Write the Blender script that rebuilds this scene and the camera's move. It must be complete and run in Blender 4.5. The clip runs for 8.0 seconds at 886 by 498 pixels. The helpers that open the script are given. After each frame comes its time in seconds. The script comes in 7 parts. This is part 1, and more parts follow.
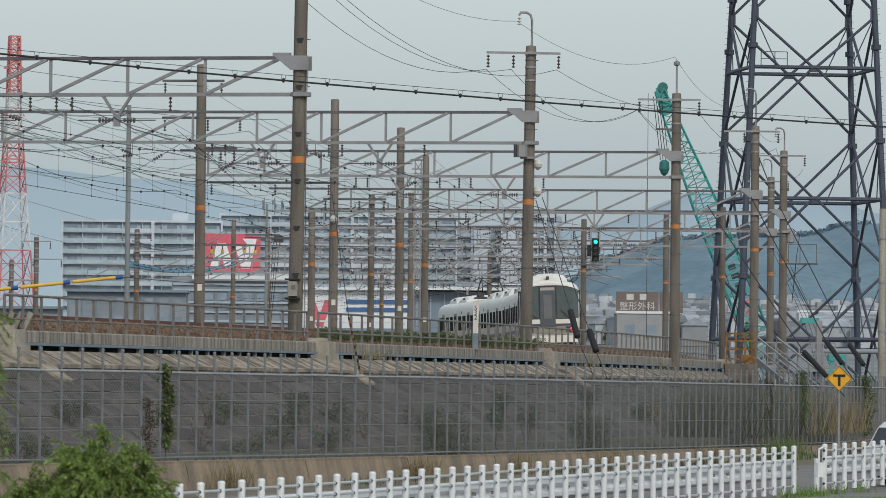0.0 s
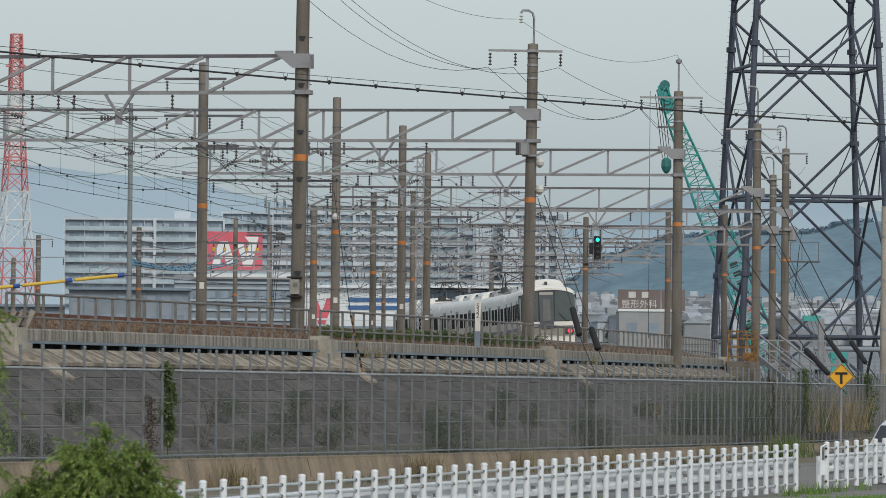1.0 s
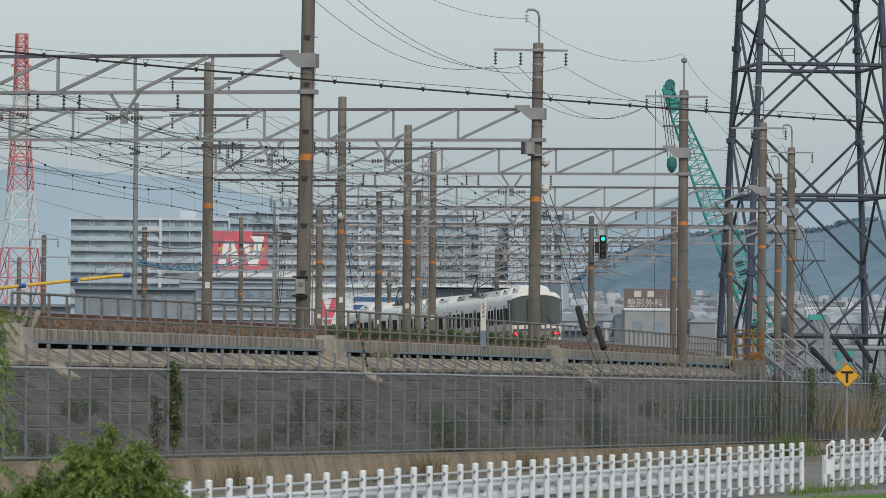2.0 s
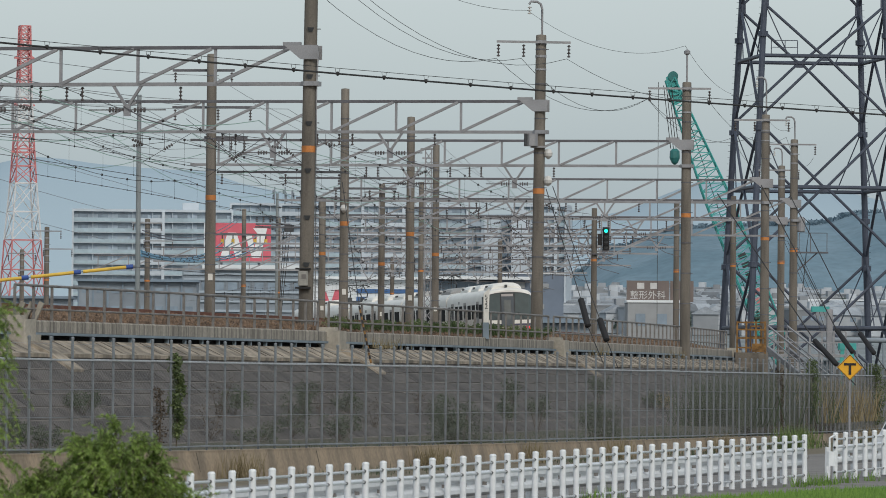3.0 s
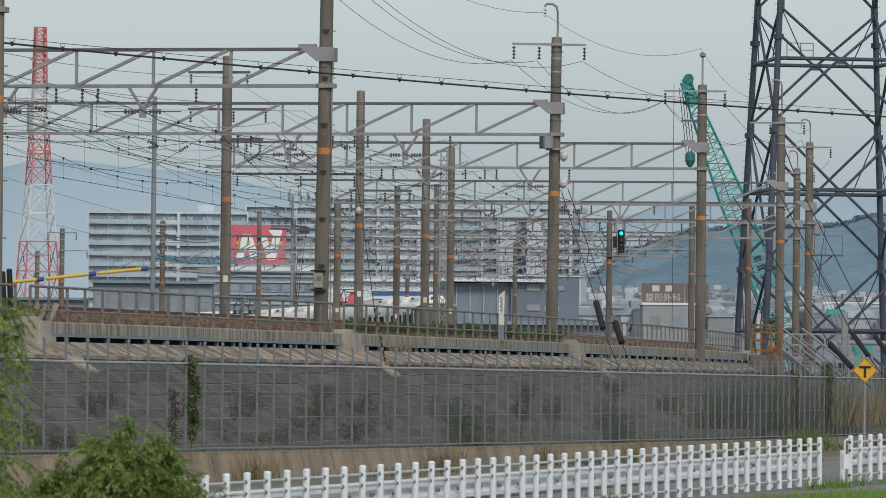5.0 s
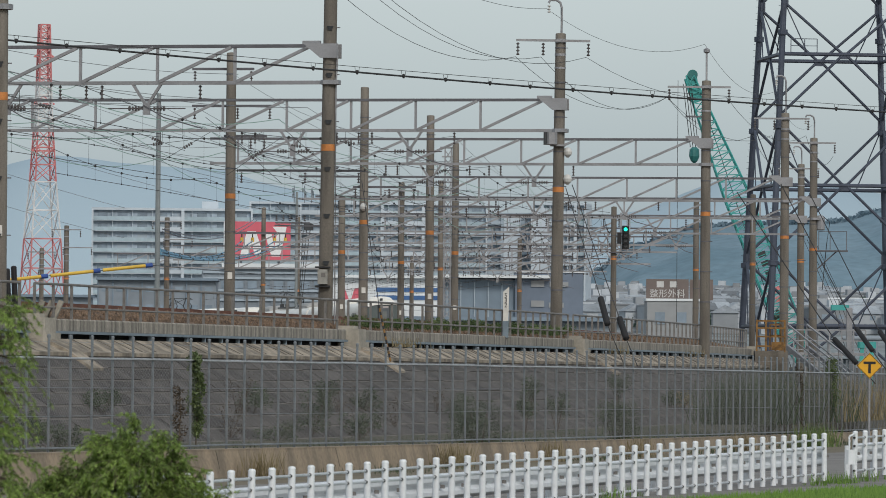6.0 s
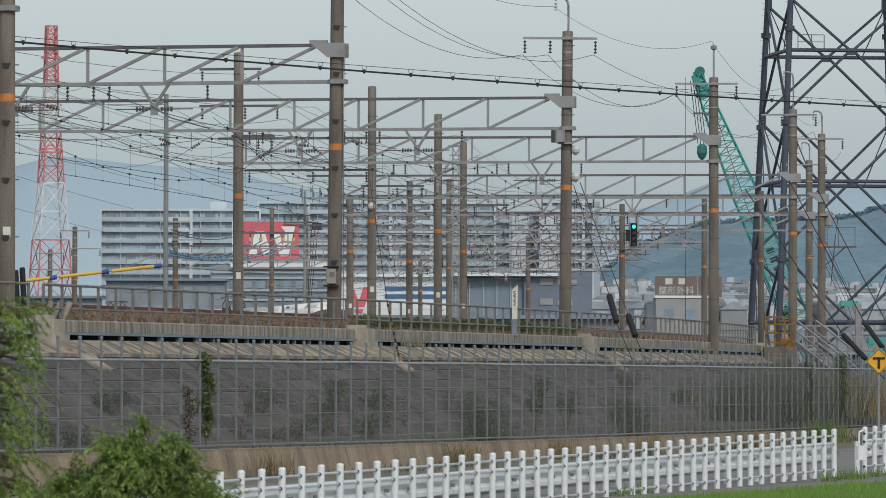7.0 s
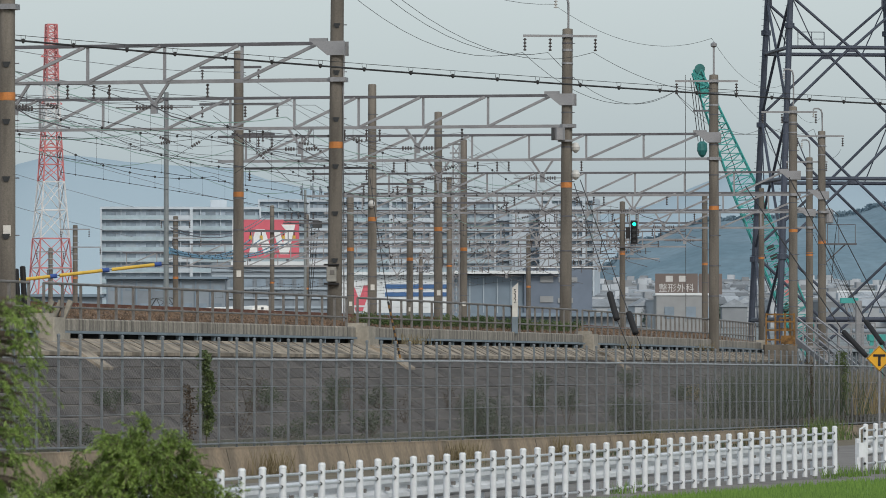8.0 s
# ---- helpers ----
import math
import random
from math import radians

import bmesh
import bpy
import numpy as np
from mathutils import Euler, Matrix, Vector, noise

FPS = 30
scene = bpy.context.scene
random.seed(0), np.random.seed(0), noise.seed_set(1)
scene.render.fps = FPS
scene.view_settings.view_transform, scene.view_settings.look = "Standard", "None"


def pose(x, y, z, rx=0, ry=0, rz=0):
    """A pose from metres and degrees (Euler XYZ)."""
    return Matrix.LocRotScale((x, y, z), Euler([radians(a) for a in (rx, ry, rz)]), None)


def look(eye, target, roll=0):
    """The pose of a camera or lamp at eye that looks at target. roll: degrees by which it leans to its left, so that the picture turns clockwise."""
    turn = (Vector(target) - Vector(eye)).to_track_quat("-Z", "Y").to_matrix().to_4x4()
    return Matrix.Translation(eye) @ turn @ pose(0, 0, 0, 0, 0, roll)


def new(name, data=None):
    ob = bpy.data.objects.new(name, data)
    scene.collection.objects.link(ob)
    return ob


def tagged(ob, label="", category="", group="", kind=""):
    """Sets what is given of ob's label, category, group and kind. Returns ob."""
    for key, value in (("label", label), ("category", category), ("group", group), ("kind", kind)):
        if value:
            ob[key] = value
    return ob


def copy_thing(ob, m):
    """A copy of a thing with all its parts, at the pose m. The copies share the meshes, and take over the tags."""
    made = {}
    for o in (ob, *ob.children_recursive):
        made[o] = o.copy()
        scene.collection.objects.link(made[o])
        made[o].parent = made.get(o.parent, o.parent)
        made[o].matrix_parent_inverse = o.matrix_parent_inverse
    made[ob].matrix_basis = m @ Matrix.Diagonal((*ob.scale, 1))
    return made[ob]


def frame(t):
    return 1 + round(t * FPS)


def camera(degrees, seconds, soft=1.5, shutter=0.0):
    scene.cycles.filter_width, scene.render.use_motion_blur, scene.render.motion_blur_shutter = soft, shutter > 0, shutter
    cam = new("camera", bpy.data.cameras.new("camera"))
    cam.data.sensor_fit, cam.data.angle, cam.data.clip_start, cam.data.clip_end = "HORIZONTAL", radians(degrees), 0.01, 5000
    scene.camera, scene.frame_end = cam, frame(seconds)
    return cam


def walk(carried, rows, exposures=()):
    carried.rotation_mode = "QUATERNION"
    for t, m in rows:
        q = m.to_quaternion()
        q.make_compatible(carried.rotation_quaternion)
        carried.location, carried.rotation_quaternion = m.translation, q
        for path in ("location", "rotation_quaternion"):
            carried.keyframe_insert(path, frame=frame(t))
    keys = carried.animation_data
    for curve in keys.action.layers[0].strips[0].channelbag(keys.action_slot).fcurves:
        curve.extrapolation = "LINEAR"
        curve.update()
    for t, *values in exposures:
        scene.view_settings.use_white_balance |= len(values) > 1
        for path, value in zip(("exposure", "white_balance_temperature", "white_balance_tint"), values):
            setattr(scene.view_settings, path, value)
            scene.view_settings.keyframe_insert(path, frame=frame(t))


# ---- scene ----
# Camera: a long lens on a steady spot, turned a little by hand.
EYE = 1.8
cam = camera(8.966, 8.0, soft=0.75)
cam.data.dof.use_dof, cam.data.dof.focus_distance, cam.data.dof.aperture_fstop = True, 260.0, 11.0
ROWS = [
    (0, -0.3983, 1.3890, -0.572), (0.5, -0.3908, 1.3540, -0.514), (1, -0.3776, 1.3678, -0.556), (1.5, -0.3348, 1.3826, -0.491),
    (3, -0.2904, 1.2787, -0.497), (3.5, -0.2027, 1.2704, -0.451), (4, -0.1630, 1.3103, -0.582), (4.5, -0.1416, 1.3125, -0.598),
    (6, -0.0920, 1.2621, -0.490), (6.5, -0.0574, 1.2788, -0.247), (7, 0.0018, 1.2469, -0.094), (7.5, 0.0249, 1.2162, 0.004),
    (8, 0.0072, 1.2251, 0.003),
]
walk(cam, [(t, pose(0, 0, EYE, 90 + pitch, roll, yaw)) for t, yaw, pitch, roll in ROWS], exposures=[(0, 0), (3.5, -0.015), (6.5, -0.02), (7.2, 0.0), (8, 0.05)])

# World: a bright, overcast sky over haze, with a wide soft sun.
world = bpy.data.worlds.new("overcast_sky")
scene.world = world
world.use_nodes = True
wn, wl = world.node_tree.nodes, world.node_tree.links
for node in list(wn):
    wn.remove(node)
sky = wn.new("ShaderNodeTexSky")
sky.sky_type, sky.sun_disc = "NISHITA", False
sky.sun_elevation, sky.sun_rotation = radians(38), radians(162)
sky.dust_density, sky.air_density = 3.0, 1.0
bg_sky, bg_cloud, add_sky, out_sky = wn.new("ShaderNodeBackground"), wn.new("ShaderNodeBackground"), wn.new("ShaderNodeAddShader"), wn.new("ShaderNodeOutputWorld")
bg_sky.inputs["Strength"].default_value = 0.05
tcw, sep, ramp = wn.new("ShaderNodeTexCoord"), wn.new("ShaderNodeSeparateXYZ"), wn.new("ShaderNodeValToRGB")
wl.new(tcw.outputs["Generated"], sep.inputs[0])
wl.new(sep.outputs["Z"], ramp.inputs["Fac"])
ramp.color_ramp.elements[0].position, ramp.color_ramp.elements[0].color = 0.0, (0.27, 0.37, 0.452, 1)
ramp.color_ramp.elements[1].position, ramp.color_ramp.elements[1].color = 0.075, (0.50, 0.55, 0.566, 1)
wl.new(ramp.outputs["Color"], bg_cloud.inputs["Color"])
bg_cloud.inputs["Strength"].default_value = 0.825
wl.new(sky.outputs[0], bg_sky.inputs["Color"])
wl.new(bg_sky.outputs[0], add_sky.inputs[0])
wl.new(bg_cloud.outputs[0], add_sky.inputs[1])
wl.new(add_sky.outputs[0], out_sky.inputs["Surface"])
sun = new("sun", bpy.data.lights.new("sun", "SUN"))
sun.data.energy, sun.data.angle, sun.data.color = 1.45, radians(14), (1.0, 0.96, 0.9)
sun.matrix_world = look((70, -150, 165), (0, 60, 0))


# ---- materials ----
def material(name, colour, rough=0.7, metal=0.0, vary=0.25, grain=3.0, fine=40.0, bump=0.15, streak=0.0, tint=None, spec=0.4, per=0.0, emit=None, run=None):
    """A painted, cast or rolled surface: large stains, fine grain, optional rain streaks and a tint that shows in patches."""
    m = bpy.data.materials.new(name)
    m.use_nodes = True
    n, l = m.node_tree.nodes, m.node_tree.links
    b = n["Principled BSDF"]
    b.inputs["Roughness"].default_value, b.inputs["Metallic"].default_value = rough, metal
    b.inputs["Specular IOR Level"].default_value = spec
    tc = n.new("ShaderNodeTexCoord")
    big, small = n.new("ShaderNodeTexNoise"), n.new("ShaderNodeTexNoise")
    big.inputs["Scale"].default_value, small.inputs["Scale"].default_value = grain, fine
    big.inputs["Detail"].default_value, small.inputs["Detail"].default_value = 4.0, 3.0
    l.new(tc.outputs["Object"], small.inputs["Vector"])
    if run:
        # streaks down each slab, different on every one
        mp, ob, sc = n.new("ShaderNodeMapping"), n.new("ShaderNodeObjectInfo"), n.new("ShaderNodeVectorMath")
        mp.inputs["Scale"].default_value = run
        sc.operation, sc.inputs[1].default_value = "SCALE", (0, 0, 0)
        sc.inputs["Scale"].default_value = 60.0
        cb = n.new("ShaderNodeCombineXYZ")
        for k in range(3):
            l.new(ob.outputs["Random"], cb.inputs[k])
        l.new(cb.outputs[0], sc.inputs[0])
        l.new(sc.outputs[0], mp.inputs["Location"])
        l.new(tc.outputs["Object"], mp.inputs["Vector"])
        l.new(mp.outputs[0], big.inputs["Vector"])
    elif streak:
        mp = n.new("ShaderNodeMapping")
        mp.inputs["Scale"].default_value = (1.0, 1.0, streak)
        l.new(tc.outputs["Object"], mp.inputs["Vector"])
        l.new(mp.outputs[0], big.inputs["Vector"])
    else:
        l.new(tc.outputs["Object"], big.inputs["Vector"])
    low = tint or tuple(c * (1 - vary) for c in colour)
    r1 = n.new("ShaderNodeValToRGB")
    r1.color_ramp.elements[0].position, r1.color_ramp.elements[1].position = 0.36, 0.62
    r1.color_ramp.elements[0].color, r1.color_ramp.elements[1].color = (*low, 1), (*colour, 1)
    l.new(big.outputs["Fac"], r1.inputs["Fac"])
    mx = n.new("ShaderNodeMix")
    mx.data_type, mx.blend_type = "RGBA", "MULTIPLY"
    r2 = n.new("ShaderNodeMapRange")
    r2.inputs[1].default_value, r2.inputs[2].default_value, r2.inputs[3].default_value, r2.inputs[4].default_value = 0.3, 0.7, 1 - vary * 0.5, 1 + vary * 0.2
    l.new(small.outputs["Fac"], r2.inputs[0])
    mx.inputs[0].default_value = 1.0
    l.new(r1.outputs[0], mx.inputs[6])
    l.new(r2.outputs[0], mx.inputs[7])
    last = mx.outputs[2]
    if per:
        info, hsv, mr = n.new("ShaderNodeObjectInfo"), n.new("ShaderNodeHueSaturation"), n.new("ShaderNodeMapRange")
        mr.inputs[3].default_value, mr.inputs[4].default_value = 1 - per, 1 + per
        l.new(info.outputs["Random"], mr.inputs[0])
        l.new(mr.outputs[0], hsv.inputs["Value"])
        l.new(last, hsv.inputs["Color"])
        last = hsv.outputs[0]
    l.new(last, b.inputs["Base Color"])
    if bump:
        bp = n.new("ShaderNodeBump")
        bp.inputs["Strength"].default_value, bp.inputs["Distance"].default_value = bump, 0.02
        l.new(small.outputs["Fac"], bp.inputs["Height"])
        l.new(bp.outputs[0], b.inputs["Normal"])
    if emit:
        b.inputs["Emission Color"].default_value, b.inputs["Emission Strength"].default_value = (*emit[:3], 1), emit[3]
    return m


def leafy(name, dark, light, scale=2.0):
    m = bpy.data.materials.new(name)
    m.use_nodes = True
    n, l = m.node_tree.nodes, m.node_tree.links
    b = n["Principled BSDF"]
    b.inputs["Roughness"].default_value = 0.6
    geo, tc, no, mix = n.new("ShaderNodeNewGeometry"), n.new("ShaderNodeTexCoord"), n.new("ShaderNodeTexNoise"), n.new("ShaderNodeMath")
    no.inputs["Scale"].default_value = scale
    l.new(tc.outputs["Object"], no.inputs["Vector"])
    mix.operation = "MULTIPLY_ADD"
    mix.inputs[1].default_value = 0.6
    l.new(geo.outputs["Random Per Island"], mix.inputs[0])
    off = n.new("ShaderNodeMath")
    off.operation, off.inputs[1].default_value = "SUBTRACT", 0.25
    l.new(no.outputs["Fac"], off.inputs[0])
    l.new(off.outputs[0], mix.inputs[2])
    r = n.new("ShaderNodeValToRGB")
    r.color_ramp.elements[0].color, r.color_ramp.elements[1].color = (*dark, 1), (*light, 1)
    l.new(mix.outputs[0], r.inputs["Fac"])
    l.new(r.outputs[0], b.inputs["Base Color"])
    tr, ms = n.new("ShaderNodeBsdfTranslucent"), n.new("ShaderNodeMixShader")
    l.new(r.outputs[0], tr.inputs["Color"])
    ms.inputs[0].default_value = 0.3
    l.new(b.outputs[0], ms.inputs[1])
    l.new(tr.outputs[0], ms.inputs[2])
    l.new(ms.outputs[0], n["Material Output"].inputs["Surface"])
    return m


M_POLE = material("spun_concrete", (0.185, 0.167, 0.143), 0.9, vary=0.4, grain=3.0, fine=30, streak=0.12, per=0.12)
M_POLE_STEEL = material("grey_painted_steel", (0.22, 0.25, 0.26), 0.55, vary=0.2, grain=1.0)
M_GALV = material("galvanised_steel", (0.31, 0.315, 0.33), 0.5, 0.3, vary=0.25, grain=1.0, fine=25)
M_CHORD = material("weathered_galvanised_chord", (0.14, 0.14, 0.155), 0.6, 0.3, vary=0.3, grain=1.0, fine=25)
M_WIRE = material("oxidised_wire", (0.035, 0.035, 0.036), 0.6, 0.2, vary=0.2, bump=0)
M_COPPER = material("green_patina_wire", (0.26, 0.42, 0.36), 0.7, vary=0.2, bump=0)
M_THINWIRE = material("far_grey_wire", (0.16, 0.17, 0.18), 0.6, vary=0.2, bump=0)
M_PORC = material("white_porcelain", (0.55, 0.55, 0.53), 0.25, vary=0.15, bump=0)
M_PORCDARK = material("dark_insulator", (0.09, 0.08, 0.08), 0.35, vary=0.2, bump=0)
M_ORANGE = material("orange_band_paint", (0.52, 0.20, 0.055), 0.6, vary=0.3, grain=4)
M_PLATE = material("white_plate", (0.62, 0.61, 0.57), 0.5, vary=0.15)
M_BOXGREY = material("grey_enamel_box", (0.30, 0.295, 0.27), 0.5, vary=0.2, grain=3)
M_FASCIA = material("stained_concrete_edge", (0.335, 0.31, 0.265), 0.9, vary=0.45, grain=5.5, fine=14, streak=0.06, tint=(0.135, 0.125, 0.11))
M_CONC = material("pale_concrete", (0.37, 0.345, 0.295), 0.9, vary=0.3, grain=1.2, fine=12, streak=0.4)
M_WALL = material("brown_stained_concrete", (0.30, 0.24, 0.172), 0.9, vary=0.4, grain=1.4, fine=12, streak=0.1, tint=(0.175, 0.145, 0.11))
M_SLOPE = material("dark_slope_concrete", (0.098, 0.090, 0.085), 0.95, vary=0.4, grain=1.6, fine=7, tint=(0.043, 0.040, 0.039), per=0.14, run=(1.0, 0.28, 1.0))
M_RIB = material("slab_rib_concrete", (0.18, 0.16, 0.135), 0.95, vary=0.4, grain=2.0, fine=10)
M_JOINT = material("slope_joint", (0.155, 0.143, 0.13), 0.95, vary=0.35, grain=1.5, fine=10)
M_SLOPETOP = material("sandy_slope_slab", (0.34, 0.295, 0.235), 0.95, vary=0.4, grain=1.6, fine=9, tint=(0.13, 0.115, 0.095))
M_DUCT = material("blue_grey_duct", (0.17, 0.22, 0.26), 0.5, vary=0.2, grain=2)
# near-black: painted shade below the deck edge, and the dark box strap
M_DARK = material("gap_shade_and_strap_black", (0.03, 0.03, 0.032), 0.9, vary=0.2)
M_BALLAST = material("rusty_ballast", (0.21, 0.135, 0.083), 0.95, vary=0.5, grain=3.5, fine=22, bump=0.8, tint=(0.10, 0.062, 0.04))
M_RAIL = material("rusty_rail", (0.16, 0.068, 0.045), 0.7, 0.2, vary=0.3)
M_HANDRAIL = material("dull_grey_handrail", (0.21, 0.20, 0.19), 0.6, 0.2, vary=0.3, grain=3)
M_FENCE = material("grey_fence_steel", (0.21, 0.235, 0.255), 0.5, 0.2, vary=0.25, grain=3)
# paler than the fence steel: the top rail's highlight is in the colour
M_RAILTUBE = material("top_rail_highlight_grey", (0.42, 0.44, 0.46), 0.35, 0.3, vary=0.2, grain=3)
M_MESH = material("fence_mesh_wire", (0.24, 0.235, 0.235), 0.6, 0.1, vary=0.2, bump=0)
M_WHITE = material("white_road_paint", (0.69, 0.72, 0.75), 0.4, vary=0.12, grain=2.5, fine=14, bump=0.05)
M_WPIPE = material("weathered_white_pipe", (0.55, 0.58, 0.62), 0.35, 0.2, vary=0.2, grain=3)
M_BOLT = material("dark_bolt", (0.05, 0.05, 0.05), 0.5, 0.5, vary=0.2)
M_ASPHALT = material("asphalt", (0.20, 0.19, 0.18), 0.95, vary=0.25, grain=0.8, fine=60)
M_EARTH = material("earth_verge", (0.17, 0.145, 0.10), 0.95, vary=0.3, grain=0.7, fine=9)
M_SOIL = material("weedy_dark_soil", (0.085, 0.075, 0.052), 0.95, vary=0.4, grain=0.9, fine=11, tint=(0.045, 0.052, 0.03))
M_FIELD = material("green_field", (0.10, 0.19, 0.035), 0.9, vary=0.3, grain=0.6, fine=14)
# ground paled and blued in colour for the haze over the town
M_TOWN = material("town_ground_haze_tint", (0.22, 0.25, 0.26), 0.95, vary=0.35, grain=0.05, fine=0.5, bump=0)
M_GROUND = material("town_ground", (0.17, 0.165, 0.155), 0.95, vary=0.3, grain=0.02, fine=0.3)
M_PYLON = material("dark_pylon_steel", (0.062, 0.076, 0.108), 0.5, 0.1, vary=0.25, grain=0.6, fine=6)
# red paled in colour to match the far tower's haze
M_RED = material("haze_paled_red_paint", (0.62, 0.22, 0.22), 0.6, vary=0.2, grain=0.4)
M_TWHITE = material("tower_white_paint", (0.70, 0.70, 0.70), 0.6, vary=0.15, grain=0.4)
M_TEAL = material("teal_crane_paint", (0.06, 0.36, 0.34), 0.45, vary=0.25, grain=0.8)
M_TEALDARK = material("dark_teal_paint", (0.03, 0.17, 0.165), 0.5, vary=0.25, grain=0.8)
M_BLACK = material("black_rubber", (0.015, 0.015, 0.017), 0.65, vary=0.2)
M_YELLOW = material("yellow_plastic", (0.66, 0.44, 0.07), 0.5, vary=0.15)
M_PALEBLUE = material("pale_blue_insulation", (0.12, 0.30, 0.45), 0.5, vary=0.2)
M_BLUE = material("blue_plastic", (0.03, 0.08, 0.30), 0.45, vary=0.15)
M_SIGN = material("sign_yellow", (0.70, 0.36, 0.02), 0.4, vary=0.1)
M_GATE = material("yellow_gate_paint", (0.26, 0.135, 0.038), 0.7, vary=0.6, grain=5)
M_LEAF = leafy("fresh_leaves", (0.022, 0.055, 0.012), (0.35, 0.49, 0.115), 2.2)
M_VINE = leafy("vine_leaves", (0.02, 0.042, 0.015), (0.10, 0.15, 0.045), 3.0)
M_IVY = leafy("pale_ivy_leaves", (0.03, 0.055, 0.02), (0.17, 0.22, 0.085), 3.0)
M_DEADVINE = leafy("dead_vine", (0.03, 0.024, 0.018), (0.12, 0.09, 0.06), 3.0)
M_WEED = leafy("weed_leaves", (0.028, 0.046, 0.026), (0.09, 0.12, 0.065), 3.0)
M_GAPWEED = leafy("fresh_weed_leaves", (0.045, 0.085, 0.025), (0.20, 0.27, 0.09), 3.0)
M_DRY = leafy("dry_grass", (0.13, 0.10, 0.05), (0.32, 0.27, 0.16), 3.0)
M_GRASS = leafy("grass_blades", (0.05, 0.11, 0.015), (0.20, 0.34, 0.06), 1.0)
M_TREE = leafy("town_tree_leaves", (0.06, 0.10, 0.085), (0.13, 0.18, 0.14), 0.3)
M_BARK = material("bark", (0.10, 0.08, 0.06), 0.9, vary=0.3, grain=6)
M_IVORY = material("ivory_train_paint", (0.72, 0.71, 0.665), 0.3, vary=0.08, grain=0.8, bump=0.02)
M_SKIRT = material("olive_grey_skirt", (0.26, 0.255, 0.21), 0.5, vary=0.2)
M_TROOF = material("train_roof_grey", (0.36, 0.36, 0.35), 0.6, vary=0.2, grain=0.8)
M_TDARK = material("train_dark_fittings", (0.05, 0.055, 0.06), 0.5, vary=0.2)
M_GLASS = material("dark_tinted_glass", (0.035, 0.04, 0.045), 0.3, vary=0.1, bump=0, spec=0.12)
M_CABGLASS = material("cab_window_glass", (0.08, 0.105, 0.11), 0.08, vary=0.1, bump=0, spec=0.5)
# no gloss: dark grey lifted in colour in place of reflections
M_SIDEGLASS = material("side_window_reflection_grey", (0.055, 0.058, 0.060), 0.3, vary=0.1, bump=0, spec=0.0)
M_CABDOOR = material("cab_door_grey", (0.085, 0.10, 0.115), 0.4, vary=0.1, bump=0)
M_DOORPANE = material("cab_door_pane", (0.15, 0.165, 0.165), 0.2, vary=0.1, bump=0)
M_STRIPE = material("blue_brown_stripe", (0.07, 0.07, 0.11), 0.4, vary=0.15)
M_TAIL = material("red_tail_lamp", (0.5, 0.02, 0.03), 0.3, vary=0.0, bump=0, emit=(1.0, 0.03, 0.06, 2.2))
M_DEST = material("destination_board", (0.05, 0.03, 0.03), 0.3, vary=0.0, bump=0, emit=(0.75, 0.72, 0.68, 0.35))
M_GREENLAMP = material("green_signal_lamp", (0.0, 0.4, 0.25), 0.3, vary=0.0, bump=0, emit=(0.02, 1.0, 0.62, 1.6))
# white tile and balcony recess are blued and paled in colour for haze
M_APT = material("apartment_tile_haze_tint", (0.50, 0.565, 0.62), 0.8, vary=0.12, grain=0.05, fine=0.5, bump=0)
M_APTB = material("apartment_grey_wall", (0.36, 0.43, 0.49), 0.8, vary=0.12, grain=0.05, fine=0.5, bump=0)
M_APTG = material("balcony_recess_haze_tint", (0.40, 0.49, 0.58), 0.7, vary=0.3, grain=0.12, fine=0.8, bump=0)
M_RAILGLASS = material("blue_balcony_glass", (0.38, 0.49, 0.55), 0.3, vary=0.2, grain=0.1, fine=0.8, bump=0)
# pane colour lifted towards blue for haze; only far windows use it
M_WINDOW = material("far_window_haze_tint", (0.26, 0.33, 0.40), 0.15, vary=0.3, grain=0.3, bump=0)
M_STORE = material("grey_store_wall", (0.24, 0.28, 0.32), 0.8, vary=0.2, grain=0.08, fine=0.6, bump=0)
M_STOREW = material("white_store_wall", (0.66, 0.70, 0.72), 0.7, vary=0.1, grain=0.08, fine=0.6, bump=0)
# slate lightened in colour for haze before the hall
M_HALL = material("slate_cladding_haze_tint", (0.15, 0.19, 0.25), 0.6, vary=0.15, grain=0.1, fine=0.6, bump=0)
M_HALLB = material("blue_grey_cladding", (0.185, 0.245, 0.305), 0.6, vary=0.15, grain=0.1, fine=0.6, bump=0)
# red lifted towards pink; the colour holds the distance haze
M_BILLRED = material("billboard_red_haze_tint", (0.60, 0.12, 0.16), 0.5, vary=0.12, grain=0.3, bump=0)
M_BILLWHITE = material("billboard_white", (0.72, 0.74, 0.74), 0.5, vary=0.08, bump=0)
M_STOREBLUE = material("store_blue", (0.05, 0.13, 0.30), 0.5, vary=0.15, grain=0.3, bump=0)
M_BROWN = material("brown_sign_panel", (0.155, 0.125, 0.115), 0.6, vary=0.15, grain=0.4, bump=0)
# beige turned to bluish grey, with haze put into the colour
M_BEIGE = material("beige_render_haze_tint", (0.29, 0.305, 0.315), 0.8, vary=0.15, grain=0.1, fine=0.8, bump=0)
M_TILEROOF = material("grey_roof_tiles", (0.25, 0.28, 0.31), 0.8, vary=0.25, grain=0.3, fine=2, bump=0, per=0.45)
# bluish grey stands in for haze on the house walls
M_HOUSE = material("house_wall_haze_tint", (0.36, 0.39, 0.42), 0.8, vary=0.15, grain=0.2, bump=0, per=0.45)
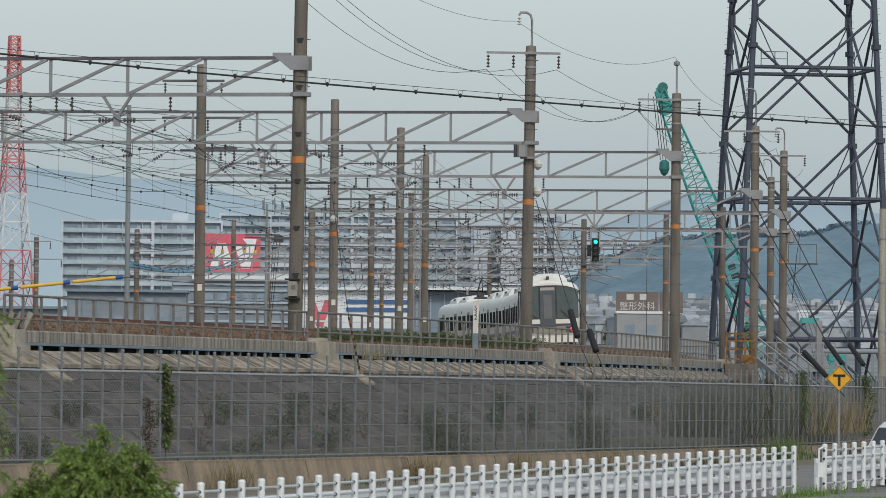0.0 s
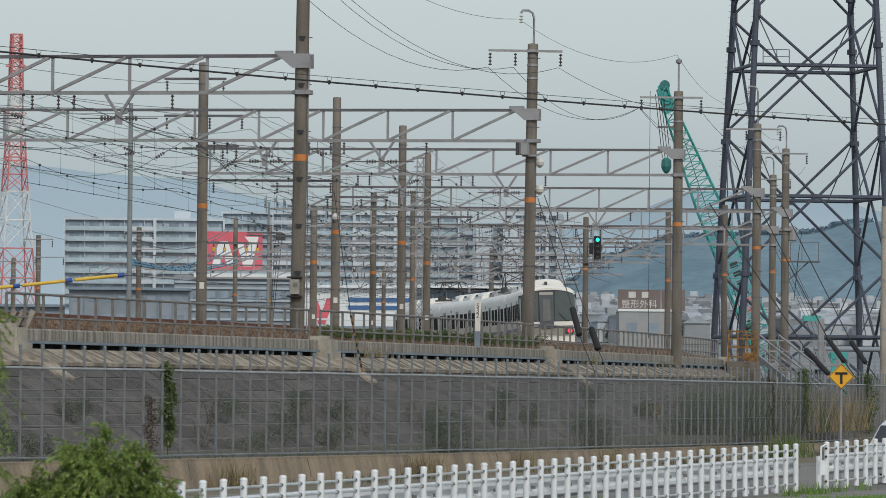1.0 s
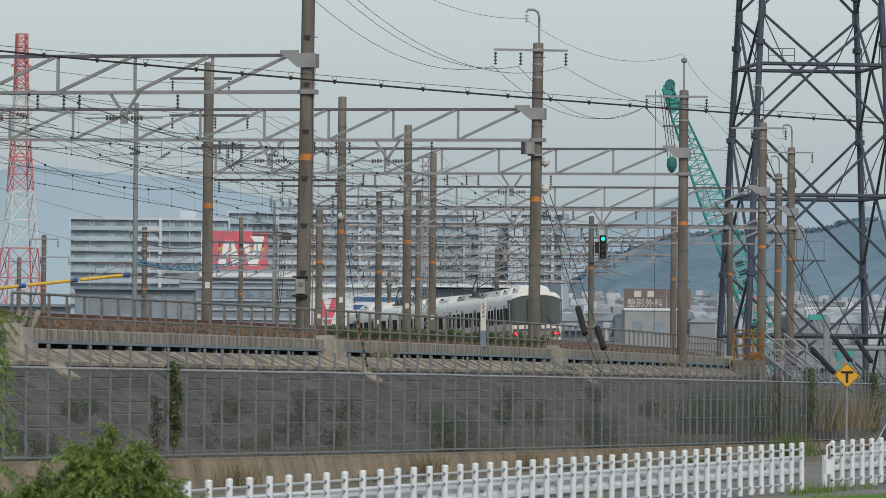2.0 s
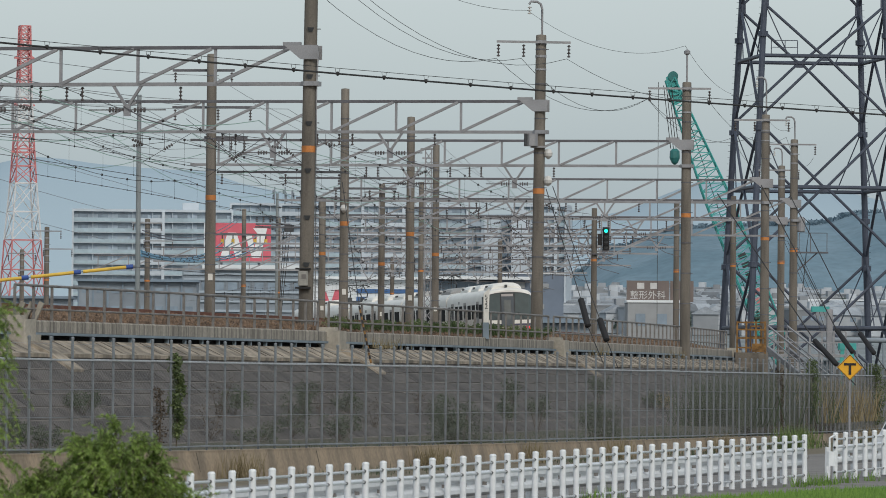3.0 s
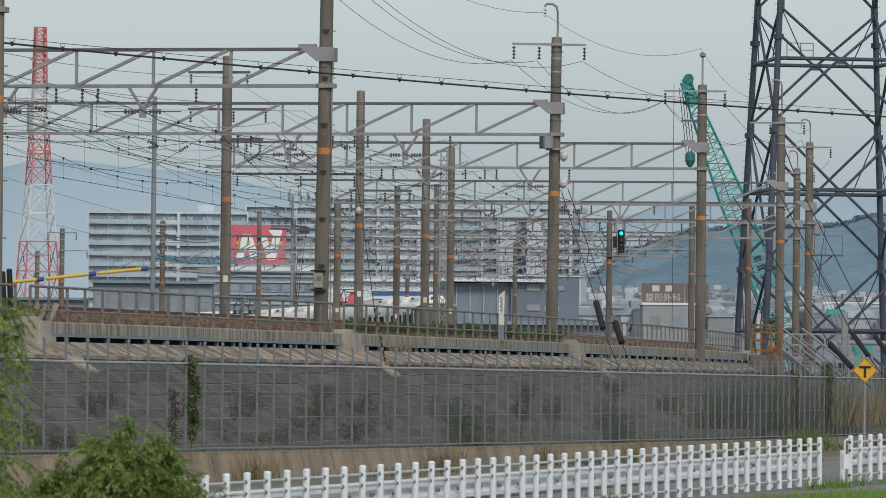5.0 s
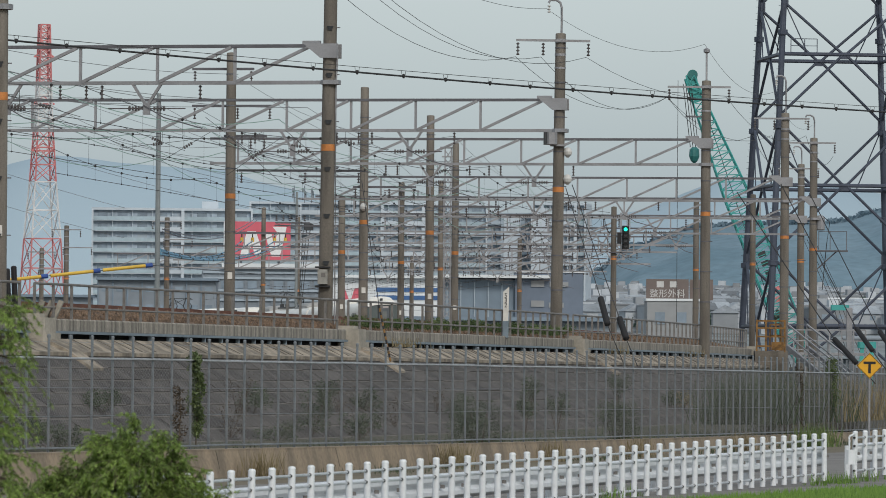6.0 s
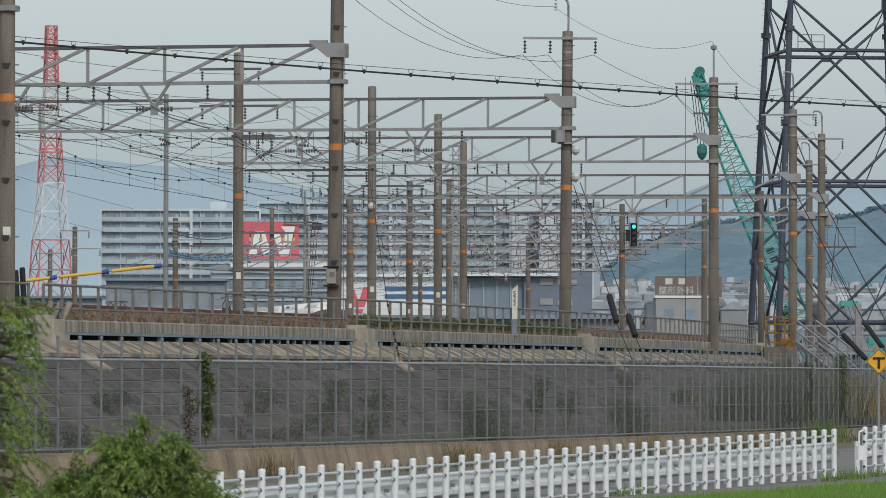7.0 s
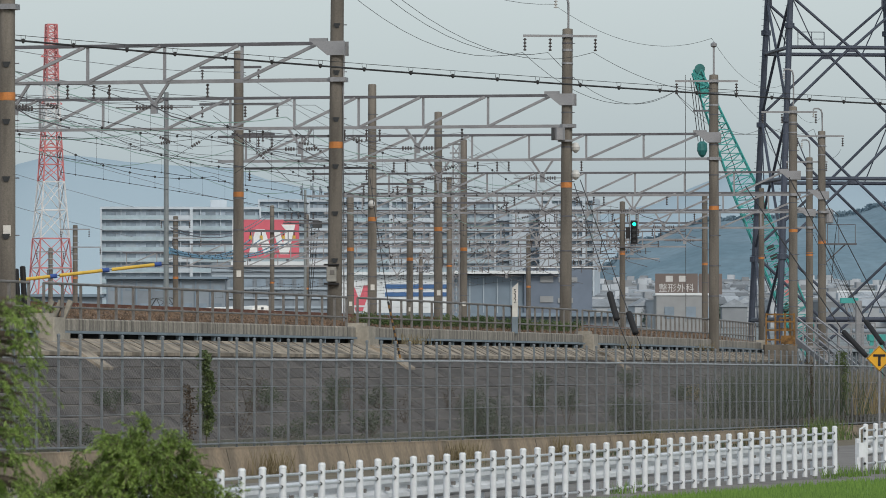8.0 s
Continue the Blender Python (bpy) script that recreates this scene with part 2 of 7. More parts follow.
# distance haze is put into the blue-paled hill and mountain colours
M_HILL = material("hillside_haze_tint", (0.155, 0.235, 0.29), 0.95, vary=0.3, grain=0.02, fine=0.2, bump=0, tint=(0.115, 0.19, 0.24))
M_FAR = material("far_mountain_haze_tint", (0.325, 0.415, 0.478), 1.0, vary=0.06, grain=0.002, bump=0, spec=0.0)
M_CARWHITE = material("white_car_paint", (0.70, 0.71, 0.72), 0.25, vary=0.05, bump=0)
M_TYRE = material("tyre_rubber", (0.02, 0.02, 0.02), 0.8, vary=0.1)
M_LETTER = material("pale_lettering", (0.5, 0.5, 0.49), 0.6, vary=0.1, bump=0)


# ---- mesh building ----
class Geo:
    """Collects the vertices and faces of one mesh."""

    def __init__(self):
        self.v, self.f = [], []

    def add(self, verts, faces):
        k = len(self.v)
        self.v.extend(tuple(p) for p in verts)
        self.f.extend(tuple(i + k for i in face) for face in faces)
        return self

    def box(self, centre, size, m=None, bevel=0.0):
        cx, cy, cz = centre
        hx, hy, hz = size[0] / 2, size[1] / 2, size[2] / 2
        if bevel:
            b = min(bevel, hx * 0.9, hy * 0.9)
            ring = [(-hx + b, -hy), (hx - b, -hy), (hx, -hy + b), (hx, hy - b), (hx - b, hy), (-hx + b, hy), (-hx, hy - b), (-hx, -hy + b)]
            pts = [(cx + x, cy + y, cz + z) for z in (-hz, hz) for x, y in ring]
            faces = [(i, (i + 1) % 8, 8 + (i + 1) % 8, 8 + i) for i in range(8)] + [tuple(range(7, -1, -1)), tuple(range(8, 16))]
        else:
            pts = [(cx + x, cy + y, cz + z) for z in (-hz, hz) for x, y in ((-hx, -hy), (hx, -hy), (hx, hy), (-hx, hy))]
            faces = [(3, 2, 1, 0), (4, 5, 6, 7), (0, 1, 5, 4), (1, 2, 6, 5), (2, 3, 7, 6), (3, 0, 4, 7)]
        if m is not None:
            pts = [m @ Vector(p) for p in pts]
        return self.add(pts, faces)

    def bar(self, p, q, w, h=None, sides=4, r1=None):
        """A straight bar from p to q: a square or round section, which may taper."""
        p, q = Vector(p), Vector(q)
        d = (q - p)
        if d.length < 1e-6:
            return self
        d.normalize()
        a = d.cross(Vector((0, 0, 1)))
        a = Vector((1, 0, 0)) if a.length < 1e-4 else a.normalized()
        b = a.cross(d)
        h = w if h is None else h
        k = 1.0 if r1 is None else r1 / w
        pts = []
        for base, sc in ((p, 1.0), (q, k)):
            for i in range(sides):
                ang = 2 * math.pi * (i + 0.5) / sides
                f = 1 / math.cos(math.pi / sides) if sides == 4 else 1.0
                pts.append(base + a * (math.cos(ang) * w / 2 * f * sc) + b * (math.sin(ang) * h / 2 * f * sc))
        faces = [(i, (i + 1) % sides, sides + (i + 1) % sides, sides + i) for i in range(sides)]
        faces += [tuple(range(sides - 1, -1, -1)), tuple(range(sides, 2 * sides))]
        return self.add(pts, faces)

    def line(self, pts, w, sides=3):
        """One bent rod through the points."""
        pts = [Vector(p) for p in pts]
        k, n = len(self.v), len(pts)
        for i, p in enumerate(pts):
            d = (pts[min(n - 1, i + 1)] - pts[max(0, i - 1)]).normalized()
            a = d.cross(Vector((0, 0, 1)))
            a = Vector((1, 0, 0)) if a.length < 1e-3 else a.normalized()
            b = a.cross(d)
            for j in range(sides):
                ang = 2 * math.pi * (j + 0.5) / sides
                self.v.append(tuple(p + (a * math.cos(ang) + b * math.sin(ang)) * (w / 2)))
        self.f += [(k + i * sides + j, k + i * sides + (j + 1) % sides, k + (i + 1) * sides + (j + 1) % sides, k + (i + 1) * sides + j) for i in range(n - 1) for j in range(sides)]
        self.f += [tuple(k + j for j in range(sides - 1, -1, -1)), tuple(k + (n - 1) * sides + j for j in range(sides))]
        return self

    def lathe(self, profile, centre=(0, 0, 0), n=12):
        """A turned form about the upright: rows of radius and height."""
        cx, cy, cz = centre
        pts = [(cx + r * math.cos(2 * math.pi * i / n), cy + r * math.sin(2 * math.pi * i / n), cz + z) for r, z in profile for i in range(n)]
        faces = [(j * n + i, j * n + (i + 1) % n, (j + 1) * n + (i + 1) % n, (j + 1) * n + i) for j in range(len(profile) - 1) for i in range(n)]
        faces += [tuple(range(n - 1, -1, -1)), tuple(range((len(profile) - 1) * n, len(profile) * n))]
        return self.add(pts, faces)

    def mesh(self, name, mat, smooth=False):
        me = bpy.data.meshes.new(name)
        me.from_pydata(self.v, [], self.f)
        me.materials.append(mat)
        if smooth:
            me.polygons.foreach_set("use_smooth", [True] * len(me.polygons))
            me.set_sharp_from_angle(angle=radians(40))
        me.update()
        return me


def part(name, g, mat, parent=None, label="", smooth=False):
    me = g.mesh(name, mat, smooth) if isinstance(g, Geo) else g
    ob = new(name, me)
    ob.parent = parent
    if label:
        ob["label"] = label
    return ob


def thing(name, label, category, at=(0, 0, 0), rz=0.0, group="", kind=""):
    ob = new(name)
    ob.matrix_basis = pose(*at, 0, 0, rz)
    return tagged(ob, label, category, group, kind)


def solid(name, g, mat, label, category, group="", kind="", smooth=False):
    return tagged(part(name, g, mat, None, "", smooth), label, category, group, kind)


# ---- plan: s runs along the railway, off lies across it, to the far side ----
UX, UY, BEND, RADIUS = 0.2302, 0.9731, 146.0, 820.0


def rail(s, off, z=0.0, bent=True):
    n = off + ((s - BEND) ** 2 / (2 * RADIUS) if bent else 0.0)
    return Vector((UX * s - UY * n, UY * s + UX * n, z))


def heading(s, bent=True):
    """Degrees by which the x axis turns to lie along the railway."""
    d = rail(s + 0.5, 30, 0, bent) - rail(s - 0.5, 30, 0, bent)
    return math.degrees(math.atan2(d.y, d.x))


def ribbon(g, s0, s1, step, corners, bent=True, fall=None):
    """Sweeps a closed section of (off, z) corners along the railway."""
    k = max(1, round((s1 - s0) / step))
    at = [s0 + (s1 - s0) * i / k for i in range(k + 1)]
    rows = [[rail(s, o, z - (fall(s) if fall else 0), bent) for o, z in corners] for s in at]
    c = len(corners)
    pts = [p for row in rows for p in row]
    faces = [(i * c + j, i * c + (j + 1) % c, (i + 1) * c + (j + 1) % c, (i + 1) * c + j) for i in range(k) for j in range(c)]
    faces += [tuple(range(c)), tuple(range((k + 1) * c - 1, k * c - 1, -1))]
    return g.add(pts, faces)


def sheet(g, s0, s1, step, rows, bent=True):
    k = max(1, round((s1 - s0) / step))
    pts = [rail(s0 + (s1 - s0) * i / k, o, z, bent) for i in range(k + 1) for o, z in rows]
    c = len(rows)
    return g.add(pts, [(i * c + j, i * c + j + 1, (i + 1) * c + j + 1, (i + 1) * c + j) for i in range(k) for j in range(c - 1)])


def spans(ends, drops, k=10):
    """One long wire over several supports, sagging between each two."""
    pts = []
    for i, (p, q) in enumerate(zip(ends, ends[1:])):
        pts += sag(p, q, drops[i % len(drops)], k)[(1 if i else 0):]
    return pts


def sag(p, q, drop, k=8):
    p, q = Vector(p), Vector(q)
    return [p.lerp(q, i / k) - Vector((0, 0, 4 * drop * (i / k) * (1 - i / k))) for i in range(k + 1)]


# ---- ground, road, wall and slope ----
def wall_fall(s):
    """The wall's crown drops slowly along the line."""
    return min(0.36, 0.02 + 0.0037 * max(0.0, s - 90))


def build_ground():
    g = Geo().add([(-5000, -400, -0.3), (5000, -400, -0.3), (5000, 5000, -0.3), (-5000, 5000, -0.3)], [(0, 1, 2, 3)])
    solid("ground", g, M_GROUND, "wide flat town ground out to the horizon", "ground", kind="structure")
    g = Geo()
    g.add([(-60, -60, 0.006), (60, -60, 0.006), (60, 123, 0.006), (16.95, 123, 0.006), (-19.25, 10.3, 0.006)], [(0, 1, 2, 3, 4)])
    solid("field", g, M_FIELD, "green rice field beside the road", "field", kind="structure")
    g = Geo()
    sheet(g, 20, 330, 10, [(10.5, 0.0), (21.5, 0.0)])
    solid("road", g, M_ASPHALT, "grey asphalt road in front of the embankment", "road", kind="structure")
    g = Geo()
    ribbon(g, 20, 330, 10, [(21.3, -0.5), (21.3, -0.01), (23.2, -0.24), (27.3, -0.20), (27.3, -0.5)])
    solid("verge", g, M_EARTH, "sunken earth verge at the foot of the wall", "verge", kind="structure")
    g = Geo()
    ribbon(g, 60, 262, 4, [(27.18, -0.5), (27.40, 0.36), (27.40, 0.40), (28.0, 0.40), (28.0, -0.5)], fall=wall_fall)
    solid("retaining_wall", g, M_WALL, "low concrete retaining wall with brown rain stains", "wall", kind="structure")
    g = Geo()
    for k in range(26):
        ribbon(g, 64.3 + k * 7.7, 64.308 + k * 7.7, 1, [(27.302, 0.0), (27.388, 0.37), (27.44, 0.37), (27.44, 0.0)], fall=wall_fall)
    part("expansion_joint", g, M_RIB, bpy.data.objects["retaining_wall"])
    # bed of the slope; the slabs lie on it
    g = Geo()
    ribbon(g, 60, 236, 4, [(27.9, -0.7), (27.9, -0.15), (33.0, 0.20), (36.1, 2.16), (36.1, -0.7)])
    slope = solid("embankment_slope", g, M_JOINT, "embankment slope faced with dark weathered concrete slabs", "slope", kind="structure")
    g = Geo()
    ribbon(g, 60, 330, 4, [(28.0, -0.5), (28.0, -0.10), (33.12, 0.25), (33.2, -0.5)])
    solid("slope_foot", g, M_SOIL, "strip of bare earth between fence and slope", "ground", kind="structure")
    g = Geo()
    ribbon(g, 60, 236, 4, [(36.1, -0.3), (36.1, 2.22), (36.2, 2.24), (36.75, 2.50), (37.5, 2.50), (37.5, -0.3)])
    part("upper_slope", g, M_SLOPETOP, slope, "sandy upper slope with diagonal streaks")
    g = Geo()
    ribbon(g, 60, 236, 4, [(35.98, 2.12), (35.98, 2.20), (36.12, 2.225), (36.12, 2.06)])
    part("ledge", g, M_SLOPETOP, slope)
    g = Geo()
    for k in range(150):
        s = 62 + k * 1.15 + random.uniform(-0.45, 0.45)
        w = random.uniform(0.02, 0.12)
        ribbon(g, s, s + w, 1, [(36.19, 2.22), (36.19, 2.25), (36.73, 2.51), (36.73, 2.42)])
    tagged(part("slab_rib", g, M_RIB, slope, "weathered ribs between the upper slabs"), kind="stuff")


def build_deck():
    deck = thing("track_deck", "concrete track deck with rain-streaked edge", "deck", kind="structure")
    joints = [55, 91, 119.5, 146.2, 178.6, 234.0]
    for a, b in zip(joints, joints[1:]):
        g = Geo()
        ribbon(g, a + 0.35, b - 0.35, 3, [(36.90, 2.68), (36.90, 2.92), (36.93, 2.95), (37.25, 2.95), (37.25, 2.68)])
        part("edge_beam", g, M_FASCIA, deck)
        g = Geo()
        ribbon(g, a + 0.4, b - 0.6, 3, [(36.80, 2.615), (36.80, 2.675), (36.95, 2.675), (36.95, 2.615)])
        duct = part("cable_duct", g, M_DUCT, deck, "blue-grey cable duct under the edge")
        k = round((b - a) / 1.45)
        for i in range(k):
            s = a + 0.9 + (b - a - 1.8) * i / (k - 1)
            g = Geo().box((0, 0, 0), (0.06, 0.10, 0.20), bevel=0.01)
            br = part("bracket", g, M_DUCT, deck)
            br.matrix_basis = Matrix.Translation(rail(s, 36.88, 2.53)) @ pose(0, 0, 0, 0, 0, heading(s))
        # black strip stands in for the shade behind the duct
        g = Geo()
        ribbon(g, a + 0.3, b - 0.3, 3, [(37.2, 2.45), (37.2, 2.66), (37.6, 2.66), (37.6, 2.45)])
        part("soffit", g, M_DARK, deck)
    for s in joints[1:]:
        m = Matrix.Translation(rail(s, 36.75, 0)) @ pose(0, 0, 0, 0, 0, heading(s))
        g = Geo().box((0, 0.1, 2.60), (0.78, 0.6, 0.72), m, 0.03).box((-0.12, 0.2, 2.98), (0.42, 0.5, 0.14), m, 0.02)
        g.box((0.15, 0.02, 2.42), (1.0, 0.5, 0.40), m, 0.03)
        part("pier_head", g, M_CONC, deck, "pale concrete pier head between deck spans")
        g = Geo()
        ribbon(g, s - 0.3, s + 0.5, 1, [(35.5, 1.68), (35.48, 1.86), (36.08, 2.27), (36.7, 2.56), (36.7, 2.3), (36.08, 2.0)])
        part("drain_slab", g, M_SLOPETOP, deck)
    sk = thing("slab_stack", "three slanting concrete slabs by the handrail", "slabs", (rail(121.3, 37.45).x, rail(121.3, 37.45).y, 0))
    for k in range(3):
        part("slab", Geo().box((0, 0, 0), (0.12, 0.3, 0.5), pose(0.2 * k, 0.1 * k, 3.13, 0, 25, 0), 0.01), M_CONC, sk)
    g = Geo()
    ribbon(g, 40, 232, 3, [(37.26, 2.5), (37.26, 2.96), (38.3, 3.12), (39.2, 3.26), (60.5, 3.30), (60.5, 2.5)])
    solid("ballast_bed", g, M_BALLAST, "rust-brown stone ballast of the railway", "ballast", kind="structure")
    g = Geo()
    ribbon(g, 232, 330, 3, [(38.4, -0.3), (37.6, 2.9), (39.2, 3.20), (72, 3.22), (72, -0.3)])
    ribbon(g, 330, 640, 6, [(38.4, -0.3), (38.0, 2.9), (39.2, 3.20), (92, 3.22), (92, -0.3)])
    solid("railway_embankment", g, M_BALLAST, "ballasted railway embankment curving away", "embankment", kind="structure")
    for off in (40.6, 41.67, 44.6, 45.67, 52.6, 53.67):
        g = Geo()
        ribbon(g, 40, 330, 3, [(off - 0.035, 3.20), (off - 0.035, 3.44), (off + 0.035, 3.44), (off + 0.035, 3.20)])
        solid("rail", g, M_RAIL, "rusty steel rail on the ballast", "rail", "running rails")
    random.seed(4)
    v, f = [], []
    for _ in range(9000):
        s = random.uniform(112, 232)
        o = 37.3 + 2.0 * random.random() ** 1.3
        z = 2.95 + (o - 37.3) * 0.16
        p = rail(s, o, z + 0.02)
        r = random.uniform(0.025, 0.06)
        k = len(v)
        q = [Vector((random.uniform(-1, 1), random.uniform(-1, 1), random.uniform(-0.8, 0.8))).normalized() * r for _ in range(2)]
        v += [p + Vector((r, 0, 0)), p + Vector((-r, 0.3 * r, 0)), p + Vector((0, r, 0.2 * r)), p + Vector((0.2 * r, -r, 0)), p + Vector((0, 0, r * 1.1)) + q[0] * 0.4]
        f += [(k, k + 2, k + 4), (k + 2, k + 1, k + 4), (k + 1, k + 3, k + 4), (k + 3, k, k + 4)]
    g = Geo()
    g.v, g.f = v, f
    mat = leafy("loose_stone", (0.05, 0.034, 0.024), (0.31, 0.205, 0.13), 2.0)
    solid("ballast_stones", g, mat, "loose rust-brown ballast stones on the shoulder", "stones", kind="stuff")


def build_handrail():
    joints = [(92, 119.0), (120.0, 145.6), (146.8, 178.2), (179.2, 233.0)]
    for a, b in joints:
        h = thing("handrail", "dull grey steel handrail along the track deck", "handrail", group="deck handrails")
        for z, w in ((3.73, 0.06), (3.20, 0.045)):
            g = Geo()
            k = round((b - a) / 3)
            g.line([rail(a + (b - a) * i / k, 37.1, z) for i in range(k + 1)], w, 6)
            part("rail_bar", g, M_HANDRAIL, h)
        k = round((b - a) / 1.28)
        me = Geo().bar((0, 0, 2.9), (0, 0, 3.73), 0.055).mesh("post", M_HANDRAIL)
        for i in range(k + 1):
            s = a + (b - a) * i / k
            p = part("post", me, M_HANDRAIL, h)
            p.matrix_basis = Matrix.Translation(rail(s, 37.1)) @ pose(0, 0, 0, 0, 0, heading(s))


def build_mesh_fence():
    fence = thing("mesh_fence", "grey steel mesh fence on the retaining wall", "fence")
    me = Geo().bar((0, 0, 0.05), (0, 0, 2.40), 0.05, sides=6).lathe([(0.03, 2.37), (0.034, 2.42), (0.01, 2.44)], n=6).mesh("post", M_FENCE)
    s, n = 86.0, 0
    while s < 300:
        p = part("post", me, M_FENCE, fence)
        p.matrix_basis = Matrix.Translation(rail(s, 27.7, -0.0012 * (s - 90))) @ pose(random.uniform(-0.4, 0.4) * 0, 0, 0, 0, random.uniform(-0.5, 0.5), heading(s))
        s += 1.08
    for z, w, name in ((2.02, 0.04, "top_rail"), (0.47, 0.038, "bottom_rail"), (1.50, 0.010, "line_wire"), (1.0, 0.010, "line_wire"), (2.30, 0.006, "barbed_wire")):
        g = Geo()
        g.line([rail(86 + i * 2.0, 27.66, z - (wall_fall(86 + 2 * i) if z < 0.6 else 0.0012 * (2 * i - 4)) + random.uniform(-0.006, 0.006)) for i in range(107)], w, 5)
        part(name, g, M_RAILTUBE if name == "top_rail" else M_FENCE, fence)
    g = Geo()
    for i in range(int((300 - 86) / 0.085)):
        s = 86 + i * 0.085
        dz = -0.0012 * (s - 90)
        g.bar(rail(s, 27.665, 0.47 - wall_fall(s)), rail(s + 1.55, 27.665, 2.02 + dz), 0.0028, sides=3)
        g.bar(rail(s + 1.55, 27.672, 0.47 - wall_fall(s)), rail(s, 27.672, 2.02 + dz), 0.0028, sides=3)
    part("wire_mesh", g, M_MESH, fence, "fine diamond wire mesh")


# ---- white roadside fence and guard rail ----
W0, W1 = Vector((-2.05, 68.0, 0)), Vector((6.63, 95.0, 0))
WDIR = (W1 - W0).normalized()
WSIDE = Vector((-WDIR.y, WDIR.x, 0))
WTURN = math.degrees(math.atan2(WDIR.y, WDIR.x))


def wtop(d):
    return 0.62 + 0.0077 * d


def build_white_fence():
    me = Geo().lathe([(0.045, -0.78), (0.045, -0.012), (0.048, -0.010), (0.048, 0.0), (0.034, 0.020), (0.005, 0.024)], n=12).mesh("post", M_WHITE, True)
    long_run = [-0.385 + 0.7256 * i for i in range(-8, 10)] + [6.145 + 0.6862 * i for i in range(1, 33)]
    short_run = [30.32 + 0.73 * i for i in range(20)]
    for run, spots in (("long", long_run), ("short", short_run)):
        f = thing("pedestrian_fence", "white painted tubular fence along the road" if run == "long" else "white painted fence section beyond the gap", "fence", group="roadside fences")
        a, b = spots[0], spots[-1]
        for d in spots:
            p = W0 + WDIR * d
            post = part("post", me, M_WHITE, f)
            post.matrix_basis = pose(p.x, p.y, wtop(d), random.uniform(-0.8, 0.8), random.uniform(-0.8, 0.8), random.uniform(0, 60))
        for dz in (-0.095, -0.235, -0.66):
            g = Geo().line([W0 + WDIR * (a + (b - a) * i / 4) + Vector((0, 0, wtop(a + (b - a) * i / 4) + dz)) for i in range(5)], 0.034, 6)
            part("rail_tube", g, M_WPIPE, f)
        mc = Geo().bar((-0.075, 0, 0), (0.075, 0, 0), 0.044, sides=6).mesh("clamp", M_BOLT)
        for d in spots:
            for dz in (-0.095, -0.235, -0.66):
                c = W0 + WDIR * d + Vector((0, 0, wtop(d) + dz))
                part("clamp", mc, M_BOLT, f).matrix_basis = Matrix.Translation(c) @ pose(0, 0, 0, 0, 0, WTURN)
    # pressed steel guard rail on the road side
    for a, b in ((-6.0, 31.0), (33.3, 47.0)):
        r = thing("guard_rail", "white pressed-steel guard rail with posts and bolts", "guard rail", group="guard rails")
        sec = [(0.0, -0.17), (-0.07, -0.12), (-0.07, -0.07), (0.0, -0.02), (0.0, 0.02), (-0.07, 0.07), (-0.07, 0.12), (0.0, 0.17)]
        n = 30
        g = Geo()
        rows = []
        for i in range(n + 1):
            d = a + (b - a) * i / n
            for x, z in sec:
                rows.append(W0 + WDIR * d + WSIDE * (0.75 + x) + Vector((0, 0, wtop(d) - 0.43 + z)))
        g.add(rows, [(i * 8 + j, i * 8 + j + 1, i * 8 + 9 + j, i * 8 + 8 + j) for i in range(n) for j in range(7)])
        beam = part("beam", g, M_WHITE, r, "", True)
        sol = beam.modifiers.new("thick", "SOLIDIFY")
        sol.thickness = 0.006
        k = round((b - a) / 0.95)
        mp = Geo().bar((0, 0, -0.65), (0, 0, 0.14), 0.10, sides=8).mesh("post", M_WHITE)
        mb = Geo().box((0, 0, 0), (0.08, 0.05, 0.05), bevel=0.01).mesh("bolt_plate", M_HANDRAIL)
        for i in range(k + 1):
            d = a + (b - a) * i / k
            c = W0 + WDIR * d + WSIDE * 0.66 + Vector((0, 0, wtop(d) - 0.43))
            q = part("bolt_plate", mb, M_BOLT, r)
            q.matrix_basis = Matrix.Translation(c) @ pose(0, 0, 0, 0, 0, WTURN)
            if i % 2 == 0:
                q = part("post", mp, M_WHITE, r)
                q.matrix_basis = Matrix.Translation(c + WSIDE * 0.2)
    d = 30.1
    c = W0 + WDIR * d
    g = Geo().box((0, 0, 0), (0.145, 0.14, 0.25), bevel=0.03)
    ob = solid("fence_end_box", g, M_WHITE, "white box on the end of the fence section", "box")
    ob.matrix_basis = pose(c.x - 0.03, c.y - 0.12, wtop(d) - 0.42, 0, 0, 0)
    g = Geo().line([c + WSIDE * 0.05 + Vector((0, 0, wtop(d) + z)) for z in (-0.32, -0.12, -0.07)] + [c + WDIR * 0.10 + Vector((0, 0, wtop(d) - 0.03)), c + WDIR * 0.24 + Vector((0, 0, wtop(d) - 0.03))], 0.035, 6)
    solid("end_tube", g, M_WHITE, "bent white end tube of the guard rail", "tube")


# ---- railway poles, beams and wires ----
def insulator(g, p, n=4, r=0.07, up=0.34):
    """A string of porcelain discs that hangs from p."""
    x, y, z = p
    prof = []
    for i in range(n):
        h = z - up * (i + 0.2) / n
        prof += [(0.02, h), (r, h - up / n * 0.35), (r * 0.9, h - up / n * 0.5), (0.02, h - up / n * 0.62)]
    g.lathe([(rr, zz - z) for rr, zz in prof], (x, y, z), 8)
    return g


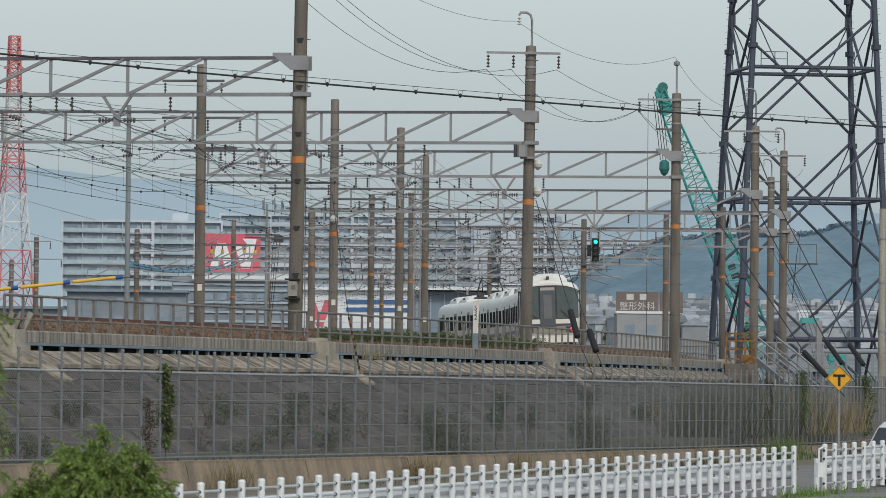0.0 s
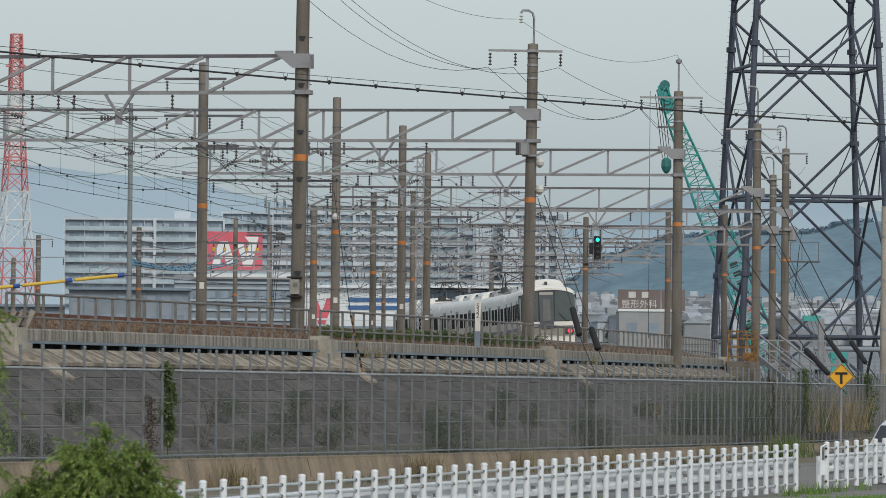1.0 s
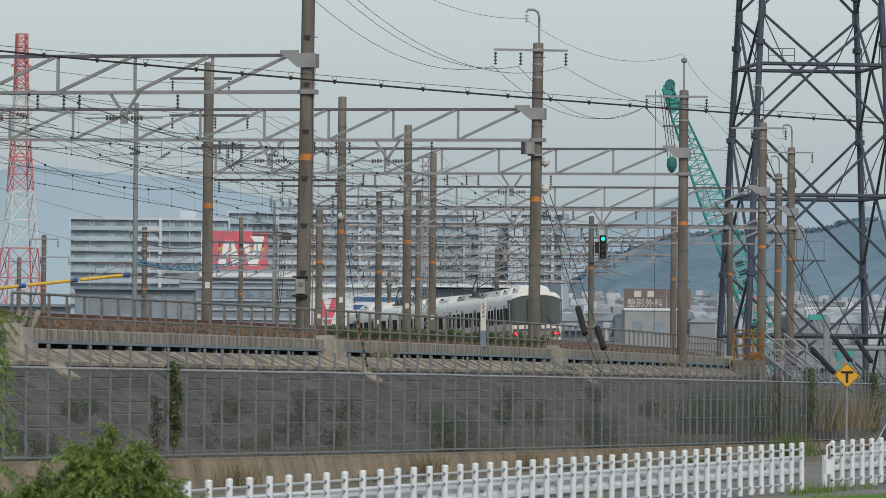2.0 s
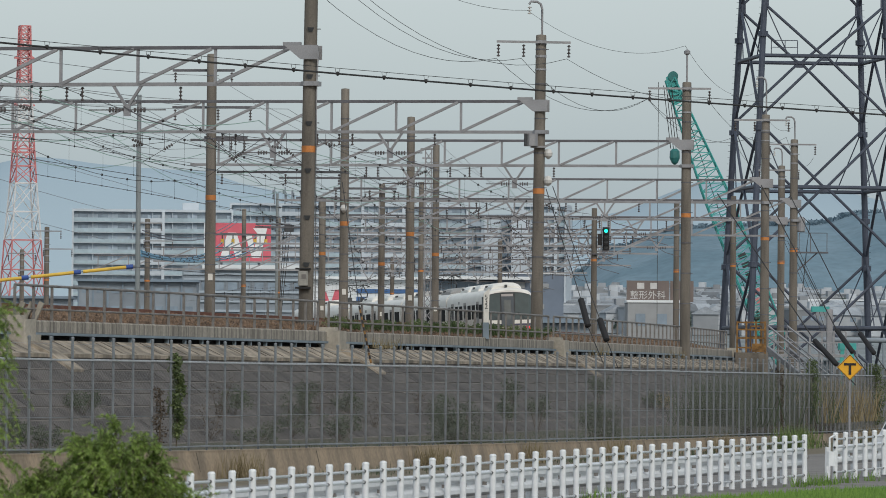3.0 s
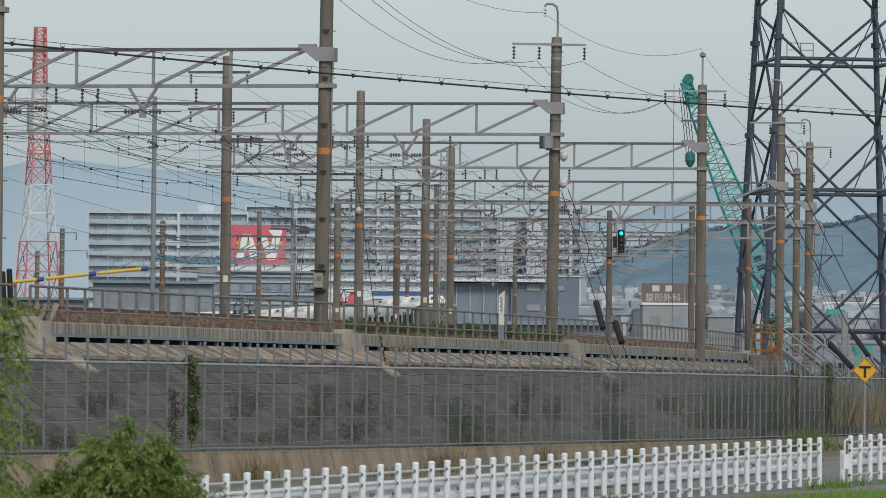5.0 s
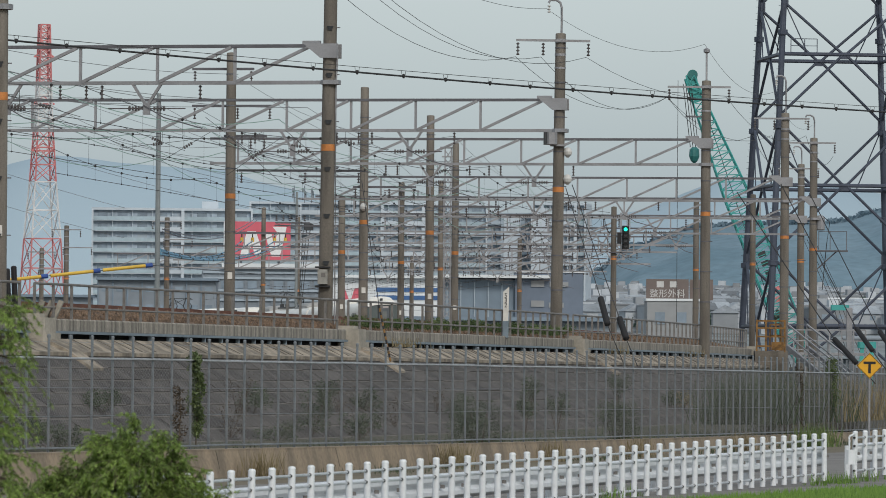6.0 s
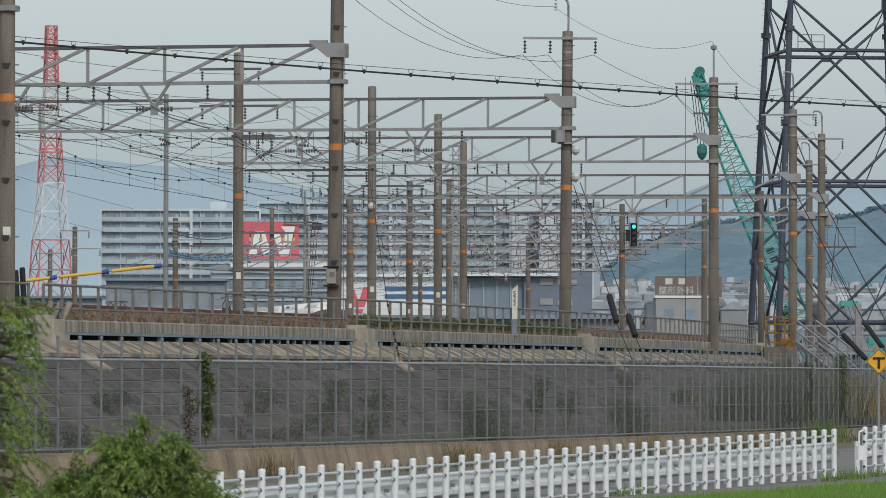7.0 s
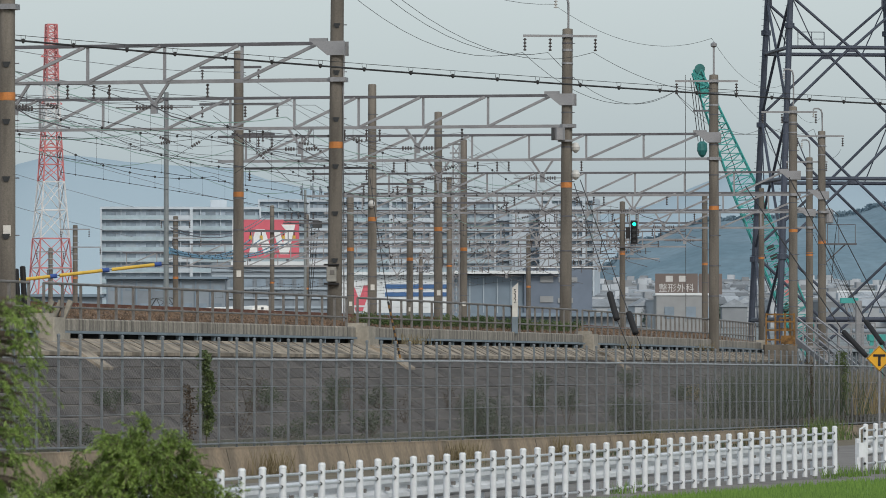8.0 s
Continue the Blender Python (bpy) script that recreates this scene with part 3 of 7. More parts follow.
def concrete_pole(at, base, top, d0, d1, turn, band=7.9, plate=None, steps=True, label="", group="line poles"):
    p = thing("railway_pole", label or "weathered spun-concrete railway pole with an orange band", "pole", (at[0], at[1], 0), turn, group)
    n = 14 if d0 > 0.3 else 10

    def rad(z):
        return (d0 + (d1 - d0) * (z - base) / (top - base)) / 2
    g = Geo().lathe([(rad(base), base - 1.2), (rad(base), base)] + [(rad(base + (top - base) * i / 8), base + (top - base) * i / 8) for i in range(1, 9)] + [(rad(top) * 0.92, top + 0.03), (0.03, top + 0.05)], n=n)
    part("shaft", g, M_POLE, p, "", True)
    if band:
        part("orange_band", Geo().lathe([(rad(band) + 0.004, band - 0.09), (rad(band) + 0.006, band), (rad(band) + 0.004, band + 0.09)], n=n), M_ORANGE, p, "orange painted band", True)
    if plate:
        part("number_plate", Geo().box((0.02, -rad(plate) - 0.012, plate), (0.17, 0.012, 0.24)), M_PLATE, p, "small white number plate")
    if steps:
        z = 4.8
        while z < top - 0.5:
            if abs(z - (band or 0)) > 0.25:
                g = Geo().add([(x, -rad(z) - y, z + h) for x, y, h in ((-0.095, 0, 0.03), (0.095, 0, 0.03), (0.095, 0.05, 0.03), (-0.095, 0.05, 0.03), (-0.045, -0.01, -0.09), (0.045, -0.01, -0.09), (0.045, 0.02, -0.09), (-0.045, 0.02, -0.09))], [(0, 1, 2, 3), (7, 6, 5, 4), (0, 4, 5, 1), (1, 5, 6, 2), (2, 6, 7, 3), (3, 7, 4, 0)])
                part("climbing_step", g, M_TDARK, p)
                part("step_bolt", Geo().bar((rad(z) * 0.9, 0, z), (rad(z) + 0.09, 0, z), 0.025), M_CHORD, p)
            z += 1.28
    else:
        z = 4.6
        while z < top - 0.4:
            part("clamp_band", Geo().lathe([(rad(z) + 0.010, z - 0.022), (rad(z) + 0.010, z + 0.022)], n=n), M_CHORD, p)
            part("step_bolt", Geo().bar((rad(z), 0, z), (rad(z) + 0.08, 0, z), 0.022), M_CHORD, p)
            z += 1.15
    return p, rad


def add_crossarm(pole, rad, z, spans, hook=0, spike=0):
    g = Geo().box(((spans[0] + spans[-1]) / 2, -rad(z) - 0.05, z), (spans[-1] - spans[0] + 0.12, 0.075, 0.075))
    arm = part("crossarm", g, M_GALV, pole, "galvanised crossarm")
    for zb, hb in ((z, 0.07), (z - 0.46, 0.04), (z - 0.9, 0.03)):
        part("clamp_band", Geo().lathe([(rad(zb) + 0.014, zb - hb), (rad(zb) + 0.014, zb + hb)], n=14), M_GALV, pole)
    for x in spans:
        g = Geo()
        insulator(g, (x, -rad(z) - 0.05, z - 0.06), 4, 0.06, 0.46)
        part("insulator", g, M_PORCDARK, arm, "ribbed insulator")
    if hook:
        zt = z + hook
        g = Geo().line([(0.02, 0, z), (0.02, 0, zt - 0.25), (-0.03, 0, zt - 0.08), (-0.16, 0, zt), (-0.36, 0, zt), (-0.42, 0, zt - 0.10)], 0.085, 8)
        part("ground_wire_hook", g, M_GALV, pole, "bent galvanised pipe for the ground wire", True)
        g = Geo()
        insulator(g, (-0.40, 0, zt - 0.14), 3, 0.07, 0.30)
        part("hook_insulator", g, M_PORC, pole)
    if spike:
        part("ground_wire_spike", Geo().bar((0, 0, z), (0, 0, z + spike), 0.08, sides=8).lathe([(0.03, z + spike - 0.08), (0.12, z + spike - 0.02), (0.12, z + spike + 0.08), (0.03, z + spike + 0.14)], n=8), M_GALV, pole)


def overhead_beam(s, off0, off1, top=10.85, deep=0.95, panel=2.2, hangers=(43.4, 47.4), gusset=True, label=""):
    """A light lattice beam across the tracks, level, with its posts and diagonals."""
    turn = heading(s) + 90
    o = rail(s, off0, 0)
    b = thing("overhead_beam", label or "galvanised lattice beam across the railway tracks", "beam", (o.x, o.y, 0), turn, "overhead beams")
    w = off1 - off0
    part("top_chord", Geo().box((w / 2, 0, top), (w, 0.14, 0.09)), M_CHORD, b, "dark weathered top chord")
    part("bottom_chord", Geo().box((w / 2, 0, top - deep), (w, 0.10, 0.10)), M_GALV, b)
    for i in range(1, int(w / panel - 0.25) + 1):
        x = panel * (i + 0.23)
        part("post", Geo().bar((x, 0, top), (x, 0, top - deep), 0.075), M_GALV, b)
        x0 = max(0.12, x - panel + 0.1)
        part("diagonal", Geo().bar((x0, 0.03, top - 0.03), (x - 0.06, 0.03, top - deep + 0.03), 0.085), M_GALV, b)
    if gusset:
        g = Geo().add([(-0.24, -0.24, top + 0.05), (0.72, -0.24, top + 0.05), (0.25, -0.24, top - 0.34), (-0.24, -0.24, top - 0.34),
                       (-0.24, -0.20, top + 0.05), (0.72, -0.20, top + 0.05), (0.25, -0.20, top - 0.34), (-0.24, -0.20, top - 0.34)],
                      [(0, 3, 2, 1), (4, 5, 6, 7), (0, 1, 5, 4), (1, 2, 6, 5), (2, 3, 7, 6), (3, 0, 4, 7)])
        g.add([(v[0], -v[1], v[2]) for v in g.v[:8]], [(0, 1, 2, 3), (7, 6, 5, 4), (4, 5, 1, 0), (5, 6, 2, 1), (6, 7, 3, 2), (7, 4, 0, 3)])
        part("gusset_plate", g, M_GALV, b, "bolted gusset plate at the pole")
        part("pole_clamp", Geo().box((0, 0, top - deep), (0.50, 0.50, 0.12), bevel=0.1).box((0.55, -0.02, top + 0.09), (0.5, 0.12, 0.10)), M_GALV, b)
    for h in hangers:
        x = h - off0
        if 0 < x < w:
            g = Geo().bar((x - 0.42, 0, top - deep), (x - 0.06, 0, top - deep - 0.55), 0.075).bar((x + 0.42, 0, top - deep), (x + 0.06, 0, top - deep - 0.55), 0.075).box((x, 0, top - deep - 0.70), (0.18, 0.08, 0.34))
            part("hanger_bracket", g, M_GALV, b, "V-shaped hanger bracket")
            g = Geo()
            for sgn in (-1, 1):
                for k in range(4):
                    c = x + sgn * (0.22 + 0.09 * k)
                    g.bar((c - 0.02, 0, top - deep - 0.70), (c + 0.02, 0, top - deep - 0.70), 0.15 if k % 2 else 0.12, sides=8)
                g.bar((x, 0, top - deep - 0.70), (x + sgn * 1.1, 0, top - deep - 0.70), 0.03)
            part("strain_insulator", g, M_PORCDARK, b)
            part("steady_arm", Geo().line([(x + 0.1, 0.05, top - deep - 0.6), (x - 0.5, 0.05, top - deep - 0.95), (x - 1.6, 0.05, top - deep - 1.25)], 0.035, 5), M_CHORD, b, "bent steady arm")
            for e in (1.3, 1.75, -1.5):
                if 0 < x + e < w:
                    g = Geo()
                    insulator(g, (x + e, -0.06, top - deep - 0.04), 4, 0.052, 0.42)
                    part("post_insulator", g, M_PORCDARK, b)
    return b


NEAR = [(120.4, 38.1, 11.2), (149.0, 38.3, 15.6), (183.5, 38.4, 13.1), (211.2, 36.82, 12.98), (246.8, 36.3, 13.42), (270.9, 35.72, 13.35), (300.4, 36.3, 13.2)]
FAR = [(198.7, 53.0, 13.4), (232.8, 53.6, 13.9), (250.0, 52.8, 13.5), (292.2, 55.0, 14.0), (317.8, 59.2, 12.8), (290.8, 61.1, 11.1)]


def build_poles():
    arms = {2: ((-1.42, -0.58, 0.92), 1.36, 0), 3: ((-1.42, 0.85), 0, 1.36), 4: ((-1.35, -0.5, 1.0), 1.9, 0), 5: ((-1.2, 1.0), 1.35, 0), 6: ((-1.2, 0.9), 1.2, 0)}
    for i, (s, off, top) in enumerate(NEAR):
        p = rail(s, off)
        pole, rad = concrete_pole(p, 3.1, top, 0.40, 0.345 if i < 4 else 0.36, 0, 7.9 + 0.02 * i, 4.9 if i in (0,) else None, i < 2)
        if i in arms:
            spans, hook, spike = arms[i]
            add_crossarm(pole, rad, top - 0.22, spans, hook, spike)
    # leaning a little, as they do in the ground
    for i, lean in ((1, 0.5), (2, 0.45)):
        ob = [o for o in bpy.data.objects if o.name.startswith("railway_pole") and o.parent is None][i]
        ob.matrix_basis = Matrix.Translation(ob.matrix_basis.translation) @ pose(0, 0, 3.1, 0, lean, 0) @ Matrix.Translation((0, 0, -3.1))
    for s, off, top in FAR:
        p = rail(s, off)
        pole, rad = concrete_pole(p, 3.2, top, 0.40, 0.35, 0, 8.2, 5.3, False)
        if s == 317.8:
            add_crossarm(pole, rad, top - 0.45, (-0.95, 0.0, 0.95))
    far = [(-12.15, 400, 13.4, 0.34), (-10.43, 430, 13.6, 0.36), (-24.79, 380, 11.5, 0.36), (-27.84, 400, 10.4, 0.34), (-18.03, 380, 12.1, 0.38), (6.3, 420, 11.9, 0.36),
           (9.49, 300, 10.7, 0.32), (15.25, 330, 12.1, 0.36), (17.55, 312, 11.8, 0.34), (-1.75, 430, 10.7, 0.34), (0.33, 335, 13.2, 0.34)]
    for x, y, top, d in far:
        pole, rad = concrete_pole((x, y), 3.2, top, d, d * 0.9, 0, 8.0, None, False, label="distant weathered concrete railway pole", group="distant poles")
        if x < -15:
            add_crossarm(pole, rad, top - 0.25, (-0.95, 0.95))
            add_crossarm(pole, rad, top - 1.45, (-0.2, 1.7))
    # a slim grey steel post and a lattice post
    p = thing("steel_post", "slim grey painted steel post beside the tracks", "post", (-11.79, 240, 0))
    part("shaft", Geo().bar((0, 0, 2.5), (0, 0, 13.6), 0.24, sides=10, r1=0.20), M_POLE_STEEL, p)
    p = thing("steel_post", "slim grey steel post with a transformer bracket", "post", (-10.3, 420, 0))
    part("shaft", Geo().bar((0, 0, 2.5), (0, 0, 15.2), 0.26, sides=10, r1=0.20), M_POLE_STEEL, p)
    part("bracket", Geo().box((-0.3, -0.1, 12.9), (2.6, 0.12, 0.12)), M_CHORD, p)
    for x in (-1.5, -1.0, -0.5, 0.0, 0.6):
        g = Geo()
        insulator(g, (x, -0.1, 13.5), 3, 0.10, 0.5)
        part("insulator", g, M_PORCDARK, p)
    part("fuse_box", Geo().box((0.9, -0.2, 12.6), (0.7, 0.4, 0.5), None, 0.05), M_TDARK, p)
    for k in range(3):
        part("drop_cable", Geo().line(sag((0.5 + 0.25 * k, -0.2, 12.4), (0.22, -0.2, 6.5 - k), -0.3, 8), 0.07, 4), M_WIRE, p)
    p = thing("lattice_post", "slim galvanised lattice post among the tracks", "post", (0.68, 310, 0))
    for x, y in ((-0.17, -0.17), (0.17, -0.17), (0.17, 0.17), (-0.17, 0.17)):
        part("leg", Geo().bar((x, y, 2.5), (x, y, 14.2), 0.07), M_GALV, p)
    g = Geo()
    for i in range(24):
        z = 3 + i * 0.46
        for a, b in (((-0.17, -0.17), (0.17, -0.17)), ((-0.17, 0.17), (0.17, 0.17))):
            g.bar((a[0], a[1], z), (b[0], b[1], z + 0.46), 0.04).bar((b[0], b[1], z), (a[0], a[1], z + 0.46), 0.04)
    part("lacing", g, M_GALV, p)
    part("top_frame", Geo().box((0, 0, 14.2), (0.9, 0.5, 0.08)).box((0, 0, 13.7), (0.7, 0.4, 0.06)), M_GALV, p)


def build_beams():
    overhead_beam(120.4, 38.1, 52)
    overhead_beam(149.0, 38.2, 58, 10.70, 1.0)
    overhead_beam(183.5, 38.3, 62, 10.92, 1.02)
    overhead_beam(211.2, 36.8, 56, 10.77)
    overhead_beam(246.8, 36.2, 58, 10.55, 1.0)
    overhead_beam(270.9, 35.6, 60, 10.4)
    overhead_beam(300.4, 36.2, 62, 10.4, hangers=(43, 47, 51))
    overhead_beam(318.0, 42.0, 66, 10.2, hangers=(46, 50, 54), gusset=False)
    overhead_beam(345.0, 42.0, 70, 10.4, hangers=(46, 50, 54, 58), gusset=False)
    overhead_beam(372.0, 42.0, 74, 10.2, hangers=(46, 50, 54, 58), gusset=False)
    overhead_beam(405.0, 42.0, 78, 10.3, hangers=(46, 50, 54, 58), gusset=False)
    # short single brackets with insulators on the far poles
    for s, off, z, a, b in ((198.7, 53.0, 12.85, -0.8, 1.5), (198.7, 53.0, 11.5, -1.5, 1.5), (198.7, 53.0, 10.4, -1.3, 0.3), (211.2, 53.0, 9.6, -2.6, 2.2), (232.8, 53.8, 9.7, -2.4, 0.3), (250.0, 52.8, 9.4, -3.2, 0.3), (290.8, 61.1, 11.0, -1.3, 0.3)):
        o = rail(s, off)
        br = thing("wire_bracket", "dark steel bracket arm carrying line wires", "bracket", (o.x, o.y, 0), heading(s) + 90, "wire brackets")
        part("arm", Geo().box(((a + b) / 2, -0.22, z), (b - a, 0.08, 0.09)), M_CHORD, br)
        for x in (a + 0.1, (a + b) / 2 - 0.2, b - 0.1):
            g = Geo()
            insulator(g, (x, -0.22, z - 0.05), 4, 0.06, 0.45)
            part("insulator", g, M_PORCDARK, br)


def catenary(off, ss, z_mess, z_cont, mat=M_WIRE, step=5.0, shift=0.0, balls=True):
    c = thing("catenary", "dark overhead line with droppers above the track", "wires", group="overhead lines")
    g1, g2, g3, all1, all2 = Geo(), Geo(), Geo(), [], []
    for a, b in zip(ss, ss[1:]):
        zig = 0.22 if ss.index(a) % 2 else -0.22
        p, q = rail(a, off + zig + shift * (a - 120) / 100, z_mess), rail(b, off - zig + shift * (b - 120) / 100, z_mess)
        pts = sag(p, q, 0.42, 8)
        all1 += pts[(1 if all1 else 0):]
        lo0, lo1 = Vector((p.x, p.y, z_cont)), Vector((q.x, q.y, z_cont))
        all2 += [lo0, lo1][(1 if all2 else 0):]
        k = max(2, round((b - a) / step))
        for i in range(k):
            f = (i + 0.5) / k
            x = f * 8
            u = pts[int(x)].lerp(pts[int(x) + 1], x - int(x))
            v = lo0.lerp(lo1, f)
            g3.bar(u, v, 0.009, sides=3)
            if balls:
                g3.lathe([(0.01, -0.045), (0.040, -0.025), (0.040, 0.025), (0.01, 0.045)], u, 6)
                g3.lathe([(0.01, -0.03), (0.03, 0), (0.01, 0.03)], v, 5)
    g1.line(all1, 0.022)
    g2.line(all2, 0.022)
    part("messenger_wire", g1, mat, c)
    part("contact_wire", g2, M_WIRE, c)
    tagged(part("dropper", g3, M_WIRE, c), kind="stuff")
    return c


def build_wires():
    ss = [84, 120.4, 149.0, 183.5, 211.2, 246.8, 270.9, 300.4, 330, 360, 395, 430, 470, 510]
    for off in (45.4, 49.4, 53.4):
        catenary(off, ss, 9.65, 8.72, shift=0.6)
    catenary(55.6, ss[3:], 9.3, 8.5, shift=0.8)
    catenary(58.5, ss[5:], 9.3, 8.5, shift=1.0)
    # feeder cable carried below its own messenger by loop hangers
    f = thing("feeder_cable", "thick dark feeder cable hung from a messenger wire", "cable")
    gm, gc, gh = Geo(), Geo(), Geo()
    ends = [Vector((-45.0, 91, 9.9)), Vector((-14.0, 134.4, 9.99)), Vector((24.0, 187.8, 10.2)), Vector((60.0, 238, 10.3))]
    pts = spans(ends, (0.2, 0.25, 0.2), 16)
    gc.line(pts, 0.05, 6)
    gm.line([v + Vector((0, 0, 0.12)) for v in spans(ends, (0.17, 0.22, 0.17), 16)], 0.018)
    for i in range(17, 33):
        for u in (0.0, 0.52):
            v = pts[i].lerp(pts[i + 1], u)
            gh.line([v + Vector((-0.06, 0, 0.14)), v + Vector((-0.05, 0, 0.05)), v + Vector((0.0, 0, -0.04)), v + Vector((0.05, 0, 0.05)), v + Vector((0.06, 0, 0.14))], 0.014)
            gh.lathe([(0.02, -0.06), (0.042, -0.02), (0.042, 0.04), (0.02, 0.06)], v, 6)
    part("cable", gc, M_WIRE, f)
    part("messenger_wire", gm, M_WIRE, f)
    tagged(part("hanger", gh, M_WIRE, f), kind="stuff")
    # high line wires from pole top to pole top
    for j, x in enumerate((-1.42, -0.58, 0.92)):
        g = Geo()
        a = rail(149.0, 38.3, 14.9)
        b = rail(183.5, 38.4, 12.33) + Vector((x, -0.25, 0))
        c = rail(211.2, 36.9, 12.36) + Vector(((-1.42, -1.42, 0.85)[j], -0.25, 0))
        d = rail(246.8, 36.4, 12.45) + Vector(((-1.35, -0.5, 1.0)[j], -0.25, 0))
        e = rail(270.9, 35.8, 12.5) + Vector(((-1.2, -1.2, 1.0)[j], -0.25, 0))
        g.line(spans([a + Vector((x * 0.7, 0, (-1.5, -1.2, -2.0)[j])), b, c, d, e], (1.1, (1.0, 1.0, 0.45)[j], 0.8, 0.8), 12), 0.02)
        solid("line_wire", g, M_WIRE, "thin sagging line wire between pole tops", "wire", "line wires")
    g = Geo()
    pts = [rail(149.0, 38.3, 14.5), rail(183.5, 38.4, 13.95) + Vector((-0.4, 0, 0)), rail(211.2, 36.9, 14.4), rail(246.8, 36.4, 14.4) + Vector((-0.4, 0, 0)), rail(270.9, 35.8, 14.0)]
    g.line(spans(pts, (0.75,), 12), 0.016)
    solid("ground_wire", g, M_WIRE, "thin overhead ground wire along the pole tops", "wire")
    # pale green feeders and many thin line wires over the far tracks
    random.seed(11)
    for k in range(5):
        g = Geo()
        off = 47 + 2.6 * k
        g.line(spans([rail(a, off + 1.0, 10.3 - 0.25 * (k % 3)) for a in (100, 149, 183.5, 211, 246.8, 300, 345)], (0.75,), 10), 0.028)
        solid("copper_feeder", g, M_COPPER, "pale green weathered copper feeder wire", "wire", "feeder wires")
    for k in range(10):
        g = Geo()
        off = 47 + 1.3 * k
        z = 9.6 + 2.4 * random.random()
        g.line(spans([rail(a, off, z) for a in (130, 183.5, 232, 292, 345, 405, 470)], (0.7, 0.9, 0.8), 8), 0.02)
        solid("line_wire", g, M_THINWIRE, "thin grey line wire over the far tracks", "wire", "far line wires")
    start = {149.0: 38.2, 183.5: 38.3, 211.2: 36.8, 246.8: 36.2, 270.9: 35.6, 300.4: 36.2}

    def on_beam(s, off, z):
        """A point of the beam that spans the tracks at s."""
        a = radians(heading(s) + 90)
        return rail(s, start[s], z) + Vector((math.cos(a), math.sin(a), 0)) * (off - start[s])
    # slanting insulator strings and loose jumper loops between the beams
    rnd = random.Random(21)
    for k in range(16):
        s, zb = rnd.choice(((149.0, 9.70), (183.5, 9.90), (183.5, 9.90), (211.2, 9.82), (246.8, 9.55), (270.9, 9.45)))
        off = rnd.uniform(41, 52)
        p = on_beam(s, off, zb - rnd.uniform(0.1, 0.8))
        d = Vector((rnd.choice((-1, 1)) * 0.8, 0.15, rnd.uniform(-0.7, 0.5))).normalized()
        t = thing("insulator_string", "slanting dark insulator string on a wire", "insulator", group="insulator strings")
        for i in range(4):
            c = p + d * (0.09 * i)
            part("disc", Geo().bar(c, c + d * 0.045, 0.11, sides=8), M_PORCDARK, t)
        part("tie_wire", Geo().line([p - d * 0.9, p + d * 1.5], 0.022, 4).line([p, on_beam(s, off, zb)], 0.02, 4), M_WIRE, t)
    for k in range(12):
        s, z = rnd.choice(((149.0, 9.70), (183.5, 9.90), (183.5, 9.90), (211.2, 9.82), (246.8, 9.55), (270.9, 9.45), (300.4, 9.45)))
        off = rnd.uniform(40.6, 54)
        p = on_beam(s, off, z)
        q = on_beam(s, off - rnd.uniform(0.7, 1.8), z)
        solid("jumper_wire", Geo().line(sag(p, q, rnd.uniform(0.15, 0.4), 10), 0.02, 4), M_WIRE if k % 3 else M_COPPER, "slack jumper wire between overhead lines", "wire", "jumper wires")
    # high voltage lines far away
    for k in range(5):
        g = Geo().line(sag((-130, 1500, 86 - 9 * k), (40, 1900, 62 - 7 * k), 9, 14), 0.13)
        solid("power_line", g, M_THINWIRE, "far thin high-voltage conductor in haze", "wire", "power lines")


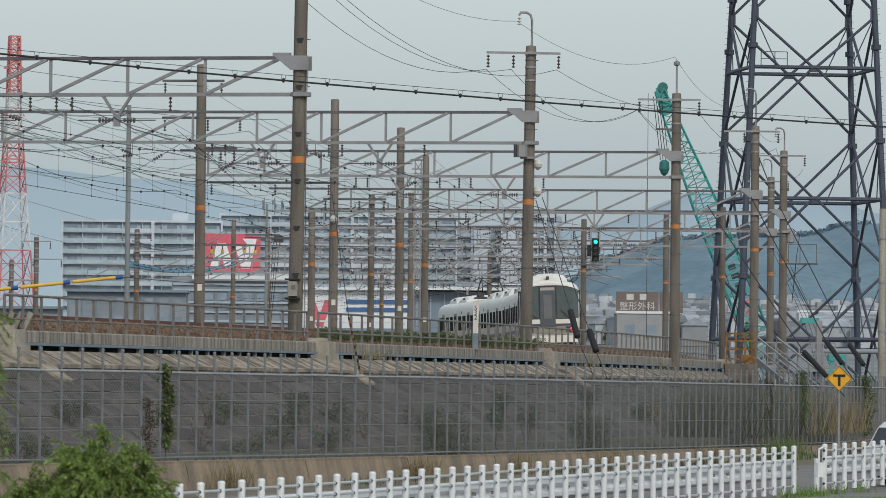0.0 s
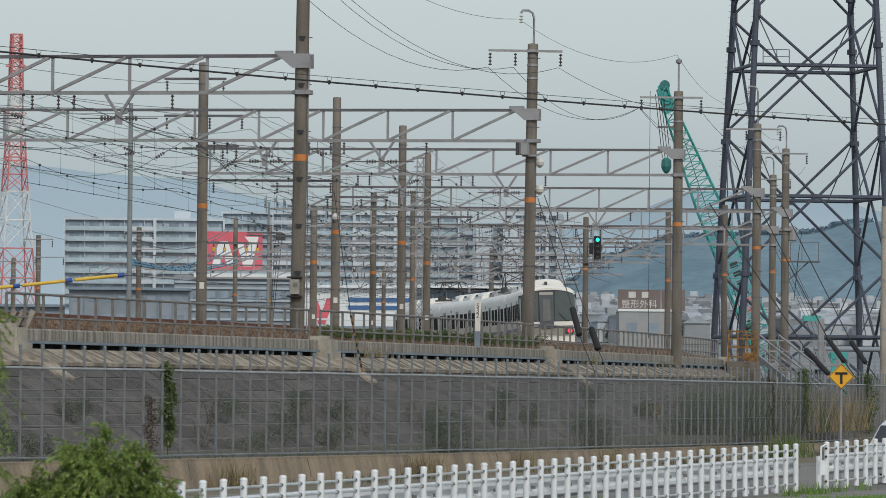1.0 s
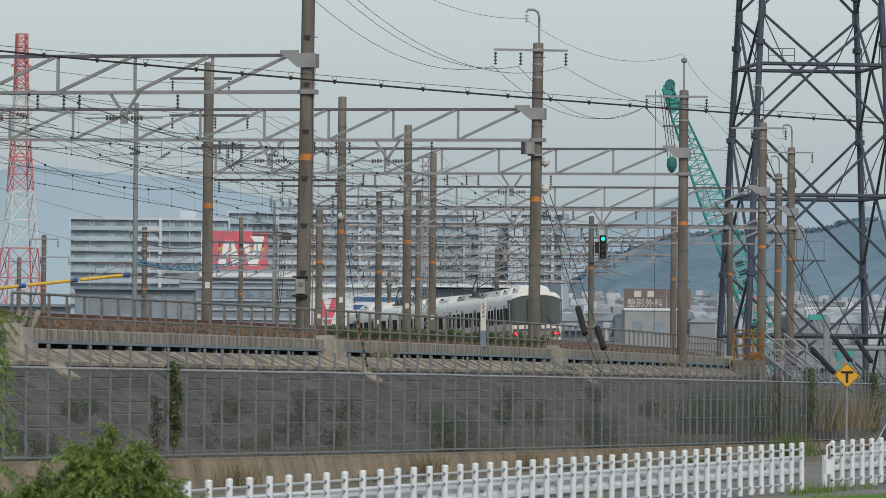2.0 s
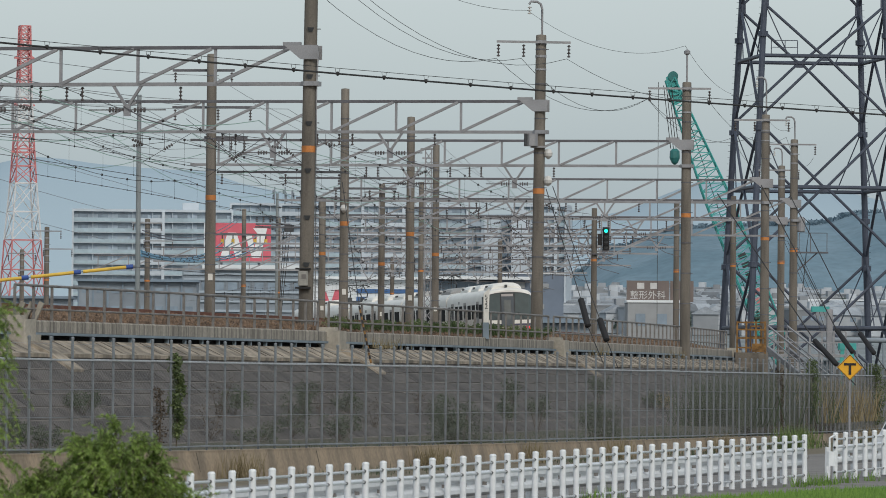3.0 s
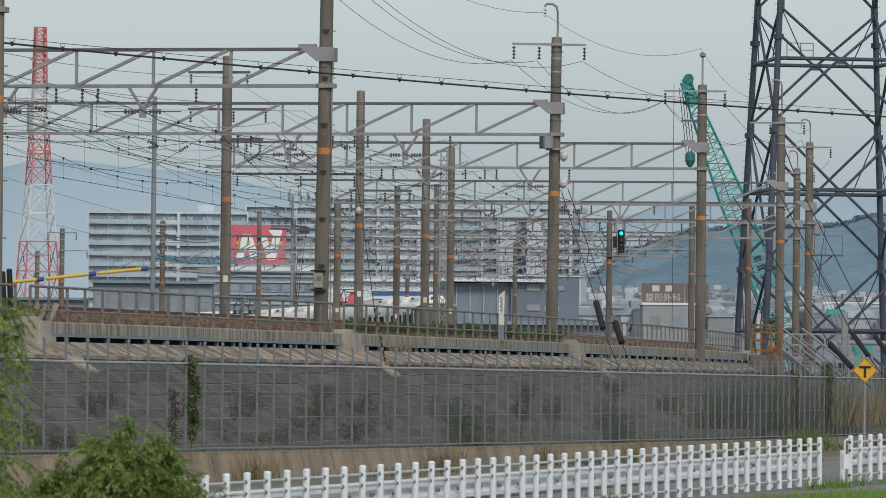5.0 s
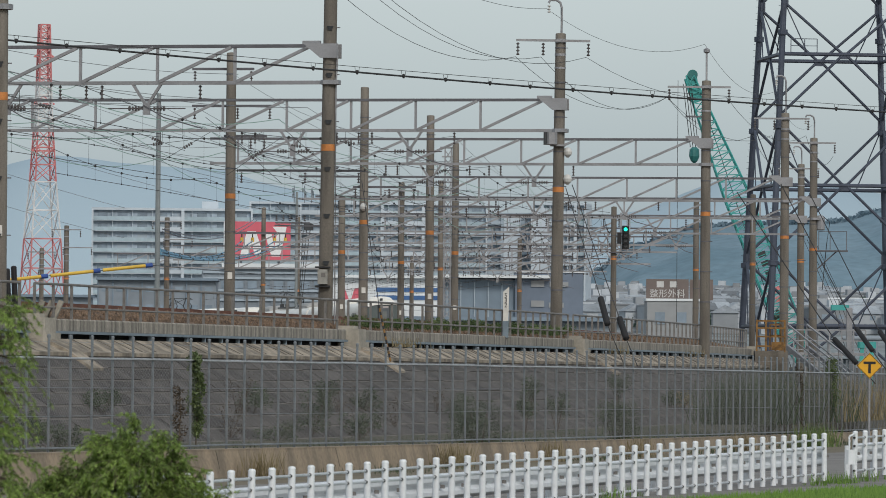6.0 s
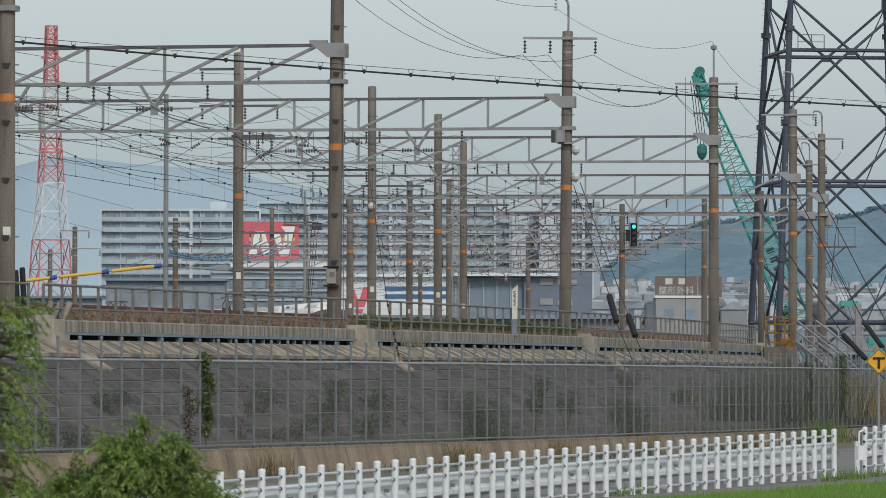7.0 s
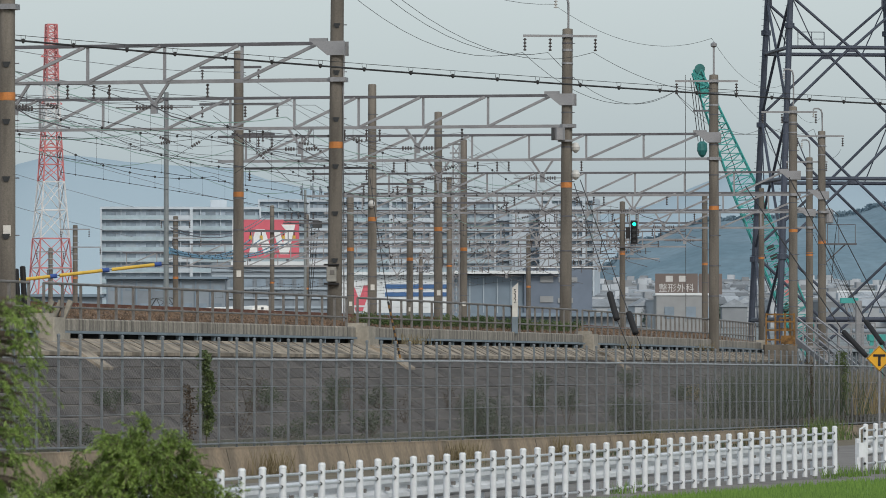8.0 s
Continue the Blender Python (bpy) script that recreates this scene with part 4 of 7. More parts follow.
# ---- towers, crane ----
def build_pylon():
    cx, cy = 31.5, 450.0
    t = thing("transmission_tower", "dark grey tubular steel transmission tower", "tower", (cx, cy, 0), 7.5)

    def half(z):
        return (12.1 - 0.088 * (z - 4.0)) / 2
    zt = 46.0
    for sx in (-1, 1):
        for sy in (-1, 1):
            g = Geo().bar((sx * half(-0.3), sy * half(-0.3), -0.3), (sx * half(zt), sy * half(zt), zt), 0.54, sides=12, r1=0.46)
            for z in (2, 10.7, 14.5, 21.5, 28.9, 33.1):
                g.lathe([(0.28, -0.22), (0.40, -0.20), (0.40, 0.20), (0.28, 0.22)], (sx * half(z), sy * half(z), z), 12)
            part("leg", g, M_PYLON, t, "", False)
            g = Geo()
            for k in range(90):
                z = 2 + k * 0.5
                g.bar((sx * half(z), sy * half(z), z), (sx * (half(z) + 0.42), sy * half(z), z), 0.03, sides=3)
            tagged(part("step_bolts", g, M_PYLON, t), kind="stuff")
    nodes = [0.4, 11.3, 22.1, 31.5, 40.6]
    mids = [5.8, 16.85, 27.2, 36.4]
    for (a, b), m in zip(zip(nodes, nodes[1:]), mids):
        for axis in (0, 1):
            for side in (-1, 1):
                def at(u, z):
                    h = half(z)
                    return (u * h, side * h, z) if axis == 0 else (side * h, u * h, z)
                for e in (-1, 1):
                    part("diagonal", Geo().bar(at(e, a + 0.2), at(0.02 * e, m), 0.23, sides=8), M_PYLON, t)
                    part("diagonal", Geo().bar(at(e, b - 0.2), at(0.02 * e, m), 0.23, sides=8), M_PYLON, t)
                    part("secondary_brace", Geo().bar(at(0.98 * e, m + (b - m) * 0.93), at(0.58 * e, m), 0.10, sides=5), M_PYLON, t)
                    part("gusset", Geo().box(at(0.985 * e, b), (0.55, 0.12, 0.7) if axis == 0 else (0.12, 0.55, 0.7)), M_PYLON, t)
                part("girt", Geo().bar(at(-1, m), at(1, m), 0.32, sides=8), M_PYLON, t)
                c = Vector(at(0, m - 0.1))
                part("node_plate", Geo().box(c, (0.85, 0.14, 0.55) if axis == 0 else (0.14, 0.85, 0.55)), M_PYLON, t)
    g = Geo()
    for x in (-4.3, -3.2, -2.2):
        g.bar((x, -half(27.2), 27.2), (x, -half(27.2), 28.4), 0.06)
    g.bar((-4.3, -half(27.2), 28.4), (-2.2, -half(27.2), 28.4), 0.06).bar((-4.3, -half(27.2), 27.85), (-2.2, -half(27.2), 27.85), 0.05)
    part("platform_rail", g, M_PYLON, t)


def lattice_mast(name, label, cat, at, levels, widths, mats, bar_w, turn=20):
    t = thing(name, label, cat, at, turn)
    for (z0, z1), (w0, w1), mat in zip(zip(levels, levels[1:]), zip(widths, widths[1:]), mats):
        c0 = [(-w0, -w0, z0), (w0, -w0, z0), (w0, w0, z0), (-w0, w0, z0)]
        c1 = [(-w1, -w1, z1), (w1, -w1, z1), (w1, w1, z1), (-w1, w1, z1)]
        g = Geo()
        for i in range(4):
            j = (i + 1) % 4
            g.bar(c0[i], c1[i], bar_w * 1.5)
            n = max(1, round((z1 - z0) / (w0 + w1) / 0.9))
            for k in range(n):
                a0, a1 = Vector(c0[i]).lerp(Vector(c1[i]), k / n), Vector(c0[i]).lerp(Vector(c1[i]), (k + 1) / n)
                b0, b1 = Vector(c0[j]).lerp(Vector(c1[j]), k / n), Vector(c0[j]).lerp(Vector(c1[j]), (k + 1) / n)
                g.bar(a0, b1, bar_w).bar(b0, a1, bar_w).bar(a1, b1, bar_w)
        part("lattice_section", g, mat, t)
    return t


def build_red_tower():
    t = lattice_mast("lattice_tower", "red and white painted lattice tower, its red paled for haze", "tower", (-104.3, 1500, 0),
                     [0, 21, 36.7, 51.8, 65.5, 78.0, 85.0, 93.6], [5.6, 4.8, 3.95, 2.85, 2.1, 1.6, 1.45, 1.25],
                     [M_TWHITE, M_RED, M_TWHITE, M_RED, M_TWHITE, M_RED, M_RED], 0.2)
    for z, w in ((60, 6.6), (72.5, 6.0), (85, 5.6)):
        part("crossarm", Geo().bar((-w / 2, 0, z), (w / 2, 0, z), 0.4).bar((-w / 2, 0, z), (0, 0, z + 2), 0.25).bar((w / 2, 0, z), (0, 0, z + 2), 0.25), M_RED, t)


def build_crane():
    c = thing("lattice_crane", "teal lattice-boom crawler crane working behind the tracks", "crane")
    base, tip = Vector((33.0, 500, 2.2)), Vector((22.3, 498, 28.1))
    d = (tip - base).normalized()
    side = Vector((0, 1, 0))
    up = d.cross(side).normalized()
    n = 38
    ch = [[], [], [], []]
    for i in range(n + 1):
        f = i / n
        w = 1.1 * min(1.0, 0.25 + f * 6) * (1.0 if f < 0.6 else 1.0 - 0.62 * (f - 0.6) / 0.4)
        for k, (a, b) in enumerate(((-1, -1), (1, -1), (1, 1), (-1, 1))):
            ch[k].append(base.lerp(tip, f) + side * (a * w) + up * (b * w))
    for k in range(4):
        part("boom_chord", Geo().line(ch[k], 0.15, 5), M_TEAL, c)
    g = Geo()
    for i in range(n):
        for k in range(4):
            j = (k + 1) % 4
            a, b = (k, j) if i % 2 else (j, k)
            g.bar(ch[a][i], ch[b][i + 1], 0.08).bar(ch[k][i], ch[j][i], 0.07)
    part("boom_lacing", g, M_TEAL, c)
    g = Geo()
    g.add([tip + d * a + up * b + side * s for s in (-0.3, 0.3) for a, b in ((-2.3, -0.35), (-2.3, 0.38), (-0.6, 0.40), (0.25, 0.25), (0.35, -0.45), (0.0, -0.70), (-0.8, -0.5))],
          [(0, 1, 2, 3, 4, 5, 6), (13, 12, 11, 10, 9, 8, 7)] + [(i, 7 + i, 7 + (i + 1) % 7, (i + 1) % 7) for i in range(7)])
    part("boom_head", g, M_TEAL, c, "plated boom head with sheaves")
    g = Geo()
    for k in range(3):
        g.bar(tip + side * (-0.4 + 0.35 * k) - up * 0.35 + d * 0.1, tip + side * (-0.28 + 0.35 * k) - up * 0.35 + d * 0.1, 0.9, sides=14)
    part("sheave", g, M_TEALDARK, c)
    for k in range(6):
        f = 0.24 + 0.03 * k
        part("lettering_bar", Geo().add([base.lerp(tip, f + a) - side * 1.02 + up * b for a, b in ((0, -0.45), (0.016, -0.45), (0.016, 0.25), (0, 0.25))], [(0, 1, 2, 3)]), M_RED if k < 2 else M_TDARK, c)
    hook = Vector((22.75, 497, 21.3))
    g = Geo()
    for x in (-0.35, -0.12, 0.12, 0.35):
        g.bar(tip + Vector((x - 0.2, -0.4, -0.6)), hook + Vector((x, 0, 0.6)), 0.045)
    g.bar(tip + Vector((-1.0, -0.4, -0.3)), Vector((21.3, 497, 6)), 0.045)
    g.bar(tip + Vector((0.3, 0, 0.5)), base + up * 1.2, 0.05)
    part("hoist_rope", g, M_WIRE, c)
    g = Geo().lathe([(0.2, 0.6), (0.42, 0.4), (0.46, -0.2), (0.3, -0.6), (0.1, -0.8)], hook, 10)
    part("hook_block", g, M_TEALDARK, c, "teal hook block")
    part("hook_bar", Geo().box(hook + Vector((0, 0, 3.3)), (1.6, 0.2, 0.16)), M_CHORD, c)
    g = Geo().box((34.5, 502, 1.4), (6.0, 4, 1.8), None, 0.2).box((32.3, 500.5, 1.5), (1.6, 1.4, 1.7), None, 0.15)
    part("upper_body", g, M_TEAL, c)
    part("crawler", Geo().box((33, 500.4, 0.4), (6.5, 0.9, 1.2), None, 0.3).box((33, 503.6, 0.4), (6.5, 0.9, 1.2), None, 0.3), M_BLACK, c)


# ---- distant buildings and hills ----
def apartment(x0, x1, y, ztop, floors, storey, turn, wall, label, columns=(), recess=2.0, glass=True):
    a = thing("apartment_building", label, "building", ((x0 + x1) / 2, y, 0), turn, "apartment buildings")
    w = x1 - x0
    base = ztop - floors * storey
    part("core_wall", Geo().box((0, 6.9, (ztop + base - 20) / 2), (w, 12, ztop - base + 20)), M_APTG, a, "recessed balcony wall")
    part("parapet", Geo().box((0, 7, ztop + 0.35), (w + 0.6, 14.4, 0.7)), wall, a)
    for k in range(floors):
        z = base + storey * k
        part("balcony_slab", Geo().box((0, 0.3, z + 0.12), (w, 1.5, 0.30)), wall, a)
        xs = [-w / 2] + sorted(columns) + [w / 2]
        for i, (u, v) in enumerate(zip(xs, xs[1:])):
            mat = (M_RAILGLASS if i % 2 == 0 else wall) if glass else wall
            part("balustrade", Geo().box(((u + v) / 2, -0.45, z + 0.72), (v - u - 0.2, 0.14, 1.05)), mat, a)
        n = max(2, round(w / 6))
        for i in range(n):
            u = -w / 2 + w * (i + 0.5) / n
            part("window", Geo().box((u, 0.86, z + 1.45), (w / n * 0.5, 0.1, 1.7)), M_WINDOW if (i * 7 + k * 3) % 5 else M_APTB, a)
            if i:
                part("partition", Geo().box((u - w / n / 2, 0.35, z + 1.5), (0.18, 1.3, storey - 0.3)), wall, a)
    for c in columns:
        part("column", Geo().box((c, -0.4, (ztop + base) / 2), (0.9, 0.5, ztop - base)), wall, a)
    for c in (-w / 2, w / 2):
        part("end_wall", Geo().box((c, 6.5, (ztop + base - 20) / 2), (0.5, 15.5, ztop - base + 20)), wall, a)
    return a


def build_distance():
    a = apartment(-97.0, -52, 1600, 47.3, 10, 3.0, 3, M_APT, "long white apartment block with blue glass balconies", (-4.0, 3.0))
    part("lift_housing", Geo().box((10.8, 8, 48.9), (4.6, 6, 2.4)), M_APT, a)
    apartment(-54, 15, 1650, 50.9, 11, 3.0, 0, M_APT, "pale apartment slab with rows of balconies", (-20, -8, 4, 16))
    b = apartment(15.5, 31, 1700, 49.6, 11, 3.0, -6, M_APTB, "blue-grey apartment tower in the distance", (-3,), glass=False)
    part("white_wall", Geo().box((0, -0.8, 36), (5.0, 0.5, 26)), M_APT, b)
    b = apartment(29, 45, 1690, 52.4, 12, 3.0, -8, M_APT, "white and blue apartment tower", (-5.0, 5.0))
    part("white_wall", Geo().box((-5.5, -0.9, 36), (5.0, 0.5, 31)), M_APT, b, "plain white stair wall")
    # telephone masts on the roof
    for x in (-41, -38, -36, -33, -30):
        g = Geo().bar((x, 1640, 51), (x, 1640, 55 + (x % 3)), 0.35)
        for k in range(3):
            g.box((x + random.uniform(-0.5, 0.5), 1640, 53 + k * 0.8), (0.5, 0.4, 1.2))
        solid("roof_antenna", g, M_STORE, "grey mobile-phone antenna on a roof", "antenna", "roof antennas")
    # store with a red billboard
    st = thing("store", "grey store with a large red billboard on its roof", "building", (-36, 1195, 0))
    part("wall", Geo().box((0, 6, 12.2), (26.5, 12, 24.4)), M_STORE, st)
    part("canopy", Geo().box((2, -0.6, 24.3), (22, 2.0, 0.8)), M_STOREW, st)
    for k in range(9):
        part("window", Geo().box((-11 + 2.8 * k, -0.06, 20.2), (1.9, 0.12, 1.6)), M_WINDOW, st)
        part("pier", Geo().box((-12.4 + 2.8 * k, -0.12, 18.0), (0.25, 0.24, 9)), M_STORE, st)
    for z in (15.0, 17.0, 19.0, 21.6, 22.8):
        part("floor_band", Geo().box((0, -0.2, z), (26, 0.4, 0.45)), M_APTB, st)
    bd = thing("billboard", "red rooftop billboard with white angular shapes", "billboard", (-37.1, 1198, 0), 4)
    part("panel", Geo().box((0.24, 0, 29.5), (12.4, 0.8, 8.3)), M_BILLRED, bd)
    part("side_panel", Geo().box((-6.9, 1.2, 29.5), (1.6, 1.6, 8.3)), M_STOREW, bd)

    def slab(pts, mat, y=-0.45):
        g = Geo()
        k = len(pts)
        g.add([(x, y, z) for x, z in pts] + [(x, y + 0.1, z) for x, z in pts], [tuple(range(k)), tuple(range(2 * k - 1, k - 1, -1))] + [(i, k + i, k + (i + 1) % k, (i + 1) % k) for i in range(k)])
        part("emblem_shape", g, mat, bd)
    slab([(-4.3, 26.3), (-2.8, 31.6), (-0.9, 31.6), (0.8, 26.3), (-1.0, 26.3), (-1.8, 28.9), (-2.6, 26.3)], M_BILLWHITE)
    slab([(0.9, 31.4), (2.4, 26.3), (4.2, 26.3), (5.6, 32.6), (2.6, 32.6), (3.6, 31.4), (3.0, 28.5), (2.3, 31.4)], M_BILLWHITE)
    part("frame_leg", Geo().box((-4, 0.6, 24.6), (0.5, 0.5, 2.0)).box((4, 0.6, 24.6), (0.5, 0.5, 2.0)), M_STORE, bd)
    # white store with blue bands and a red V
    ws = thing("white_store", "white store with dark blue bands and a red V shape", "building", (-8.6, 1003, 0))
    part("wall", Geo().box((0, 6, 9.2), (21, 12, 19.0)), M_STOREW, ws)
    for z in (16.6, 15.2):
        part("blue_band", Geo().box((4.2, -0.08, z), (12, 0.16, 0.75)), M_STOREBLUE, ws)
    g = Geo().add([(-8.4, -0.12, 16.4), (-7.2, -0.12, 16.4), (-6.4, -0.12, 14.2), (-5.6, -0.12, 16.8), (-4.2, -0.12, 16.8), (-5.8, -0.12, 12.2), (-7.0, -0.12, 12.2)], [(0, 6, 5, 4, 3, 2, 1)])
    part("emblem_shape", g, M_BILLRED, ws)
    part("roof_edge", Geo().box((0, 5.5, 18.9), (21.6, 13.6, 0.5)), M_STOREW, ws)
    part("parking_canopy", Geo().box((2, -6, 13.0), (26, 4, 0.3)), M_STOREW, ws)
    # dark hall
    h = thing("hall_building", "slate-grey hall with pale window panels", "building", (14.5, 905, 0))
    part("main_wall", Geo().box((3.85, 8, 9.0), (10.9, 16, 18.2)), M_HALL, h)
    part("side_wall", Geo().box((-7.6, 8, 8.6), (12.0, 14, 16.6)), M_HALLB, h)
    part("roof_slab", Geo().box((-5, 7, 17.4), (18, 17, 0.5)).box((3.85, 8, 18.2), (11.1, 16.4, 0.2)), M_STOREW, h, "pale roof edge")
    for x, z, w, hh in ((2.0, 16.3, 2.1, 1.0), (5.4, 16.2, 3.0, 0.8), (2.0, 13.1, 2.1, 1.0), (5.0, 12.9, 2.4, 0.8)):
        part("window_panel", Geo().box((x, -0.1, z), (w, 0.2, hh)), M_BEIGE, h)
    for k in range(6):
        part("mullion", Geo().box((-12.5 + 2.2 * k, 0.9, 13), (0.18, 0.3, 7)), M_APTB, h)
    # clinic with a brown roof sign
    cl = thing("clinic", "low beige clinic building with windows", "building", (30.95, 705, 0.33))
    part("wall", Geo().box((-0.6, 5, 5.1), (7.6, 10, 11.6)), M_BEIGE, cl)
    for k in range(3):
        part("window", Geo().box((-2.8 + 2.7 * k, -0.05, 8.6), (1.2, 0.1, 1.5)), M_WINDOW, cl)
    part("cornice", Geo().box((-0.6, 5, 10.9), (7.9, 10.3, 0.3)), M_STOREW, cl)
    sg = thing("roof_sign", "brown roof sign with pale lettering", "sign", (29.1, 706.5, 0.33))
    part("panel", Geo().box((0, 0, 12.2), (5.3, 0.4, 2.6)), M_BROWN, sg)
    part("side_panel", Geo().box((4.3, 0.8, 12.2), (2.9, 0.4, 2.6)), M_BROWN, sg)
    for x in (-0.9, 0.75):
        part("lettering_bar", Geo().box((x, -0.22, 12.85), (0.9, 0.03, 0.75)), M_LETTER, sg)
    cu = bpy.data.curves.new("lettering", "FONT")
    cu.body, cu.size, cu.align_x, cu.extrude = "\u6574\u5f62\u5916\u79d1", 1.12, "CENTER", 0.015
    tx = new("lettering_text", cu)
    dg = bpy.context.evaluated_depsgraph_get()
    me = bpy.data.meshes.new_from_object(tx.evaluated_get(dg))
    bpy.data.objects.remove(tx)
    me.materials.clear()
    me.materials.append(M_LETTER)
    lt = part("lettering", me, M_LETTER, sg)
    lt.matrix_basis = pose(0, -0.23, 11.3, 90, 0, 0)
    for z in (12.85, 11.7):
        part("lettering_bar", Geo().box((4.6, 0.58, z), (0.8, 0.03, 0.75)), M_LETTER, sg)
    for x in (-2.2, 0, 2.2, 4.2):
        part("frame_leg", Geo().bar((x, 0.6, 10.6), (x, 0.6, 11.2), 0.15), M_STORE, sg)

    # hills and mountains
    def ridge(name, y, pts, mat, label, depth, rough):
        g = Geo()
        rows = 10
        n = 160
        xs0, xs1 = pts[0][0], pts[-1][0]
        for j in range(rows + 1):
            f = j / rows
            for i in range(n + 1):
                x = xs0 + (xs1 - xs0) * i / n
                for (xa, za), (xb, zb) in zip(pts, pts[1:]):
                    if xa <= x <= xb:
                        u = (x - xa) / (xb - xa)
                        u = u * u * (3 - 2 * u)
                        z = za + (zb - za) * u
                        break
                nz = noise.noise(Vector((x * 0.02, j * 0.7, y * 0.1))) * rough + noise.noise(Vector((x * 0.12, j * 1.7, 3.0))) * rough * 0.35
                g.v.append((x, y + depth * f, -2 + (z + 2) * math.sin(f * math.pi / 2) ** 0.8 + (nz * min(1.0, 2 * f))))
        g.f = [(j * (n + 1) + i, j * (n + 1) + i + 1, (j + 1) * (n + 1) + i + 1, (j + 1) * (n + 1) + i) for j in range(rows) for i in range(n)]
        return solid(name, g, mat, label, "hill", kind="structure", smooth=True)
    near = [
        (30, 6), (55, 22), (66, 38), (75, 50), (92, 62), (124, 71), (150, 73), (186, 74), (208, 79), (240, 82), (420, 88), (800, 40)]
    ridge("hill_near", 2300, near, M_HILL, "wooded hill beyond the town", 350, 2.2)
    ridge("mountain_far", 4500, [(-2400, 60), (-700, 120), (-430, 150), (-330, 184), (-200, 174), (-110, 156), (-60, 142), (60, 120), (160, 138), (250, 170), (330, 164), (420, 150), (900, 170), (2400, 90)], M_FAR, "far mountains with haze put into their pale colour", 300, 4.0)
    # trees on the crest of the near hill
    random.seed(7)
    for k in range(3):
        g = Geo()
        for _ in range(420):
            x = random.uniform(75 + 45 * k, 125 + 45 * k)
            f = random.uniform(0.9, 1.0)
            for (xa, za), (xb, zb) in zip(near, near[1:]):
                if xa <= x <= xb:
                    u = (x - xa) / (xb - xa)
                    zz = (za + (zb - za) * u * u * (3 - 2 * u)) * math.sin(f * math.pi / 2) ** 0.8
            r = random.uniform(0.8, 2.2)
            c = Vector((x, 2300 + 350 * f - 6, zz + r * 0.1 - 0.6))
            q = [c + Vector((random.uniform(-1, 1), random.uniform(-1, 1), random.uniform(-1, 1.3))) * r for _ in range(6)]
            g.add(q, [(0, 1, 2), (2, 3, 4), (4, 5, 0), (1, 3, 5)])
        # the leaves share the hill's blue, which holds the haze
        solid("hillside_trees", g, leafy("hill_foliage_haze_tint", (0.125, 0.195, 0.245), (0.155, 0.23, 0.285), 0.05), "mixed woodland on the hillside", "woodland", kind="stuff")
    # houses of the town
    random.seed(5)
    hs = thing("house", "two-storey town house with a grey tiled roof", "house", (122, 1640, 15.6), 0, "town houses")
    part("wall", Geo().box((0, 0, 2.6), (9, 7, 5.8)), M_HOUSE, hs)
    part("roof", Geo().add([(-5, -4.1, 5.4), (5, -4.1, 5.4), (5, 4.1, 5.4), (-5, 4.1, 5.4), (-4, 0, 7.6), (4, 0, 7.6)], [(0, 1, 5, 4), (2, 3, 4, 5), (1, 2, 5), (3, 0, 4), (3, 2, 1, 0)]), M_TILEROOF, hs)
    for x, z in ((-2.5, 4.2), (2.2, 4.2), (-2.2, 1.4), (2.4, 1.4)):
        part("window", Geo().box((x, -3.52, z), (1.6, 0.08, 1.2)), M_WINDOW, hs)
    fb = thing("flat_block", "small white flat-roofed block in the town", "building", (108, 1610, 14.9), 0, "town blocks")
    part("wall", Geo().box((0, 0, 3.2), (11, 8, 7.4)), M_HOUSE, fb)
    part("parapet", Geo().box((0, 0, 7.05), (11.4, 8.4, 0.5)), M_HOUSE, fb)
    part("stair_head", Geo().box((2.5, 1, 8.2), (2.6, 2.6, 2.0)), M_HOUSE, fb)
    for z in (1.5, 4.6):
        for x in (-3.6, -1.2, 1.2, 3.6):
            part("window", Geo().box((x, -4.02, z), (1.5, 0.08, 1.2)), M_WINDOW, fb)
    spots = []
    for k in range(300):
        y = random.uniform(1560, 2250)
        px = random.uniform(250, 900)
        if k >= 282:
            y, px = random.uniform(700, 1700), random.uniform(-780, 240)
        spots.append((px / 10000 * y, y, k))
    for x, y, k in spots:
        z = max(0.0, (y - 1000) * 0.0245) if k < 282 else 0.0
        copy_thing(fb if k % 4 == 0 else hs, pose(x, y, z, 0, 0, random.choice((0, 90, 12, -15, 100))))
    g = Geo()
    g.add([(22, 1000, -0.4), (92, 1000, -0.4), (215, 2280, 31.1), (52, 2280, 31.1), (22, 1000, -0.6), (92, 1000, -0.6), (215, 2280, -0.6), (52, 2280, -0.6)],
          [(0, 1, 2, 3), (7, 6, 5, 4), (0, 4, 5, 1), (1, 5, 6, 2), (2, 6, 7, 3), (3, 7, 4, 0)])
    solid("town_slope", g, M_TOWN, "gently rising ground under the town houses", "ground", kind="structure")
    # trees between the houses
    for k in range(130):
        y = random.uniform(1560, 2240)
        x = random.uniform(270, 880) / 10000 * y
        z = (y - 1000) * 0.0245
        h = random.uniform(3.5, 6.5)
        t = thing("town_tree", "dark green garden tree among the houses", "tree", (x, y, z), 0, "town trees")
        part("trunk", Geo().bar((0, 0, -0.5), (0, 0, h * 0.6), 0.5, sides=6, r1=0.2), M_BARK, t)
        g = Geo()
        leaf_cloud(g, (0, 0, h * 0.65), (h * 0.38, h * 0.38, h * 0.42), 130, 1.3, 0.1, 0.8)
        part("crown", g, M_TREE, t)
